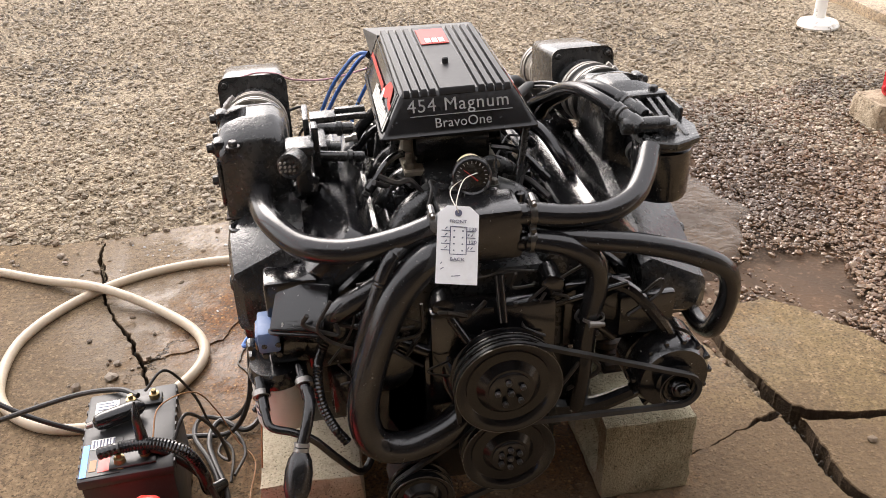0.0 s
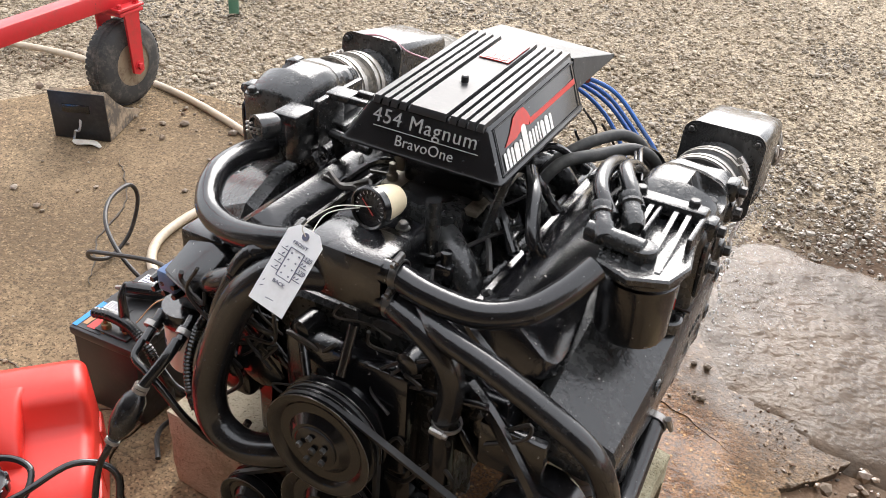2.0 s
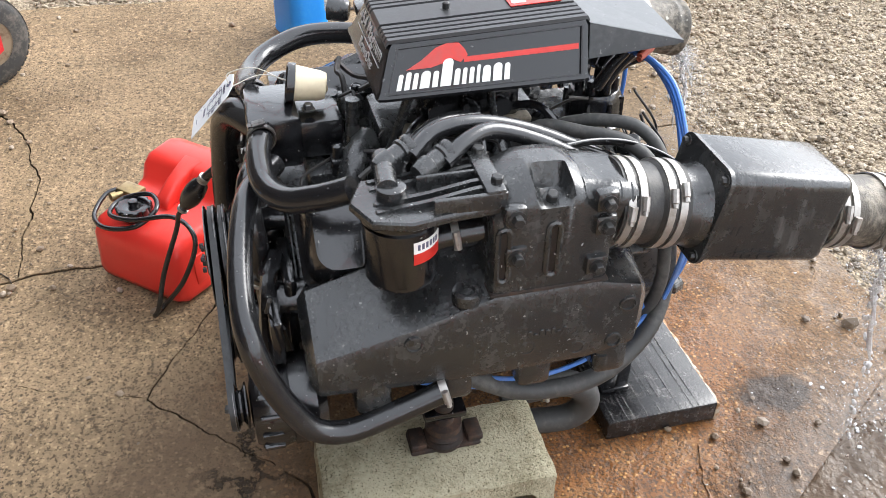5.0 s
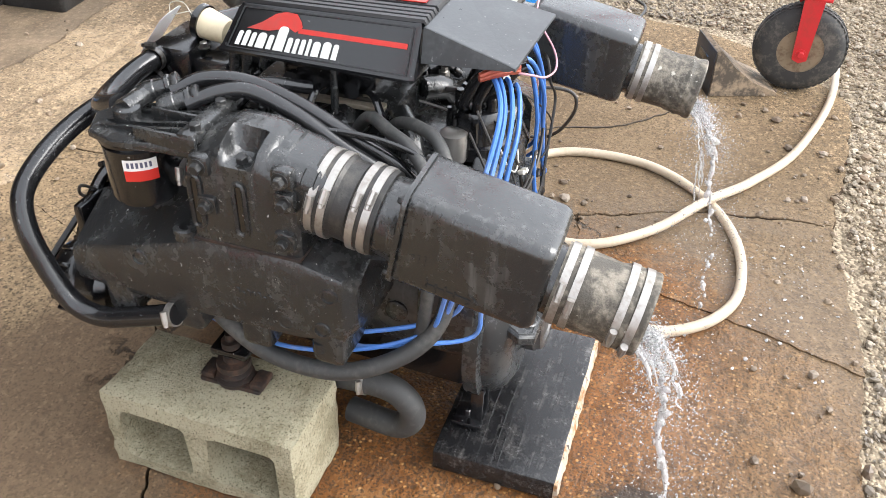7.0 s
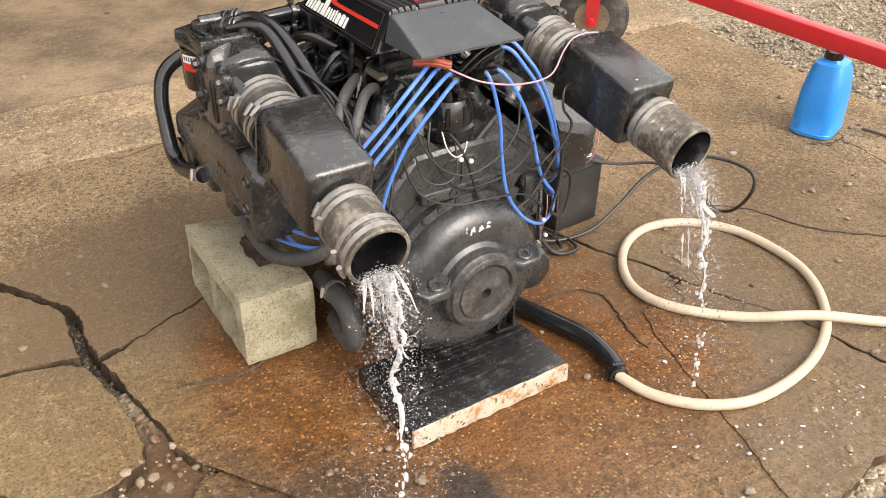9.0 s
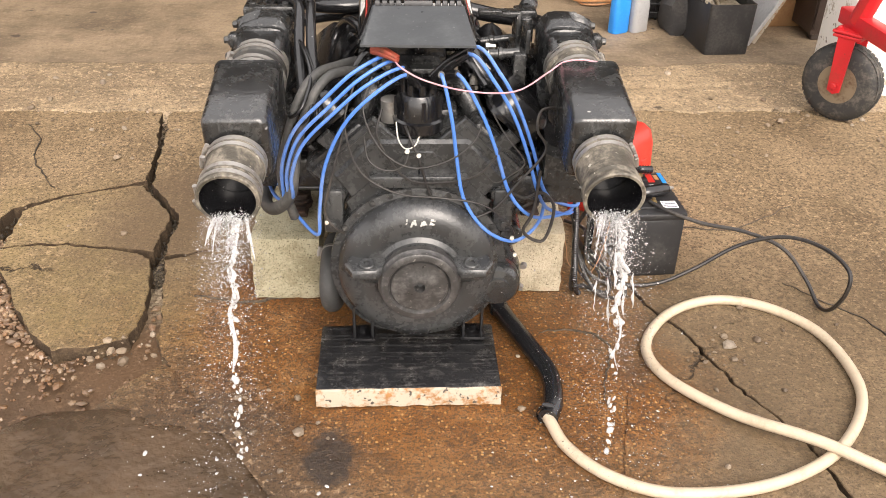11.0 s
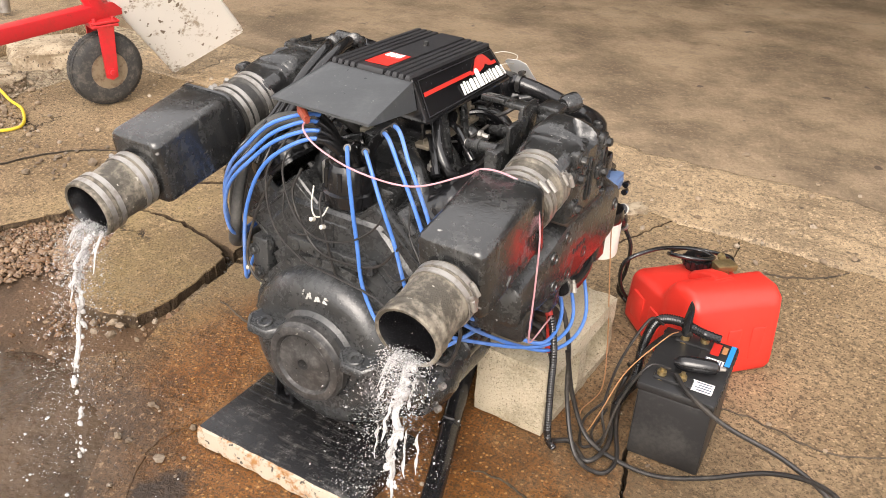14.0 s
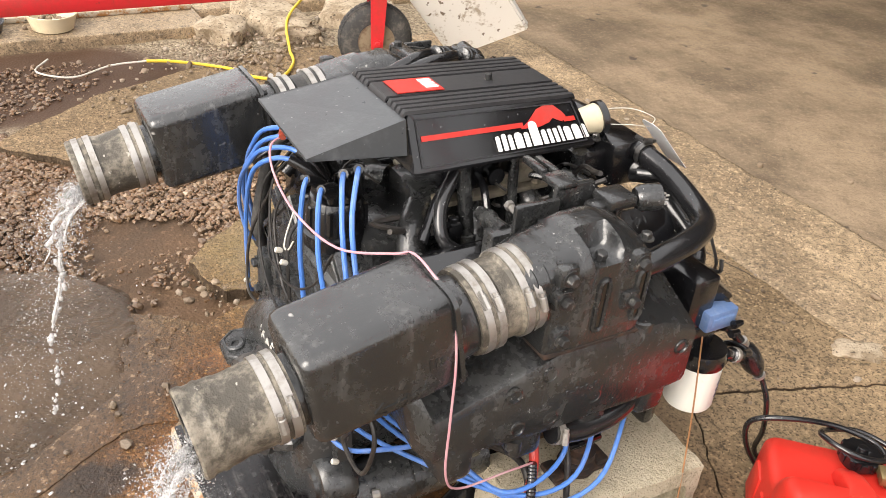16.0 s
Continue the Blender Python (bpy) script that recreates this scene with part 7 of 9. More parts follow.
bm = bmesh.new()
lathe(bm, (-0.385, -0.338, 0.43), (0.1, -1, -0.5), [(0, 0.0145), (0.01, 0.0145)], 12)
lathe(bm, (-0.3127, -0.338, 0.4435), (0.1, -1, -0.5), [(0, 0.0145), (0.01, 0.0145)], 12)
pieces("pipe_nut", bm, M_STEEL, wf, "bright pipe nuts")
bm = bmesh.new()
tube(bm, [(-0.16, -0.295, 0.535), (-0.211, -0.295, 0.527), (-0.248, -0.301, 0.514), (-0.277, -0.317, 0.484), (-0.288, -0.337, 0.453), (-0.287, -0.365, 0.41), (-0.27, -0.385, 0.37), (-0.253, -0.393, 0.344)], 0.0075, 10, 8, ribs=0.0016, rib_len=0.005)
part("ribbed_conduit", bm, M_RUBBER, engine, "black corrugated conduit")

# connectors and brackets beside the port riser
bm = bmesh.new()
box(bm, (-0.288, -0.09, 0.66), (-0.258, -0.03, 0.745), 0.006)
box(bm, (-0.30, -0.105, 0.737), (-0.25, -0.05, 0.757), 0.005)
box(bm, (-0.252, -0.055, 0.70), (-0.240, 0.02, 0.77), 0.003)
box(bm, (-0.252, -0.02, 0.762), (-0.205, 0.018, 0.774), 0.003)
box(bm, (-0.265, 0.02, 0.70), (-0.254, 0.10, 0.758), 0.003)
for y in (-0.075, -0.06, -0.045):
    box(bm, (-0.292, y - 0.003, 0.68), (-0.2885, y + 0.003, 0.735), 0.001)
for y, z in ((0.012, 0.772), (-0.012, 0.768)):
    box(bm, (-0.205, y - 0.006, z - 0.005), (-0.15, y + 0.006, z + 0.006), 0.002)
lathe(bm, (-0.282, -0.115, 0.742), (-0.35, -1, 0.1), [(0, 0.017), (0.008, 0.022), (0.04, 0.022), (0.041, 0.018), (0.036, 0.017)], 20)
pieces("connector_bracket", bm, M_CAST, engine, "black round multi-pin plug and brackets", touch=-9)
bm = bmesh.new()
for k in range(10):
    x, z = -0.2975 + 0.0075 * (k % 4 - 1.5), 0.746 + 0.0075 * (k // 4 - 1)
    lathe(bm, (x, -0.152, z), (-0.35, -1, 0.1), [(0, 0.002), (0.006, 0.002)], 6)
pieces("plug_pin", bm, M_STEEL, engine)
bm = bmesh.new()
for a, b, r in (((-0.17, 0.10, 0.70), (-0.24, 0.10, 0.705), 0.012), ((-0.2, 0.05, 0.68), (-0.26, 0.05, 0.69), 0.014), ((-0.16, -0.02, 0.69), (-0.24, -0.02, 0.70), 0.010)):
    lathe(bm, a, V(b) - V(a), [(0, r), (0.02, r), (0.022, r * 1.3), (0.03, r * 1.3), (0.032, r), ((V(b) - V(a)).length, r)], 12)
box(bm, (-0.255, 0.0, 0.62), (-0.225, 0.13, 0.71), 0.004)
pieces("solenoid_valve", bm, M_CAST, engine)
bm = bmesh.new()
for y in (0.045, 0.1):
    lathe(bm, (-0.19, y, 0.70), (1, 0, 0.1), [(0, 0.006), (0.015, 0.006), (0.016, 0.009), (0.024, 0.009)], 6)
lathe(bm, (-0.13, 0.17, 0.655), (0, 0, 1), [(0, 0.011), (0.012, 0.011), (0.013, 0.007), (0.02, 0.007)], 6)
pieces("fitting", bm, M_STEEL, engine, "bright steel fittings")

# starter under the port manifold
bm = bmesh.new()
lathe(bm, (-0.20, 0.06, 0.20), (0, 1, 0), [(0, 0.03), (0.006, 0.048), (0.16, 0.050), (0.165, 0.056), (0.20, 0.058), (0.25, 0.05), (0.27, 0.045)], 26)
lathe(bm, (-0.235, 0.10, 0.265), (0, 1, 0), [(0, 0.02), (0.004, 0.03), (0.10, 0.03), (0.105, 0.026)], 20)
lathe(bm, (-0.185, 0.325, 0.232), (0, 1, 0), [(0, 0.05), (0.012, 0.056), (0.05, 0.054), (0.06, 0.046), (0.063, 0.03), (0.07, 0.028), (0.072, 0.012)], 24)
starter = part("starter_motor", bm, M_CAST, engine, "black starter motor")
bm = bmesh.new()
for q in ((-0.24, 0.09, 0.275), (-0.225, 0.09, 0.255), (-0.255, 0.31, 0.24), (-0.25, 0.315, 0.18)):
    lathe(bm, q, (-0.3, -1, 0.1), [(0, 0.008), (0.012, 0.008), (0.014, 0.006)], 8)
pieces("terminal", bm, M_STEEL, starter, "dull metal terminals")

# iron mounts on the concrete blocks
for s in (1, -1):
    bm = bmesh.new()
    x = s * 0.318
    lathe(bm, (x, -0.078, 0.20), (0, 0, 1), [(0, 0.034), (0.01, 0.036), (0.013, 0.028), (0.022, 0.033), (0.026, 0.025), (0.034, 0.032), (0.046, 0.031), (0.049, 0.018), (0.06, 0.017), (0.062, 0.011), (0.078, 0.011), (0.08, 0.017), (0.094, 0.017), (0.095, 0.009), (0.11, 0.009)], 22)
    box(bm, (-0.026, -0.062, 0.0), (0.026, 0.062, 0.01), 0.004, Matrix.Translation((x, -0.078, 0.195)))
    for d in (-0.05, 0.05):
        box(bm, (-0.022, -0.014, 0), (0.022, 0.014, 0.014), 0.004, Matrix.Translation((x, -0.075 + d, 0.202)))
    part("engine_mount", bm, M_RUST, engine, "rusty iron engine mount")
    bm = bmesh.new()
    box(bm, (0.15, -0.115, 0.262), (0.335, -0.04, 0.278), 0.006, Matrix.Diagonal((s, 1, 1, 1)))
    box(bm, (0.15, -0.105, 0.25), (0.21, -0.05, 0.33), 0.008, Matrix.Diagonal((s, 1, 1, 1)))
    part("mount_arm", bm, M_BLACK, engine)


# ---- supports ----
def concrete_block():
    """A hollow block on its side, cores running across it; origin at the middle of its base."""
    bm = bmesh.new()
    L, W, H = 0.397, 0.19, 0.194
    holes = [[(-0.165, 0.035), (-0.018, 0.035), (-0.022, 0.158), (-0.162, 0.158)], [(0.018, 0.035), (0.165, 0.035), (0.162, 0.158), (0.022, 0.158)]]

    def ring(h):
        out = []
        n = len(h)
        for i in range(n):
            a, b, c = V(h[i - 1]), V(h[i]), V(h[(i + 1) % n])
            p, q = b + (a - b).normalized() * 0.022, b + (c - b).normalized() * 0.022
            for k in range(4):
                t = k / 3
                out.append(p.lerp(b, t).lerp(b.lerp(q, t), t))
        return out

    outer = [V(p) for p in ((-L / 2, 0), (-L / 2, H), (L / 2, H), (L / 2, 0))]
    for sx in (-1, 1):
        x = sx * W / 2
        edge = []
        n = 26
        for i in range(4):
            a, b = outer[i], outer[(i + 1) % 4]
            k = max(2, round((b - a).length / 0.02))
            edge += [a.lerp(b, j / k) for j in range(k)]
        vs = [bm.verts.new((x, p.x, p.y)) for p in edge]
        es = [bm.edges.new((vs[i], vs[(i + 1) % len(vs)])) for i in range(len(vs))]
        for h in holes:
            hv = [bm.verts.new((x, p.x, p.y)) for p in ring(h)]
            es += [bm.edges.new((hv[i], hv[(i + 1) % len(hv)])) for i in range(len(hv))]
        bmesh.ops.triangle_fill(bm, edges=es, use_beauty=True)
    bm.verts.ensure_lookup_table()
    half = len(bm.verts) // 2
    loops = [(0, len(edge))]
    k = len(edge)
    for h in holes:
        loops.append((k, 16))
        k += 16
    for start, n in loops:
        for i in range(n):
            a, b = start + i, start + (i + 1) % n
            bm.faces.new((bm.verts[a], bm.verts[b], bm.verts[half + b], bm.verts[half + a]))
    bmesh.ops.subdivide_edges(bm, edges=[e for e in bm.edges if abs((e.verts[0].co - e.verts[1].co).x) > 0.1], cuts=8)
    for v in bm.verts:
        w = noise.noise_vector(v.co * 28) * 0.0035 + noise.noise_vector(v.co * 70) * 0.0022
        near = sum(1 for a, b in ((abs(v.co.x), W / 2), (abs(v.co.y), L / 2), (abs(v.co.z - H / 2), H / 2)) if abs(a - b) < 0.004)
        if near >= 2:
            w -= V((math.copysign(0.004, v.co.x), math.copysign(0.004, v.co.y), math.copysign(0.004, v.co.z - H / 2)))
        v.co += w
        v.co.z = max(v.co.z, 0.0)
    return part("concrete_block", bm, M_CONCBLOCK, None, sharp=45)


b1 = tagged(concrete_block(), "mossy hollow concrete block lying on its side under the engine", "concrete block", group="blocks under the engine")
b1.matrix_basis = pose(0.341, -0.102, 0.001, 0, 0, -1)
b2 = copy_thing(b1, pose(-0.318, -0.122, 0.001, 0, 0, 178))
b2.data = b2.data.copy()
b2.data.materials[0] = M_CONCPALE
tagged(b2, "pale hollow concrete block lying on its side under the engine")

plank = thing("wooden_plank", pose(0.025, 0.408, 0.002), "thick black-stained plank with a rotten pale edge under the bell housing", "plank")
bm = bmesh.new()
n = 40
L, W, H = 0.43, 0.245, 0.05
box(bm, (-L / 2, -W / 2, 0), (L / 2, W / 2 - 0.003, H), 0.004)
bmesh.ops.subdivide_edges(bm, edges=[e for e in bm.edges if abs((e.verts[0].co - e.verts[1].co).x) > 0.2], cuts=14)
for v in bm.verts:
    v.co += V((0, 0.002, 0.0012)) * noise.noise(v.co * 30)
part("board", bm, M_WOODBLACK, plank)
bm = bmesh.new()
for k in range(9):
    y = -0.11 + 0.024 * k + 0.006 * math.sin(k * 2.1)
    tube(bm, [(-0.212, y, H + 0.0002), (-0.1, y + 0.002, H + 0.0006), (0.05, y - 0.002, H + 0.0004), (0.212, y + 0.001, H + 0.0002)], 0.0011, 5, 4)
pieces("grain_ridge", bm, M_WOODBLACK, plank)
bm = bmesh.new()
rings = []
for k in range(n + 1):
    x = -L / 2 + L * k / n
    d = 0.005 * noise.noise(V((x * 30, 0, 0))) + 0.003 * noise.noise(V((x * 90, 2, 0)))
    rings.append([V((x, W / 2 - 0.004, 0.001)), V((x, W / 2 + 0.004 + d, 0.001)), V((x, W / 2 + 0.005 - d, 0.025)), V((x, W / 2 + 0.002 + d, 0.046)), V((x, W / 2 - 0.004, 0.0485))])
loft(bm, rings)
part("split_edge", bm, M_WOODRAW, plank, "pale rotten splintered edge")

# ---- paper tag and gauge on the engine ----
tag = thing("paper_tag", label="white card tag with a handwritten diagram, tied to a hose", category="tag")
TAG_U, TAG_V = V((0.99, -0.13, -0.12)).normalized(), V((0.2, 0.69, 0.70)).normalized()
TAG_V = (TAG_V - TAG_U * TAG_V.dot(TAG_U)).normalized()
TAG_N = TAG_U.cross(TAG_V)
TAGM = Matrix(((TAG_U.x, TAG_V.x, TAG_N.x, -0.056), (TAG_U.y, TAG_V.y, TAG_N.y, -0.384), (TAG_U.z, TAG_V.z, TAG_N.z, 0.694), (0, 0, 0, 1))) @ Matrix.Diagonal((0.96, 0.8, 1, 1))
bm = bmesh.new()
prism(bm, [(-0.033, -0.075), (0.033, -0.075), (0.033, 0.06), (0.018, 0.076), (-0.018, 0.076), (-0.033, 0.06)], lambda u, v, w: TAGM @ V((u, v, w + 0.004 * math.sin(v * 18))), 0.0008)
part("card", bm, M_PAPER, tag)
bm = bmesh.new()
lathe(bm, TAGM @ V((0, 0.062, 0.0045)), TAGM.to_3x3() @ V((0, 0, 1)), [(0, 0.0055), (0.001, 0.0055), (0.001, 0.0025)], 14)
part("eyelet", bm, M_INK, tag)
bm = bmesh.new()


def stroke(a, b, wd=0.0007):
    d = V((b[0] - a[0], b[1] - a[1]))
    nrm = V((-d.y, d.x)).normalized() * wd
    q = [V(a) + nrm, V(b) + nrm, V(b) - nrm, V(a) - nrm]
    loft(bm, [[TAGM @ V((p.x, p.y, 0.0011 + 0.004 * math.sin(p.y * 18) + e)) for p in q] for e in (0, 0.0006)])


for a, b in (((-0.012, 0.035), (0.014, 0.035)), ((0.014, 0.035), (0.014, -0.018)), ((0.014, -0.018), (-0.012, -0.018)), ((-0.012, -0.018), (-0.012, 0.035))):
    stroke(a, b)
for k in range(4):
    y = 0.027 - 0.0125 * k
    stroke((-0.026, y), (-0.012, y))
    stroke((0.014, y), (0.028, y))
    if k % 2:
        stroke((0.016, y + 0.003), (0.018, y + 0.007))
        stroke((0.021, y + 0.003), (0.024, y + 0.007))
    stroke((-0.02, y + 0.003), (-0.017, y + 0.007))
    stroke((-0.007, y), (-0.0045, y), 0.0013)
    stroke((0.0065, y), (0.009, y), 0.0013)
stroke((-0.026, -0.048), (-0.021, -0.044))
stroke((-0.008, -0.06), (0.006, -0.058))
stroke((-0.026, -0.038), (-0.024, -0.034))
part("ink_lines", bm, M_INK, tag)
text_mesh("FRONT", 0.0085, TAGM @ Matrix.Translation((0.0, 0.045, 0.0045)), M_INK, "handwriting", tag, 0.0003)
text_mesh("BACK", 0.009, TAGM @ Matrix.Translation((0.0, -0.028, 0.0006)), M_INK, "handwriting", tag, 0.0003)
for words, y in (("125", 0.0312), ("120", 0.0062)):
    text_mesh(words, 0.009, TAGM @ Matrix.Translation((0.0235, y, 0.0016 + 0.0548 * y)), M_INK, "handwriting", tag, 0.0003)
bm = bmesh.new()
tube(bm, [TAGM @ V((0, 0.062, 0.006)), (-0.05, -0.352, 0.75), (-0.03, -0.31, 0.765), (0.0, -0.27, 0.755), (-0.02, -0.255, 0.74), (-0.05, -0.30, 0.742), TAGM @ V((0.002, 0.062, 0.0))], 0.0009, 5, 6)
part("string", bm, M_WHITEWIRE, tag)

gauge = thing("vacuum_gauge", label="round dial gauge with a cream body, wired on the thermostat housing", category="gauge")
gd = V((-0.12, -0.96, 0.16)).normalized()
gc = V((-0.006, -0.258, 0.745))
bm = bmesh.new()
lathe(bm, gc, -gd, [(0.004, 0.028), (0.008, 0.029), (0.05, 0.024), (0.058, 0.021), (0.06, 0.008)], 30)
part("body", bm, M_GAUGE, gauge)
bm = bmesh.new()
lathe(bm, gc, -gd, [(-0.004, 0.027), (-0.006, 0.03), (-0.004, 0.0325), (0.008, 0.0325), (0.009, 0.028)], 30, cap=False)
lathe(bm, gc, -gd, [(-0.0015, 0.0275), (0.0, 0.0275)], 30)
part("bezel", bm, M_BLACK, gauge, "black rim and dial")
bm = bmesh.new()
gs = gd.cross(V((0, 0, 1))).normalized()
gu = gs.cross(gd).normalized()
if gu.z < 0:
    gu = -gu
for k in range(15):
    a = radians(-30 + 240 * k / 14)
    d = gs * math.cos(a) + gu * math.sin(a)
    t = gd.cross(d)
    q0, q1 = gc + gd * 0.0018 + d * 0.021, gc + gd * 0.0018 + d * 0.025
    loft(bm, [[q0 + t * 0.0006, q1 + t * 0.0006, q1 - t * 0.0006, q0 - t * 0.0006], [p + gd * 0.0006 for p in (q0 + t * 0.0006, q1 + t * 0.0006, q1 - t * 0.0006, q0 - t * 0.0006)]])
pieces("dial_mark", bm, M_SILVER, gauge)
bm = bmesh.new()
d = (gs * 0.7 + gu * 0.6).normalized()
t = gd.cross(d)
q = [gc + gd * 0.003 - d * 0.012 + t * 0.0012, gc + gd * 0.003 + d * 0.018 + t * 0.0005, gc + gd * 0.003 + d * 0.018 - t * 0.0005, gc + gd * 0.003 - d * 0.012 - t * 0.0012]
loft(bm, [q, [p + gd * 0.0006 for p in q]])
part("needle", bm, M_REDWIRE, gauge, "thin red needle")
bm = bmesh.new()
tube(bm, [gc - gd * 0.055, (0.005, -0.205, 0.73), (0.0, -0.22, 0.715)], 0.006, 8)
part("stem", bm, M_BRASS, gauge)

# ---- battery ----
battery = thing("battery", pose(-0.665, -0.12, 0.002, 0, 0, 3), "black car battery with clamps and worn labels, on the concrete", "battery")
bm = bmesh.new()
box(bm, (-0.083, -0.121, 0.0), (0.083, 0.121, 0.185), 0.006)
part("case", bm, M_BATTERY, battery)
bm = bmesh.new()
box(bm, (-0.087, -0.126, 0.185), (0.087, 0.126, 0.207), 0.006)
for k in range(9):
    box(bm, (-0.0885, -0.11 + 0.026 * k, 0.187), (-0.084, -0.1 + 0.026 * k, 0.205), 0.001, None, 1)
    box(bm, (0.084, -0.11 + 0.026 * k, 0.187), (0.0885, -0.1 + 0.026 * k, 0.205), 0.001, None, 1)
part("lid", bm, M_BATTERY, battery)
bm = bmesh.new()
box(bm, (-0.08, -0.118, 0.206), (-0.01, -0.02, 0.2085), 0.0006, None, 1)
part("label", bm, M_BATTERY, battery)
for mat, x0, x1, y0, y1 in ((M_BLUEPLASTIC, -0.082, -0.07, -0.118, -0.03), (M_WHITE_LOGO, -0.068, -0.025, -0.045, -0.018), (M_RED_LOGO, -0.05, -0.03, -0.11, -0.06), (M_ORANGECORD, -0.066, -0.054, -0.105, -0.075), (M_WHITE_LOGO, -0.07, -0.02, 0.055, 0.095)):
    bm = bmesh.new()
    box(bm, (x0, y0, 0.2088), (x1, y1, 0.2094), 0, None)
    part("label_patch", bm, mat, battery)
bm = bmesh.new()
for k in range(7):
    box(bm, (-0.064 + 0.006 * k, -0.042, 0.2094), (-0.061 + 0.006 * k - 0.001 * (k % 2), -0.021, 0.2098), 0)
for k in range(4):
    box(bm, (-0.066, 0.06 + 0.009 * k, 0.2094), (-0.03 - 0.006 * (k % 2), 0.063 + 0.009 * k, 0.2098), 0)
pieces("label_bar", bm, M_INK, battery)
bm = bmesh.new()
for x, y in ((-0.01, -0.095), (0.035, -0.085), (0.0, 0.075), (0.045, 0.08)):
    lathe(bm, (x, y, 0.206), (0, 0, 1), [(0, 0.016), (0.004, 0.016), (0.005, 0.011), (0.017, 0.010), (0.018, 0.005), (0.026, 0.005)], 16)
pieces("terminal", bm, M_BRASS, battery, "dull lead and brass terminals")
bm = bmesh.new()
box(bm, (-0.025, 0.06, 0.206), (0.06, 0.096, 0.214), 0.004)
box(bm, (-0.03, -0.11, 0.206), (0.055, -0.07, 0.213), 0.004)
pieces("terminal_pad", bm, M_BATTERY, battery)
bm = bmesh.new()
lathe(bm, (-0.065, 0.01, 0.226), (1, 0.32, 0.02), [(0, 0.006), (0.006, 0.015), (0.02, 0.018), (0.075, 0.018), (0.09, 0.014), (0.1, 0.006)], 16)
part("adapter_plug", bm, M_RUBBER, battery, "grey-black cylindrical power plug")
bm = bmesh.new()
lathe(bm, (-0.066, 0.01, 0.226), (-1, -0.32, -0.02), [(0, 0.006), (0.012, 0.005), (0.014, 0.003)], 8)
part("plug_tip", bm, M_STEEL, battery)
bm = bmesh.new()
tube(bm, [(0.035, -0.088, 0.222), (0.036, -0.086, 0.26), (0.034, -0.082, 0.30), (0.035, -0.07, 0.325)], [0.012, 0.011, 0.008, 0.002], 10)
tube(bm, [(-0.045, -0.09, 0.235), (0.0, -0.088, 0.24), (0.06, -0.10, 0.245), (0.11, -0.11, 0.22), (0.13, -0.1, 0.15), (0.13, -0.06, 0.07), (0.15, 0.0, 0.02)], 0.0105, 10, 10, ribs=0.0018, rib_len=0.005)
pieces("clamp_cable", bm, M_RUBBER, battery, "black clamp grip and corrugated cable")

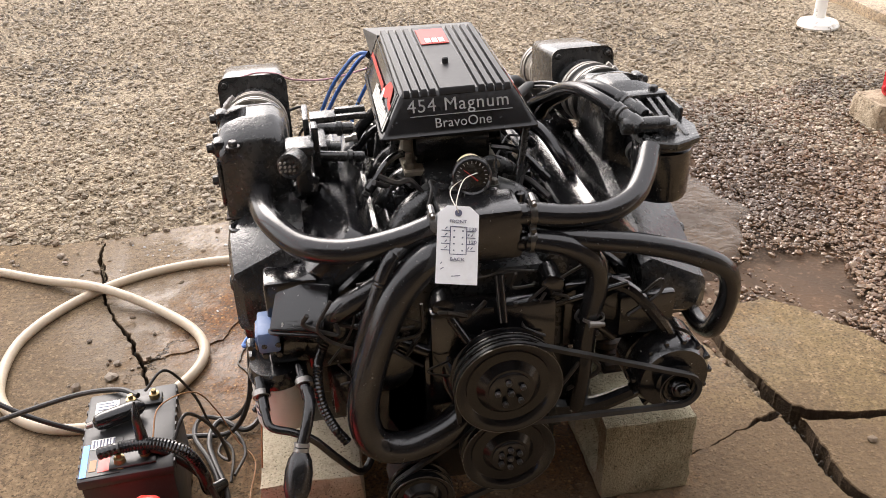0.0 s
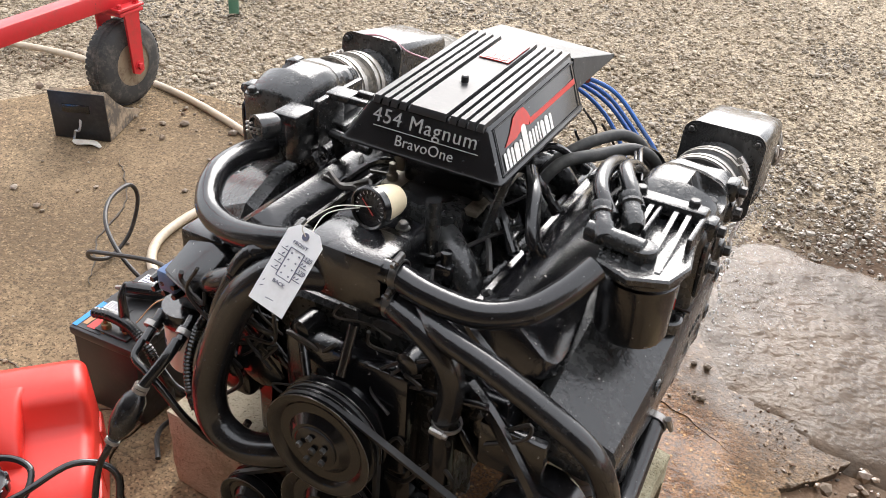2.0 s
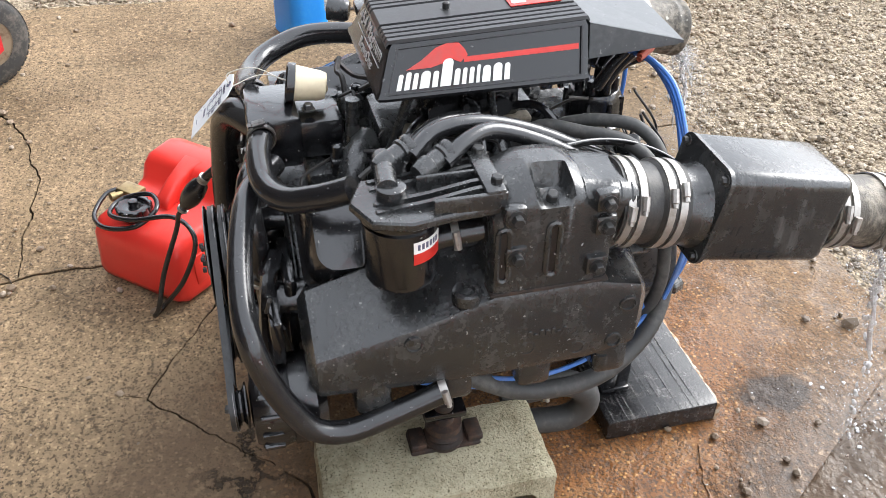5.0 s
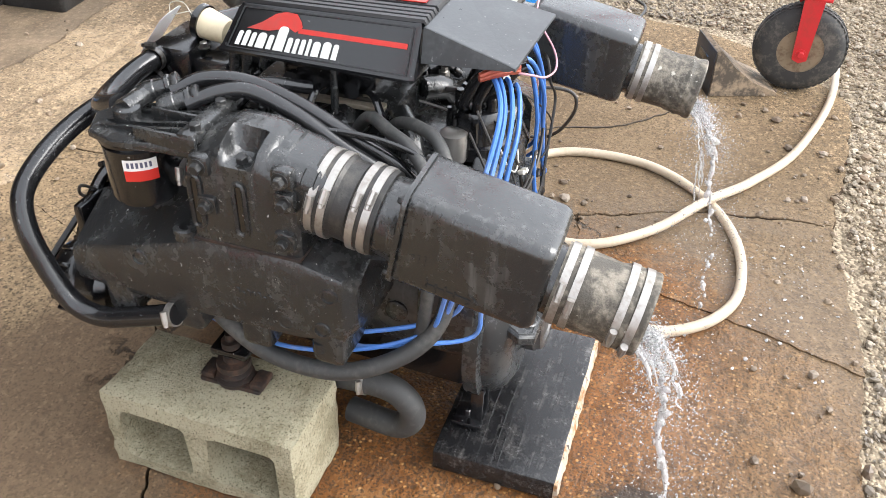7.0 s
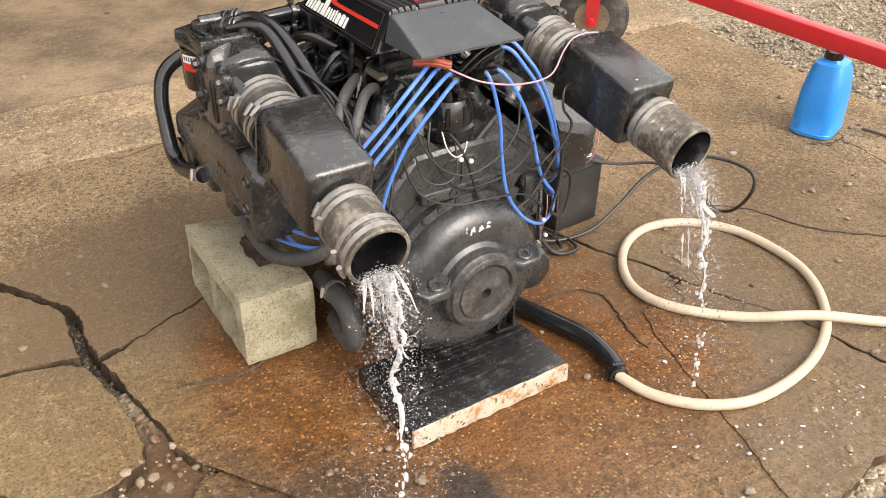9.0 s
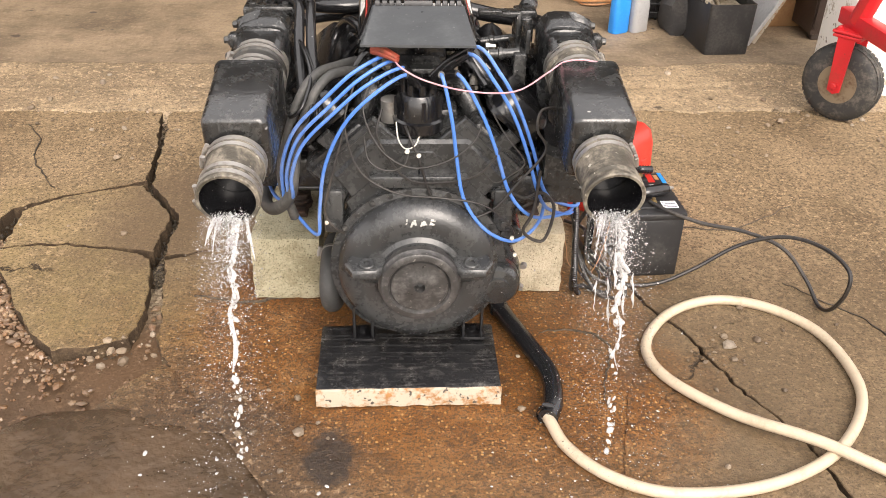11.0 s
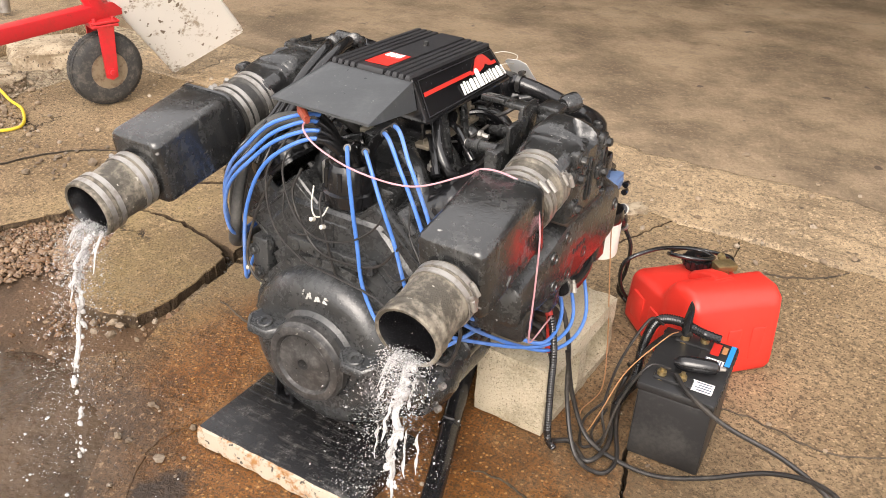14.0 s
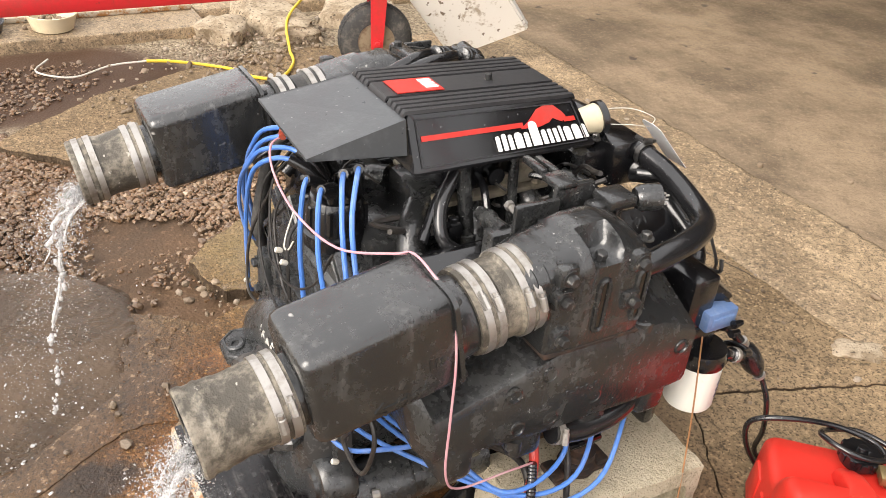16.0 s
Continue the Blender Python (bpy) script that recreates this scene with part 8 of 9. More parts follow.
# loose cables on the ground round the battery
CABLES = (
    ("battery_cable", [(-0.655, -0.04, 0.226), (-0.70, 0.0, 0.217), (-0.79, 0.03, 0.195), (-0.92, 0.03, 0.165), (-1.03, 0.05, 0.12), (-1.09, 0.10, 0.05), (-1.105, 0.17, 0.012), (-1.10, 0.24, 0.05), (-1.10, 0.285, 0.135), (-1.10, 0.265, 0.19), (-1.07, 0.17, 0.2), (-1.0, 0.09, 0.185), (-0.90, 0.05, 0.135), (-0.78, 0.055, 0.06), (-0.68, 0.065, 0.02), (-0.58, 0.06, 0.014), (-0.50, 0.04, 0.03), (-0.45, 0.03, 0.12), (-0.43, 0.05, 0.25)], 0.0056, M_BLACKWIRE, "stiff dark cable in a wide loop off the battery", "cable"),
    ("starter_cable", [(-0.24, 0.10, 0.27), (-0.36, 0.09, 0.32), (-0.415, 0.10, 0.25), (-0.425, 0.11, 0.12), (-0.43, 0.10, 0.03), (-0.47, 0.06, 0.012), (-0.53, 0.10, 0.014), (-0.55, 0.02, 0.016), (-0.51, -0.12, 0.016), (-0.50, -0.22, 0.03), (-0.53, -0.20, 0.12), (-0.58, -0.205, 0.20), (-0.64, -0.20, 0.235)], 0.0064, M_BLACKWIRE, "heavy black starter cable looped on the ground", "cable"),
    ("starter_cable", [(-0.22, 0.06, 0.30), (-0.36, 0.02, 0.36), (-0.42, 0.03, 0.27), (-0.445, 0.05, 0.12), (-0.50, 0.10, 0.018), (-0.57, 0.12, 0.014), (-0.585, 0.06, 0.014), (-0.545, -0.04, 0.022), (-0.52, -0.14, 0.022), (-0.53, -0.24, 0.02), (-0.48, -0.3, 0.015)], 0.0055, M_BLACKWIRE, "black cable looped on the ground", "cable"),
    ("test_lead", [(-0.57, -0.20, 0.235), (-0.545, -0.16, 0.26), (-0.51, -0.1, 0.16), (-0.50, -0.06, 0.04), (-0.53, 0.0, 0.012), (-0.50, 0.06, 0.012), (-0.47, -0.02, 0.02), (-0.49, -0.1, 0.03)], 0.0035, M_BLACKWIRE, "thin black test lead", "cable"),
    ("test_lead", [(-0.61, -0.19, 0.235), (-0.60, -0.12, 0.255), (-0.55, -0.02, 0.2), (-0.52, 0.03, 0.1), (-0.49, 0.02, 0.02), (-0.45, -0.05, 0.015), (-0.46, -0.16, 0.015), (-0.43, -0.25, 0.08), (-0.40, -0.26, 0.3), (-0.385, -0.24, 0.5)], 0.0015, M_ORANGECORD, "thin orange lead rising to the blue module", "cable"),
    ("test_lead", [(-0.64, -0.04, 0.235), (-0.60, 0.0, 0.25), (-0.56, 0.03, 0.15), (-0.54, 0.05, 0.03), (-0.50, 0.0, 0.012), (-0.50, -0.1, 0.012)], 0.003, M_BLACKWIRE, "thin dark test lead over the battery", "cable"),
    ("red_cable", [(-0.26, 0.09, 0.33), (-0.34, 0.08, 0.39), (-0.39, 0.09, 0.36), (-0.405, 0.10, 0.27)], 0.0085, M_REDWIRE, "short red starter cable", "cable"),
)
for name, pts, r, mat, label, cat in CABLES:
    bm = bmesh.new()
    tube(bm, pts, r, 9, 8)
    tagged(part(name, bm, mat), label, cat, group="cables round the battery")
bm = bmesh.new()
tube(bm, [(-0.40, 0.10, 0.36), (-0.418, 0.105, 0.28), (-0.425, 0.11, 0.16), (-0.435, 0.115, 0.05), (-0.45, 0.11, 0.02)], 0.0072, 10, 8, ribs=0.0014, rib_len=0.006)
part("conduit", bm, M_RUBBER, bpy.data.objects["starter_cable"], "black corrugated conduit")

# ---- fuel tank ----
tank = thing("fuel_tank", pose(-0.604, -0.503, 0.002, 0, 0, 137), "red plastic portable fuel tank with a black cap", "fuel tank")
bm = bmesh.new()
rings = []
for x, z0, z1, w in ((-0.192, 0.03, 0.125, 0.22), (-0.186, 0.012, 0.150, 0.255), (-0.165, 0.002, 0.168, 0.275), (-0.10, 0.0, 0.176, 0.28), (-0.03, 0.0, 0.182, 0.28), (-0.002, 0.0, 0.192, 0.28), (0.010, 0.0, 0.228, 0.28), (0.03, 0.0, 0.246, 0.28), (0.10, 0.0, 0.250, 0.278), (0.128, 0.004, 0.238, 0.27), (0.142, 0.018, 0.21, 0.25)):
    rings.append([V((x * (1.02 - 0.25 * ((z0 + z1) / 2 + v)), u * (1.02 - 0.32 * ((z0 + z1) / 2 + v)), (z0 + z1) / 2 + v)) for u, v in rounded(w, z1 - z0, 0.024, 5)])
loft(bm, rings)
part("tank_body", bm, M_REDPLASTIC, tank, sharp=60)
bm = bmesh.new()
rings = [[V((x, u, z + v)) for u, v in rounded(w, h, 0.012, 4)] for x, z, w, h in ((-0.078, 0.178, 0.038, 0.03), (-0.07, 0.186, 0.042, 0.036), (-0.03, 0.206, 0.042, 0.05), (0.02, 0.226, 0.046, 0.05), (0.05, 0.228, 0.06, 0.05))]
loft(bm, rings)
part("handle", bm, M_REDPLASTIC, tank, sharp=60)
bm = bmesh.new()
for s in (1, -1):
    for k in range(3):
        box(bm, (-0.14 + 0.09 * k, s * 0.136 - 0.006, 0.04), (-0.08 + 0.09 * k, s * 0.136 + 0.004, 0.12), 0.004)
for k in range(3):
    box(bm, (0.132, -0.09 + 0.07 * k, 0.05), (0.143, -0.05 + 0.07 * k, 0.15), 0.004)
pieces("moulded_rib", bm, M_REDPLASTIC, tank)
bm = bmesh.new()
lathe(bm, (-0.128, 0.035, 0.172), (0, 0, 1), [(0, 0.03), (0.012, 0.032), (0.014, 0.04), (0.034, 0.038), (0.036, 0.03), (0.03, 0.012), (0.046, 0.01), (0.047, 0.006)], 22)
tank_cap = part("cap", bm, M_BLACK, tank, "black knurled filler cap")
bm = bmesh.new()
for k in range(11):
    a = 2 * math.pi * k / 11
    m = Matrix.Translation((-0.128 + 0.038 * math.cos(a), 0.035 + 0.038 * math.sin(a), 0.196)) @ pose(0, 0, 0, 0, 0, math.degrees(a))
    box(bm, (-0.004, -0.006, -0.01), (0.004, 0.006, 0.01), 0.002, m)
pieces("grip_rib", bm, M_BLACK, tank_cap)
bm = bmesh.new()
lathe(bm, (-0.08, 0.09, 0.172), (0, 0, 1), [(0, 0.018), (0.02, 0.016), (0.022, 0.011), (0.035, 0.011)], 12)
box(bm, (-0.10, 0.06, 0.19), (-0.06, 0.12, 0.21), 0.003)
lathe(bm, (-0.10, 0.10, 0.2), (-1, 0.3, 0.1), [(0, 0.008), (0.015, 0.008), (0.016, 0.011), (0.03, 0.011)], 10)
part("fuel_tap", bm, M_BRASS, tank, "dull brass fuel tap")

fuel_line = thing("fuel_line", label="black fuel hose with a rubber primer bulb", category="hose")
bm = bmesh.new()
BULB, HANG = V((-0.337, -0.462, 0.345)), V((-0.02, -0.05, -0.075)).normalized()
tube(bm, [(-0.308, -0.362, 0.442), (-0.306, -0.385, 0.432), (-0.313, -0.41, 0.412), BULB - HANG * 0.048], 0.0095, 12)
# thin hose from the other fitting, slack over the block
tube(bm, [(-0.380, -0.372, 0.418), (-0.372, -0.40, 0.405), (-0.34, -0.408, 0.395), (-0.307, -0.411, 0.375), (-0.27, -0.40, 0.315), (-0.236, -0.37, 0.25), (-0.215, -0.35, 0.255), (-0.20, -0.33, 0.29)], 0.0068, 10)
tube(bm, [BULB + HANG * 0.05, BULB + HANG * 0.075, (-0.37, -0.515, 0.235), (-0.355, -0.56, 0.13), (-0.335, -0.585, 0.05), (-0.35, -0.60, 0.015), (-0.385, -0.58, 0.012), (-0.36, -0.52, 0.10), (-0.37, -0.48, 0.20), (-0.42, -0.52, 0.235), (-0.46, -0.615, 0.215), (-0.52, -0.67, 0.20), (-0.57, -0.645, 0.205), (-0.545, -0.575, 0.225), (-0.48, -0.56, 0.225), (-0.455, -0.61, 0.20), (-0.48, -0.68, 0.19), (-0.545, -0.71, 0.185), (-0.605, -0.685, 0.20), (-0.622, -0.653, 0.203)], 0.0058, 10, 7)
part("hose", bm, M_RUBBER, fuel_line)
bm = bmesh.new()
lathe(bm, BULB, HANG, [(-0.05, 0.009), (-0.042, 0.012), (-0.03, 0.019), (-0.01, 0.0225), (0.015, 0.022), (0.032, 0.017), (0.045, 0.011), (0.052, 0.009)], 20)
part("primer_bulb", bm, M_RUBBER, fuel_line)
bm = bmesh.new()
for d in (-0.048, -0.056, 0.05):
    lathe(bm, BULB + HANG * d, HANG, [(0, 0.0125), (0.006, 0.0125)], 14)
pieces("clip", bm, M_STEEL, fuel_line, "bright hose clips")

# ---- hoses on the ground ----
supply = thing("garden_hose", label="cream garden hose in a wide loop on the concrete", category="hose")
bm = bmesh.new()
LOOP = [(-0.29, 0.60, 0.02), (-0.32, 0.69, 0.014), (-0.40, 0.78, 0.014), (-0.53, 0.83, 0.014), (-0.74, 0.81, 0.014), (-0.93, 0.71, 0.014), (-1.06, 0.53, 0.014), (-1.06, 0.31, 0.014), (-0.96, 0.18, 0.014), (-0.82, 0.14, 0.014), (-0.68, 0.20, 0.014), (-0.585, 0.33, 0.014), (-0.60, 0.46, 0.016), (-0.72, 0.60, 0.022),
        (-0.88, 0.715, 0.038), (-1.06, 0.83, 0.018), (-1.31, 0.96, 0.014), (-1.73, 1.07, 0.014), (-2.17, 1.10, 0.012), (-2.46, 1.08, 0.01), (-3.0, 0.95, 0.01), (-3.8, 0.9, 0.01)]
tube(bm, LOOP, 0.0135, 12, 7)
part("cream_hose", bm, M_CREAM, supply)
bm = bmesh.new()
tube(bm, [(-0.16, -0.02, 0.10), (-0.19, 0.10, 0.05), (-0.225, 0.20, 0.03), (-0.285, 0.36, 0.026), (-0.315, 0.46, 0.026), (-0.31, 0.55, 0.024), (-0.29, 0.605, 0.022)], 0.0235, 16, 7)
part("black_hose", bm, M_RUBBER, supply, "black rubber suction hose")
bm = bmesh.new()
hose_clamp(bm, (-0.29, 0.595, 0.022), (0.3, 1, 0), 0.0238, 0.01)
hose_clamp(bm, (-0.22, 0.19, 0.031), (-0.2, 1, -0.2), 0.024, 0.01)
pieces("clip", bm, M_RUBBER, supply)

# ---- water running from the outlets ----
rng = np.random.default_rng(17)


def jet(s, spread, seed):
    """A foaming stream falling from an outlet's lip, with spray round it."""
    lip = along(s, 0.622) + V((0, 0.0, -0.046))
    ob = thing("water_jet", label="white foaming water falling from the exhaust outlet", category="water", group="water jets")
    r = random.Random(seed)
    bm = bmesh.new()
    for strand in range(2):
        off = V((r.uniform(-0.02, 0.02), r.uniform(-0.005, 0.01), r.uniform(0, 0.01)))
        v0 = V((r.uniform(-0.03, 0.03) + s * 0.06, 0.34 + 0.12 * strand, 0.0))
        top = (0.325, 0.16, 0.10)[strand]
        pts, rad = [], []
        n = 22
        for k in range(n):
            t = top * k / (n - 1)
            wob = V((r.gauss(0, 0.0022), r.gauss(0, 0.0022), 0)) * (1 + 1.5 * k / n)
            q = lip + off + v0 * t + V((0, 0, -4.9 * t * t)) + wob
            q.z = max(q.z, 0.01)
            pts.append(q)
            rad.append(max(0.0008, (r.uniform(0.002, 0.004) if r.random() < 0.5 else r.uniform(0.004, 0.0075)) * (1.15 - 0.6 * k / n)))
        rad[0], rad[-1] = 0.006, 0.0008
        stop = 17 if strand == 0 else n
        rad[stop - 1] = 0.0007
        tube(bm, pts[:stop], rad[:stop], 7, 2)
        if strand == 0:
            main = pts
    # a thin torn sheet just below the lip
    for k in range(4):
        x = r.uniform(-0.03, 0.03)
        q = lip + V((x, 0.0, 0.012 - 0.25 * abs(x)))
        l = r.uniform(0.02, 0.06)
        tube(bm, [q, q + V((x * 0.3, l * 0.5, -l * 0.4)), q + V((x * 0.6, l * 0.85, -l * 1.1))], [0.0035, r.uniform(0.0015, 0.003), 0.0006], 6, 3)
    # ragged strands thrown out to the sides, torn into short pieces
    for k in range(11 if s < 0 else 4):
        v0 = V((r.gauss(0.02 * s, 0.09), r.uniform(0.2, 0.55), r.uniform(-0.05, 0.08)))
        side = r.uniform(-0.03, 0.03)
        t0 = r.uniform(0.0, 0.17)
        t1 = t0 + r.uniform(0.025, 0.06)
        pts = [lip + V((side, 0, 0)) + v0 * t + V((r.gauss(0, 0.0012), r.gauss(0, 0.0012), -4.9 * t * t)) for t in (t0 + (t1 - t0) * j / 7 for j in range(8))]
        for q in pts:
            q.z = max(q.z, 0.012 if abs(q.x - 0.025) > 0.22 or q.y > 0.53 else 0.056)
        tube(bm, pts, [0.0006] + [r.choice((0.0009, 0.0014, 0.0022, 0.0034)) for j in range(6)] + [0.0005], 6, 2)
    part("stream", bm, M_FOAM, ob)["kind"] = "stuff"
    n = 6500
    t = rng.beta(1.6, 1.3, n) * 0.34
    v = np.stack([rng.normal(s * 0.05, 0.17 * spread, n), rng.normal(0.38, 0.22, n), rng.normal(0.05, 0.12, n)], 1)
    p = np.array(lip)[None] + v * t[:, None] + np.stack([rng.normal(0, 0.018, n), rng.normal(0, 0.012, n), 0.01 - 4.9 * t * t], 1)
    keep = p[:, 2] > 0.012
    near = 4500
    t = np.concatenate([t, rng.beta(1.2, 1.8, near) * 0.16])
    vn = np.stack([rng.normal(s * 0.03, 0.10, near), rng.normal(0.42, 0.16, near), rng.normal(0.0, 0.1, near)], 1)
    p = np.concatenate([p, np.array(lip)[None] + vn * t[n:, None] + np.stack([rng.normal(0, 0.022, near), rng.normal(0, 0.008, near), 0.012 - 4.9 * t[n:] * t[n:]], 1)])
    n += near
    keep = p[:, 2] > 0.012
    rad = rng.gamma(1.2, 0.0005 / 1.2, n).clip(0.00025, 0.002)
    keep &= ~((p[:, 2] < 0.08) & (p[:, 0] < -0.2) & (p[:, 0] > -0.37) & (p[:, 1] < 0.64))
    d = scatter("spray", p[keep], rad[keep], M_DROPS, rng, 1.0, True, ob)
    d["kind"] = "stuff"
    m = np.array(main)
    f = np.sort(rng.uniform(5, len(m) - 1.01, 90))
    k = f.astype(int)
    p = m[k] + (m[k + 1] - m[k]) * (f - k)[:, None] + rng.normal(0, 0.004, (90, 3)) * np.array([1, 1, 0.6])
    p[:, 2] = np.maximum(p[:, 2], 0.008)
    d = scatter("falling_blob", p, rng.gamma(2.2, 0.0014, 90).clip(0.0008, 0.0062), M_FOAM, rng, 1.7, True, ob)
    d["kind"] = "stuff"
    land = lip + V((s * 0.02, 0.14, 0))
    n = 300
    q = np.stack([rng.normal(land.x, 0.13, n), rng.normal(land.y + 0.05, 0.16, n), np.full(n, 0.006)], 1)
    # a patch of froth where the splashes gather
    far = (0.37, 0.9) if s > 0 else (-0.7, 0.95)
    q = np.concatenate([q, np.stack([rng.normal(far[0], 0.07, 70), rng.normal(far[1], 0.05, 70), np.full(70, 0.006)], 1)])
    q[(q[:, 0] > 0.25) & (q[:, 1] > 0.5), 2] = -0.012
    q = q[~((np.abs(q[:, 0] - 0.025) < 0.23) & (q[:, 1] < 0.55))]
    d = scatter("foam", q, rng.gamma(1.2, 0.0013, len(q)).clip(0.0005, 0.006), M_FOAM, rng, 0.25, True, ob)
    d["kind"] = "stuff"


jet(1, 1.0, 3)
jet(-1, 1.3, 8)

# ---- gantry ----
gantry = thing("gantry_crane", label="red steel gantry crane standing on casters over the apron", category="gantry crane")
BASES = ((-1.81, 0.93, -1.13, -1.71, True), (2.06, 1.42, -0.80, 2.06, False))


def beam(bm, a, b, w, h, bevel=0.005):
    a, b = V(a), V(b)
    d = (b - a).normalized()
    side = d.cross(V((0, 0, 1)))
    side = (side if side.length > 0.1 else V((1, 0, 0))).normalized()
    up = side.cross(d)
    rings = [[p + side * u + up * v for u, v in rounded(w, h, bevel, 2)] for p in (a, b)]
    loft(bm, rings)


def caster(at, axle, lean=0.0):
    """A spoked pneumatic tyre between the blades of a fork."""
    c = V((at[0], at[1], 0.142))
    ax = V((axle[0], axle[1], 0)).normalized()
    bm = bmesh.new()
    prof = []
    for k in range(13):
        a = math.pi * k / 12
        prof.append((-0.042 * math.cos(a), 0.088 + 0.053 * math.sin(a) ** 0.75 if 0 < k < 12 else 0.07))
    lathe(bm, c, ax, prof, 40, cap=False)
    wheel = part("tyre", bm, M_TYRE, gantry, "dusty black pneumatic tyre")
    bm = bmesh.new()
    side = ax.cross(V((0, 0, 1)))
    for k in range(44):
        a = 2 * math.pi * k / 44
        d = side * math.cos(a) + V((0, 0, 1)) * math.sin(a)
        t = ax.cross(d)
        for o in (-0.02, -0.0067, 0.0067, 0.02):
            q = c + d * (0.0868 + 0.053 * (1 - (o / 0.042) ** 2) ** 0.375) + ax * o
            ring = [q + ax * u + t * v for u, v in ((-0.005, -0.007), (0.005, -0.007), (0.005, 0.007), (-0.005, 0.007))]
            loft(bm, [ring, [p + d * 0.0022 for p in ring]])
    tread = part("tread", bm, M_TYRE, wheel)
    tread["kind"] = "stuff"
    bm = bmesh.new()
    lathe(bm, c, ax, [(-0.039, 0.077), (-0.036, 0.073), (-0.022, 0.066), (-0.012, 0.045), (-0.03, 0.026), (-0.036, 0.012), (0.036, 0.012), (0.03, 0.026), (0.012, 0.045), (0.022, 0.066), (0.036, 0.073), (0.039, 0.077)], 30)
    rim = part("rim", bm, M_RIM, wheel, "tan steel rim with rust")
    bm = bmesh.new()
    for s in (-1, 1):
        q = c + ax * s * 0.056
        ring = []
        out = [(-0.022, -0.02), (0.0, -0.03), (0.022, -0.02), (0.03, 0.17), (-0.03, 0.17)]
        loft(bm, [[q + side * u + V((0, 0, 1)) * v for u, v in out], [q + ax * s * 0.008 + side * u + V((0, 0, 1)) * v for u, v in out]])
        hexbolt(bm, q + ax * s * 0.008, ax * s, 0.011, 0.01)
    m = Matrix.Translation(c + V((0, 0, 0.175))) @ pose(0, 0, 0, 0, 0, math.degrees(math.atan2(ax.y, ax.x)))
    box(bm, (-0.066, -0.05, -0.006), (0.066, 0.05, 0.006), 0.003, m)
    box(bm, (-0.066, -0.055, 0.008), (0.066, 0.055, 0.018), 0.003, m)
    for u in (-0.05, 0.05):
        for v in (-0.036, 0.036):
            hexbolt(bm, m @ V((u, v, 0.018)), (0, 0, 1), 0.008)
    fork = part("fork", bm, M_REDSTEEL, gantry, "red caster fork")
    grow = Matrix.Translation((c.x, c.y, 0)) @ Matrix.Scale(1.1, 4) @ Matrix.Translation((-c.x, -c.y, 0))
    for ob in (wheel, tread, rim, fork):
        ob.data.transform(grow)


for x0, y0, y1, x1, both in BASES:
    bm = bmesh.new()
    beam(bm, (x0, y0 + 0.1, 0.395), (x1, y1 - 0.1, 0.395), 0.06, 0.06)
    part("base_beam", bm, M_REDSTEEL, gantry)
    mid = V(((x0 + x1) / 2, (y0 + y1) / 2, 2.6))
    for x, y in ((x0, y0), (x1, y1)):
        bm = bmesh.new()
        foot = V((x, y, 0.40))
        beam(bm, foot, foot.lerp(mid, 0.98), 0.07, 0.07, 0.03)
        part("leg", bm, M_REDSTEEL, gantry)
caster((-1.81, 0.93), (1, 0.05))
caster((-1.71, -1.13), (0.75, 0.66))
caster((2.06, -0.80), (0.92, -0.30))
bm = bmesh.new()
for s in (-1, 1):
    out = [(-0.022, 0.085), (0.0, 0.075), (0.022, 0.085), (0.03, 0.33), (-0.03, 0.33)]
    loft(bm, [[V((2.06 + s * 0.056, 1.42 + u, v)) for u, v in out], [V((2.06 + s * 0.064, 1.42 + u, v)) for u, v in out]])
    hexbolt(bm, (2.06 + s * 0.064, 1.42, 0.105), (s, 0, 0), 0.012, 0.01)
box(bm, (2.0, 1.36, 0.325), (2.12, 1.48, 0.34), 0.003)
part("fork", bm, M_REDSTEEL, gantry, "red fork without its wheel")
bm = bmesh.new()
rings = [[V((2.03 + u * k, 1.40 + v * k, z)) for u, v in rounded(0.25, 0.19, 0.012, 2)] for z, k in ((-0.02, 1.0), (0.055, 0.97), (0.076, 0.9))]
loft(bm, rings)
tagged(part("wooden_block", bm, M_ROCK), "pale worn block under the wheelless gantry fork", "block")

# ---- wheel chock, jug and other loose things on the apron ----
chock = thing("wheel_chock", pose(-1.715, 0.64, 0.003, 0, 0, 22), "dusty tan and black wedge chock against a gantry wheel", "wheel chock")
bm = bmesh.new()
prof = [(-0.01, 0.0), (-0.012, 0.165), (0.002, 0.17), (0.06, 0.11), (0.14, 0.05), (0.23, 0.012), (0.235, 0.0)]
prism(bm, [(y, z) for y, z in prof], lambda u, v, w: V((w - 0.095, u, v)), 0.19, 0.003)
part("wedge", bm, M_CHOCK, chock)
bm = bmesh.new()
box(bm, (-0.096, -0.017, 0.001), (0.096, -0.0125, 0.166), 0.002)
part("face_plate", bm, M_BATTERY, chock, "worn black face plate")
bm = bmesh.new()
box(bm, (-0.055, -0.02, 0.095), (0.04, -0.012, 0.125), 0.004)
part("moulded_recess", bm, M_RUBBER, chock)
bm = bmesh.new()
tube(bm, [(0.0, -0.014, 0.07), (0.005, -0.03, 0.055), (0.0, -0.035, 0.04), (-0.015, -0.03, 0.035), (-0.02, -0.03, 0.02), (-0.022, -0.035, 0.004)], 0.004, 7)
part("hook", bm, M_STEEL, chock, "bent wire hook")
bm = bmesh.new()
tube(bm, [(-0.02, -0.04, 0.006), (0.01, -0.055, 0.008), (0.05, -0.05, 0.009), (0.085, -0.07, 0.006)], [0.008, 0.018, 0.014, 0.006], 9, 5, flat=0.45)
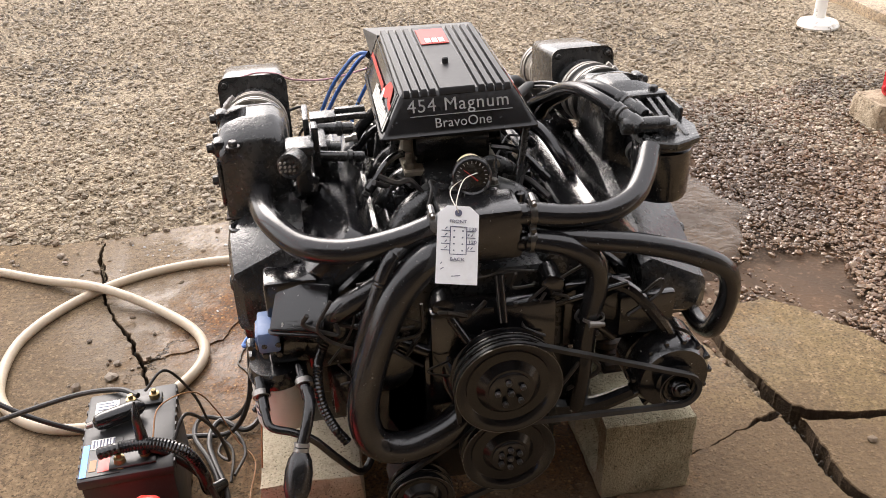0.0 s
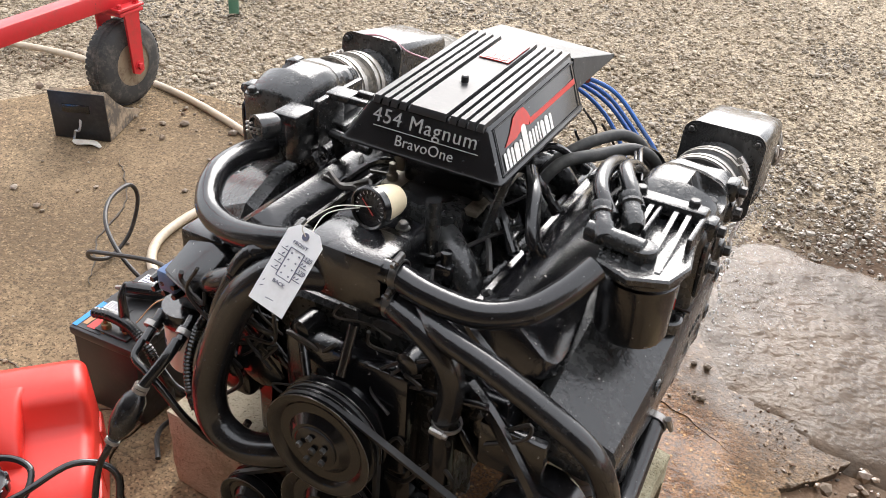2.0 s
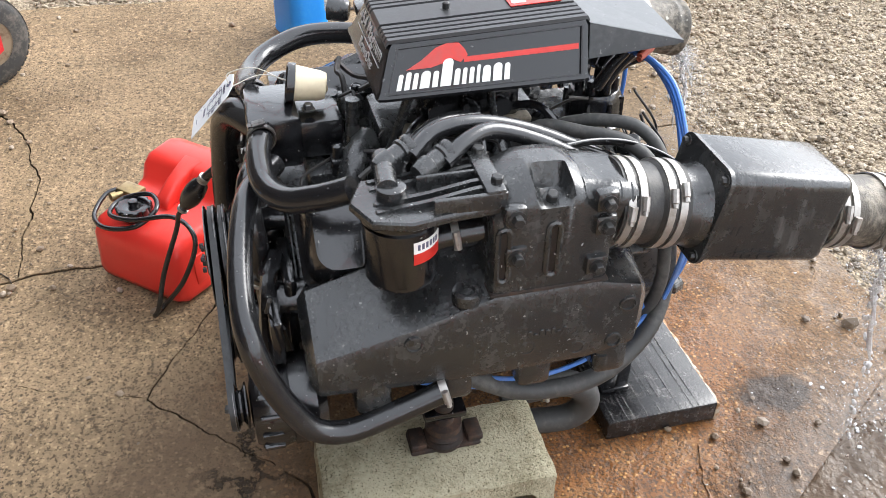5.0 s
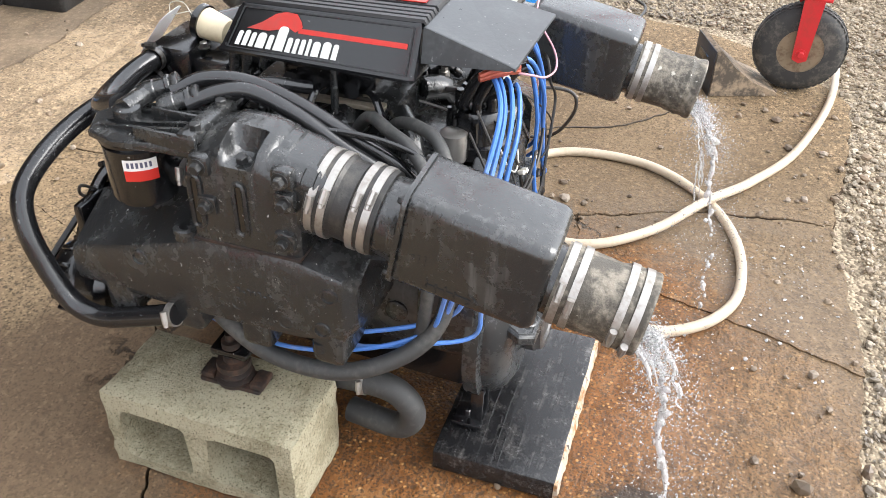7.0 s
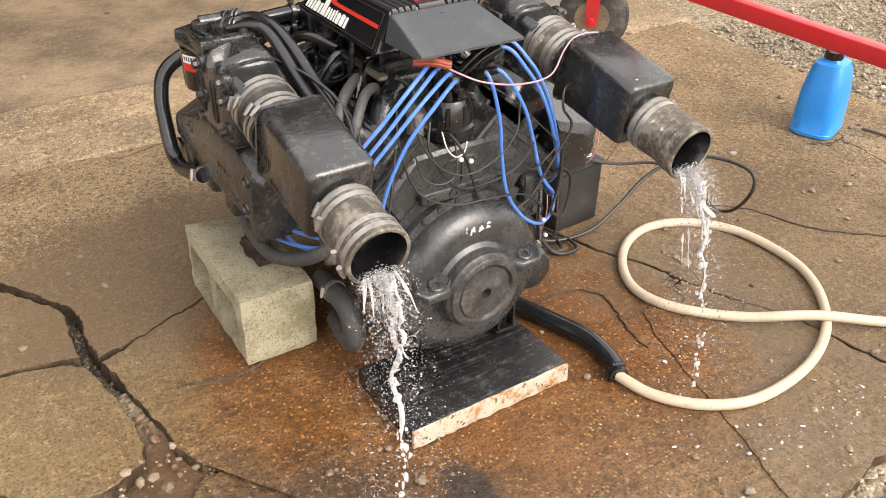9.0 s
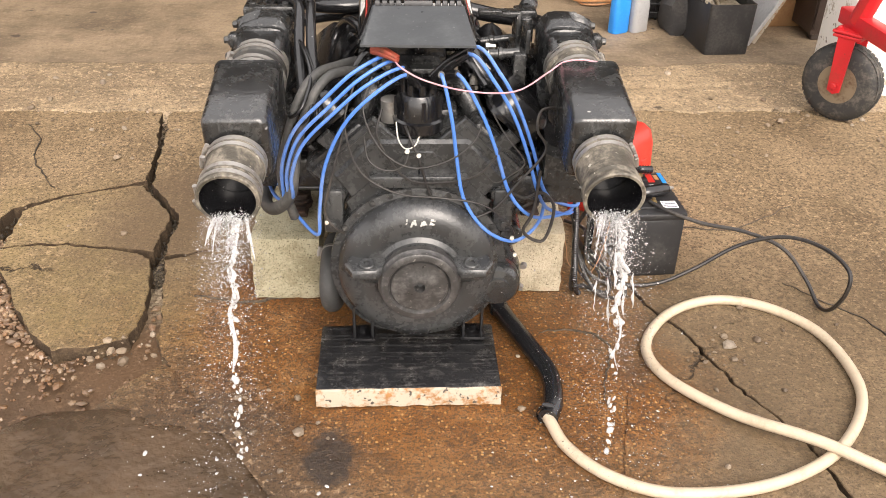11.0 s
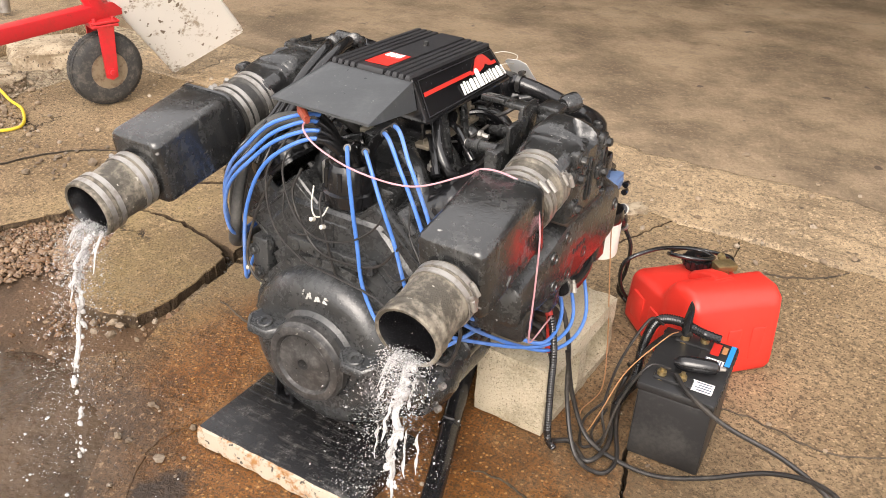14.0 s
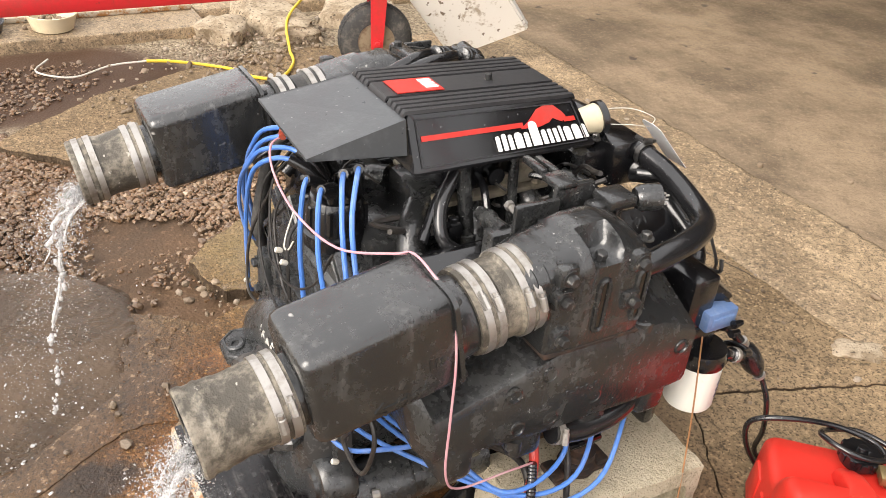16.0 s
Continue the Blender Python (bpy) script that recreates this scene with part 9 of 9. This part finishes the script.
part("rag_end", bm, M_WHITEWIRE, chock, "frayed pale rope end")

jug = thing("plastic_jug", pose(-1.905, -0.065, 0.002, 0, 0, 20), "blue plastic jug with a dark cap on the concrete", "jug")
bm = bmesh.new()
rings = []
for z, w, d, sx in ((0.0, 0.195, 0.14, 0), (0.006, 0.212, 0.155, 0), (0.018, 0.214, 0.157, 0), (0.022, 0.208, 0.152, 0), (0.10, 0.21, 0.152, 0), (0.16, 0.2, 0.146, 0), (0.215, 0.175, 0.132, 0.002), (0.25, 0.15, 0.118, 0.004), (0.268, 0.135, 0.1, 0.006), (0.274, 0.07, 0.07, 0.018), (0.29, 0.05, 0.05, 0.02)):
    rings.append([V((u + sx, v, z)) for u, v in rounded(w, d, min(w, d) * 0.3, 5)])
loft(bm, rings)
part("jug_body", bm, M_BLUEPLASTIC, jug)
bm = bmesh.new()
lathe(bm, (0.02, 0, 0.284), (0, 0, 1), [(0, 0.033), (0.004, 0.034), (0.026, 0.032), (0.029, 0.026)], 20)
part("cap", bm, M_BLACK, jug)
bm = bmesh.new()
tube(bm, [(-0.015, 0.0, 0.268), (-0.045, 0.0, 0.296), (-0.082, 0.0, 0.288), (-0.104, 0.0, 0.24), (-0.102, 0, 0.17)], [0.014, 0.015, 0.015, 0.014, 0.012], 12)
part("grip", bm, M_BLUEPLASTIC, jug)
bm = bmesh.new()
box(bm, (0.02, -0.0735, 0.03), (0.07, -0.070, 0.06), 0.001)
part("worn_label", bm, M_WHITEPAINT, jug)
bm = bmesh.new()
tube(bm, [(-2.02, 0.05, 0.02), (-2.06, 0.12, 0.012), (-2.1, 0.22, 0.008), (-2.2, 0.32, 0.008), (-2.38, 0.34, 0.008), (-2.48, 0.22, 0.008), (-2.42, 0.10, 0.008), (-2.25, 0.06, 0.008)], 0.006, 8, 7)
tagged(part("power_cord", bm, M_BLACKWIRE), "black cord curled beside the blue jug", "cord")

# green trestle on the gravel
trestle = thing("trestle", label="green painted steel trestle on the gravel", category="trestle")
for x, y, dx, dy in ((-2.99, 1.61, 0.1, 0.2), (-3.1, 2.09, 0.12, -0.12), (-2.17, 1.93, -0.16, 0.2), (-2.23, 2.38, -0.16, -0.12)):
    bm = bmesh.new()
    beam(bm, (x, y, -0.01), (x + dx, y + dy, 0.86), 0.045, 0.045)
    part("leg", bm, M_GREEN, trestle)
for a, b in (((-2.91, 1.77, 0.7), (-2.30, 2.09, 0.7)), ((-3.0, 2.0, 0.7), (-2.36, 2.28, 0.7))):
    bm = bmesh.new()
    beam(bm, a, b, 0.03, 0.045)
    part("rail", bm, M_GREEN, trestle)
bm = bmesh.new()
beam(bm, (-2.20, 2.0, 0.32), (-2.26, 2.32, 0.32), 0.03, 0.012)
part("brace", bm, M_WHITEPAINT, trestle, "pale cross brace")

# white pedestal beyond the gravel
ped = thing("pedestal", pose(2.42, 2.6, -0.02), "white round pedestal foot on the gravel", "pedestal")
bm = bmesh.new()
lathe(bm, (0, 0, 0), (0, 0, 1), [(0, 0.10), (0.012, 0.105), (0.03, 0.095), (0.04, 0.045), (0.05, 0.03), (0.5, 0.028)], 28)
part("foot", bm, M_WHITEPAINT, ped)

# white board by the east wheel, boards and step clutter
board = thing("white_board", label="scuffed white painted board leaning on the gantry beside a caster", category="board")
bm = bmesh.new()
c0, eu, ev = V((2.12, -1.22, 0.02)), V((-0.24, -0.23, 0.19)), V((-0.05, 0.30, 0.34))
en = eu.cross(ev).normalized() * 0.025
q = [c0, c0 + eu, c0 + eu + ev * 1.5, c0 + ev * 1.5]
loft(bm, [[p - en for p in q], [p + en for p in q]])
bmesh.ops.bevel(bm, geom=list(bm.edges), offset=0.008, segments=2, affect="EDGES")
part("panel", bm, M_WHITEPAINT, board)
bm = bmesh.new()
tube(bm, [(3.9, -1.35, 0.038), (3.3, -1.12, 0.038), (2.95, -0.86, 0.085), (2.66, -0.64, 0.065), (2.40, -0.55, 0.02), (2.25, -0.51, 0.012), (2.11, -0.40, 0.01), (2.15, -0.30, 0.01), (2.27, -0.23, 0.01), (2.40, -0.06, 0.01), (2.44, 0.06, 0.012)], 0.0066, 9, 7)
tagged(part("extension_cord", bm, M_YELLOW), "yellow extension cord lying over the broken step", "cord")
bm = bmesh.new()
tube(bm, [(2.44, 0.06, 0.012), (2.46, 0.2, 0.0), (2.40, 0.36, -0.01), (2.5, 0.48, -0.01), (2.6, 0.42, 0.0)], 0.004, 7, 6)
tagged(part("twine", bm, M_WHITEWIRE), "pale twine trailing over the mud", "twine")
bowl = thing("bowl", pose(2.88, 0.35, 0.033), "yellowed plastic bowl with dark bits, on the step", "bowl")
bm = bmesh.new()
lathe(bm, (0, 0, 0), (0, 0, 1), [(0, 0.075), (0.004, 0.085), (0.07, 0.105), (0.072, 0.102), (0.008, 0.08), (0.006, 0.0)], 26, cap=False)
part("shell", bm, M_GAUGE, bowl)
xyz = np.stack([rng.normal(0, 0.03, 40), rng.normal(0, 0.03, 40), rng.uniform(0.02, 0.05, 40)], 1)
d = scatter("contents", xyz, np.full(40, 0.012), M_CLODS, rng, 0.8, True, bowl)
d["kind"] = "stuff"
pan = thing("drain_pan", pose(2.90, 0.66, 0.033), "dark round pan on the step", "pan")
bm = bmesh.new()
lathe(bm, (0, 0, 0), (0, 0, 1), [(0, 0.1), (0.005, 0.11), (0.05, 0.125), (0.052, 0.12), (0.008, 0.1), (0.006, 0.0)], 26, cap=False)
part("shell", bm, M_BATTERY, pan)
bm = bmesh.new()
beam(bm, (3.02, -0.28, 0.0455), (3.0, 0.95, 0.0455), 0.05, 0.025)
tagged(part("timber_strip", bm, M_WOODRAW), "weathered timber strip along the step", "timber")
bm = bmesh.new()
lathe(bm, (3.42, -1.29, 0.05), (0, 0, 1), [(0, 0.03), (0.9, 0.03)], 16)
tagged(part("steel_pipe", bm, M_STEEL), "grey steel pipe standing by the step", "pipe")



def plastic_case(at, turn, label):
    """A ribbed black battery case with a lid."""
    ob = thing("battery_case", pose(*at, 0, 0, turn), label, "battery", group="cases on the step")
    bm = bmesh.new()
    box(bm, (-0.085, -0.12, 0.0), (0.085, 0.12, 0.19), 0.006)
    part("case", bm, M_BATTERY, ob)
    bm = bmesh.new()
    box(bm, (-0.089, -0.125, 0.19), (0.089, 0.125, 0.212), 0.005)
    part("lid", bm, M_BATTERY, ob)
    for y in (-0.08, -0.03, 0.03, 0.08):
        bm = bmesh.new()
        box(bm, (-0.0895, y - 0.004, 0.01), (-0.0845, y + 0.004, 0.185), 0.0015)
        part("rib", bm, M_BATTERY, ob)
    for y in (-0.07, 0.07):
        bm = bmesh.new()
        lathe(bm, (0.045, y, 0.21), (0, 0, 1), [(0, 0.014), (0.004, 0.014), (0.005, 0.009), (0.02, 0.008)], 14)
        part("terminal", bm, M_BRASS, ob, "dull lead terminal")


plastic_case((3.62, 0.26, 0.033), 4, "black ribbed battery case standing on the raised step")
plastic_case((3.64, -0.02, 0.033), -5, "black ribbed battery case standing on the raised step")
plastic_case((3.66, -0.30, 0.033), 3, "black ribbed battery case standing on the raised step")

# ---- things just inside the garage ----
Z = 0.025


def bottle(at, mat, label, h=0.27):
    ob = thing("bottle", pose(*at, Z, 0, 0, 30), label, "bottle", group="bottles in the garage")
    bm = bmesh.new()
    rings = []
    for z, w, d, sx in ((0, 0.095, 0.06, 0), (0.005, 0.1, 0.065, 0), (h * 0.55, 0.098, 0.063, 0), (h * 0.75, 0.075, 0.055, 0.005), (h * 0.88, 0.045, 0.04, 0.01), (h * 0.93, 0.032, 0.032, 0.012)):
        rings.append([V((u + sx, v, z)) for u, v in rounded(w, d, min(w, d) * 0.35, 4)])
    loft(bm, rings)
    part("bottle_body", bm, mat, ob)
    bm = bmesh.new()
    lathe(bm, (0.012, 0, h * 0.93), (0, 0, 1), [(0, 0.02), (h * 0.09, 0.019)], 14)
    part("cap", bm, M_BLACK, ob)
    bm = bmesh.new()
    box(bm, (-0.035, -0.0345, 0.03), (0.03, -0.031, h * 0.42), 0.001)
    part("label_panel", bm, M_WHITEPAINT, ob)


bottle((-1.05, -2.13), M_BLUEPLASTIC, "blue plastic oil bottle on the garage floor")
bottle((-1.15, -2.15), M_SILVERBOTTLE, "grey plastic bottle on the garage floor", 0.25)
crate = thing("milk_crate", pose(-1.36, -2.5, Z, 0, 0, 4), "black plastic lattice crate on the garage floor", "crate")
bm = bmesh.new()
for z in (0.01, 0.075, 0.14, 0.205, 0.27):
    for y in (-0.165, 0.165):
        box(bm, (-0.165, y - 0.008, z), (0.165, y + 0.008, z + 0.03 if z in (0.01, 0.27) else z + 0.012), 0.002, None, 1)
    for x in (-0.165, 0.165):
        box(bm, (x - 0.008, -0.165, z), (x + 0.008, 0.165, z + 0.03 if z in (0.01, 0.27) else z + 0.012), 0.002, None, 1)
part("lattice", bm, M_BATTERY, crate)
bm = bmesh.new()
for k in range(9):
    a = -0.165 + 0.33 * k / 8
    for y in (-0.165, 0.165):
        box(bm, (a - 0.006, y - 0.005, 0), (a + 0.006, y + 0.005, 0.3), 0.002, None, 1)
        box(bm, (y - 0.005, a - 0.006, 0), (y + 0.005, a + 0.006, 0.3), 0.002, None, 1)
pieces("crate_post", bm, M_BATTERY, crate)
bm = bmesh.new()
box(bm, (-0.16, -0.16, 0.005), (0.16, 0.16, 0.012), 0.002)
part("bottom", bm, M_BATTERY, crate)
bm = bmesh.new()
box(bm, (-0.13, -0.12, 0.012), (0.12, 0.13, 0.2), 0.03)
part("dark_contents", bm, M_DARKCLOTH, crate)

tub = thing("battery_box", pose(-1.475, -1.945, Z, 0, 0, 4), "open black plastic battery box with bits of metal in it", "box")
bm = bmesh.new()
rings = [[V((u * k, v * k, z)) for u, v in rounded(0.22, 0.30, 0.015, 3)] for z, k in ((0, 0.94), (0.004, 0.95), (0.235, 1.0), (0.235, 0.96), (0.01, 0.91))]
loft(bm, rings)
part("box_shell", bm, M_BATTERY, tub)
bm = bmesh.new()
box(bm, (-0.09, -0.12, 0.13), (0.09, 0.12, 0.2), 0.01)
for k in range(5):
    lathe(bm, (-0.06 + 0.03 * k, -0.08 + 0.035 * k, 0.2), (0.3 * k - 0.5, 0.5, 0.6), [(0, 0.012), (0.05, 0.01), (0.052, 0.016), (0.07, 0.016)], 10)
pieces("metal_bit", bm, M_DULLALLOY, tub, "dull metal bits")
bm = bmesh.new()
tube(bm, [(-0.11, 0.05, 0.22), (-0.09, 0.06, 0.3), (0.0, 0.06, 0.34), (0.09, 0.06, 0.3), (0.11, 0.05, 0.22)], 0.012, 8, 6, flat=0.3)
part("carry_strap", bm, M_DARKCLOTH, tub)
bm = bmesh.new()
bmesh.ops.create_icosphere(bm, subdivisions=3, radius=1)
for v in bm.verts:
    p = v.co.copy()
    v.co = V((p.x * 0.1, p.y * 0.12, max(-0.55, p.z) * 0.17)) * (1 + 0.25 * noise.noise(p * 2.2))
bag = part("cloth_bag", bm, M_DARKCLOTH)
bag.matrix_basis = pose(-1.36, -2.17, Z + 0.09)
tagged(bag, "slumped dark canvas bag by the crate", "bag")
for x, y, w, h, lean, mat, label in ((-1.62, -2.13, 0.02, 0.75, -30, M_SILVER, "thin edged board leaning in the garage"), (-1.66, -2.16, 0.02, 0.75, -28, M_WOODRAW, "thin board leaning in the garage"), (-1.86, -2.42, 0.34, 0.6, 0, M_CARDBOARD, "brown cardboard box in the garage")):
    bm = bmesh.new()
    box(bm, (-w / 2, -0.2, 0), (w / 2, 0.2, h), 0.004, pose(x, y, Z, 0, lean, 4))
    tagged(part("leaning_board" if w < 0.1 else "cardboard_box", bm, mat), label, "board" if w < 0.1 else "box")
cabinet = thing("dark_cabinet", pose(-2.22, -2.22, Z), "dark brown steel cabinet in the garage", "cabinet")
bm = bmesh.new()
box(bm, (-0.26, -0.22, 0.03), (0.26, 0.22, 1.1), 0.008)
part("cabinet_body", bm, M_DARKBROWN, cabinet)
for x in (-0.13, 0.13):
    bm = bmesh.new()
    box(bm, (x - 0.124, 0.219, 0.06), (x + 0.124, 0.232, 1.07), 0.004)
    part("door", bm, M_DARKBROWN, cabinet)
for x in (-0.22, 0.22):
    bm = bmesh.new()
    box(bm, (x - 0.02, 0.15, 0.0), (x + 0.02, 0.2, 0.035), 0.003)
    part("foot", bm, M_DARKBROWN, cabinet)
bm = bmesh.new()
tube(bm, [(-1.02 + 0.08 * math.cos(k * 0.7) * (1 + 0.05 * k % 1), -2.6 + 0.06 * math.sin(k * 0.7), Z + 0.008 + 0.002 * k) for k in range(22)], 0.006, 7, 4)
tagged(part("coiled_cord", bm, M_ORANGECORD), "orange cord coiled on the garage floor", "cord")
bm = bmesh.new()
box(bm, (-2.12, -1.60, 0.0), (-1.80, -1.34, 0.55), 0.012)
tagged(part("grey_cabinet", bm, M_WHITEPAINT), "pale grey metal box behind the west caster", "cabinet")
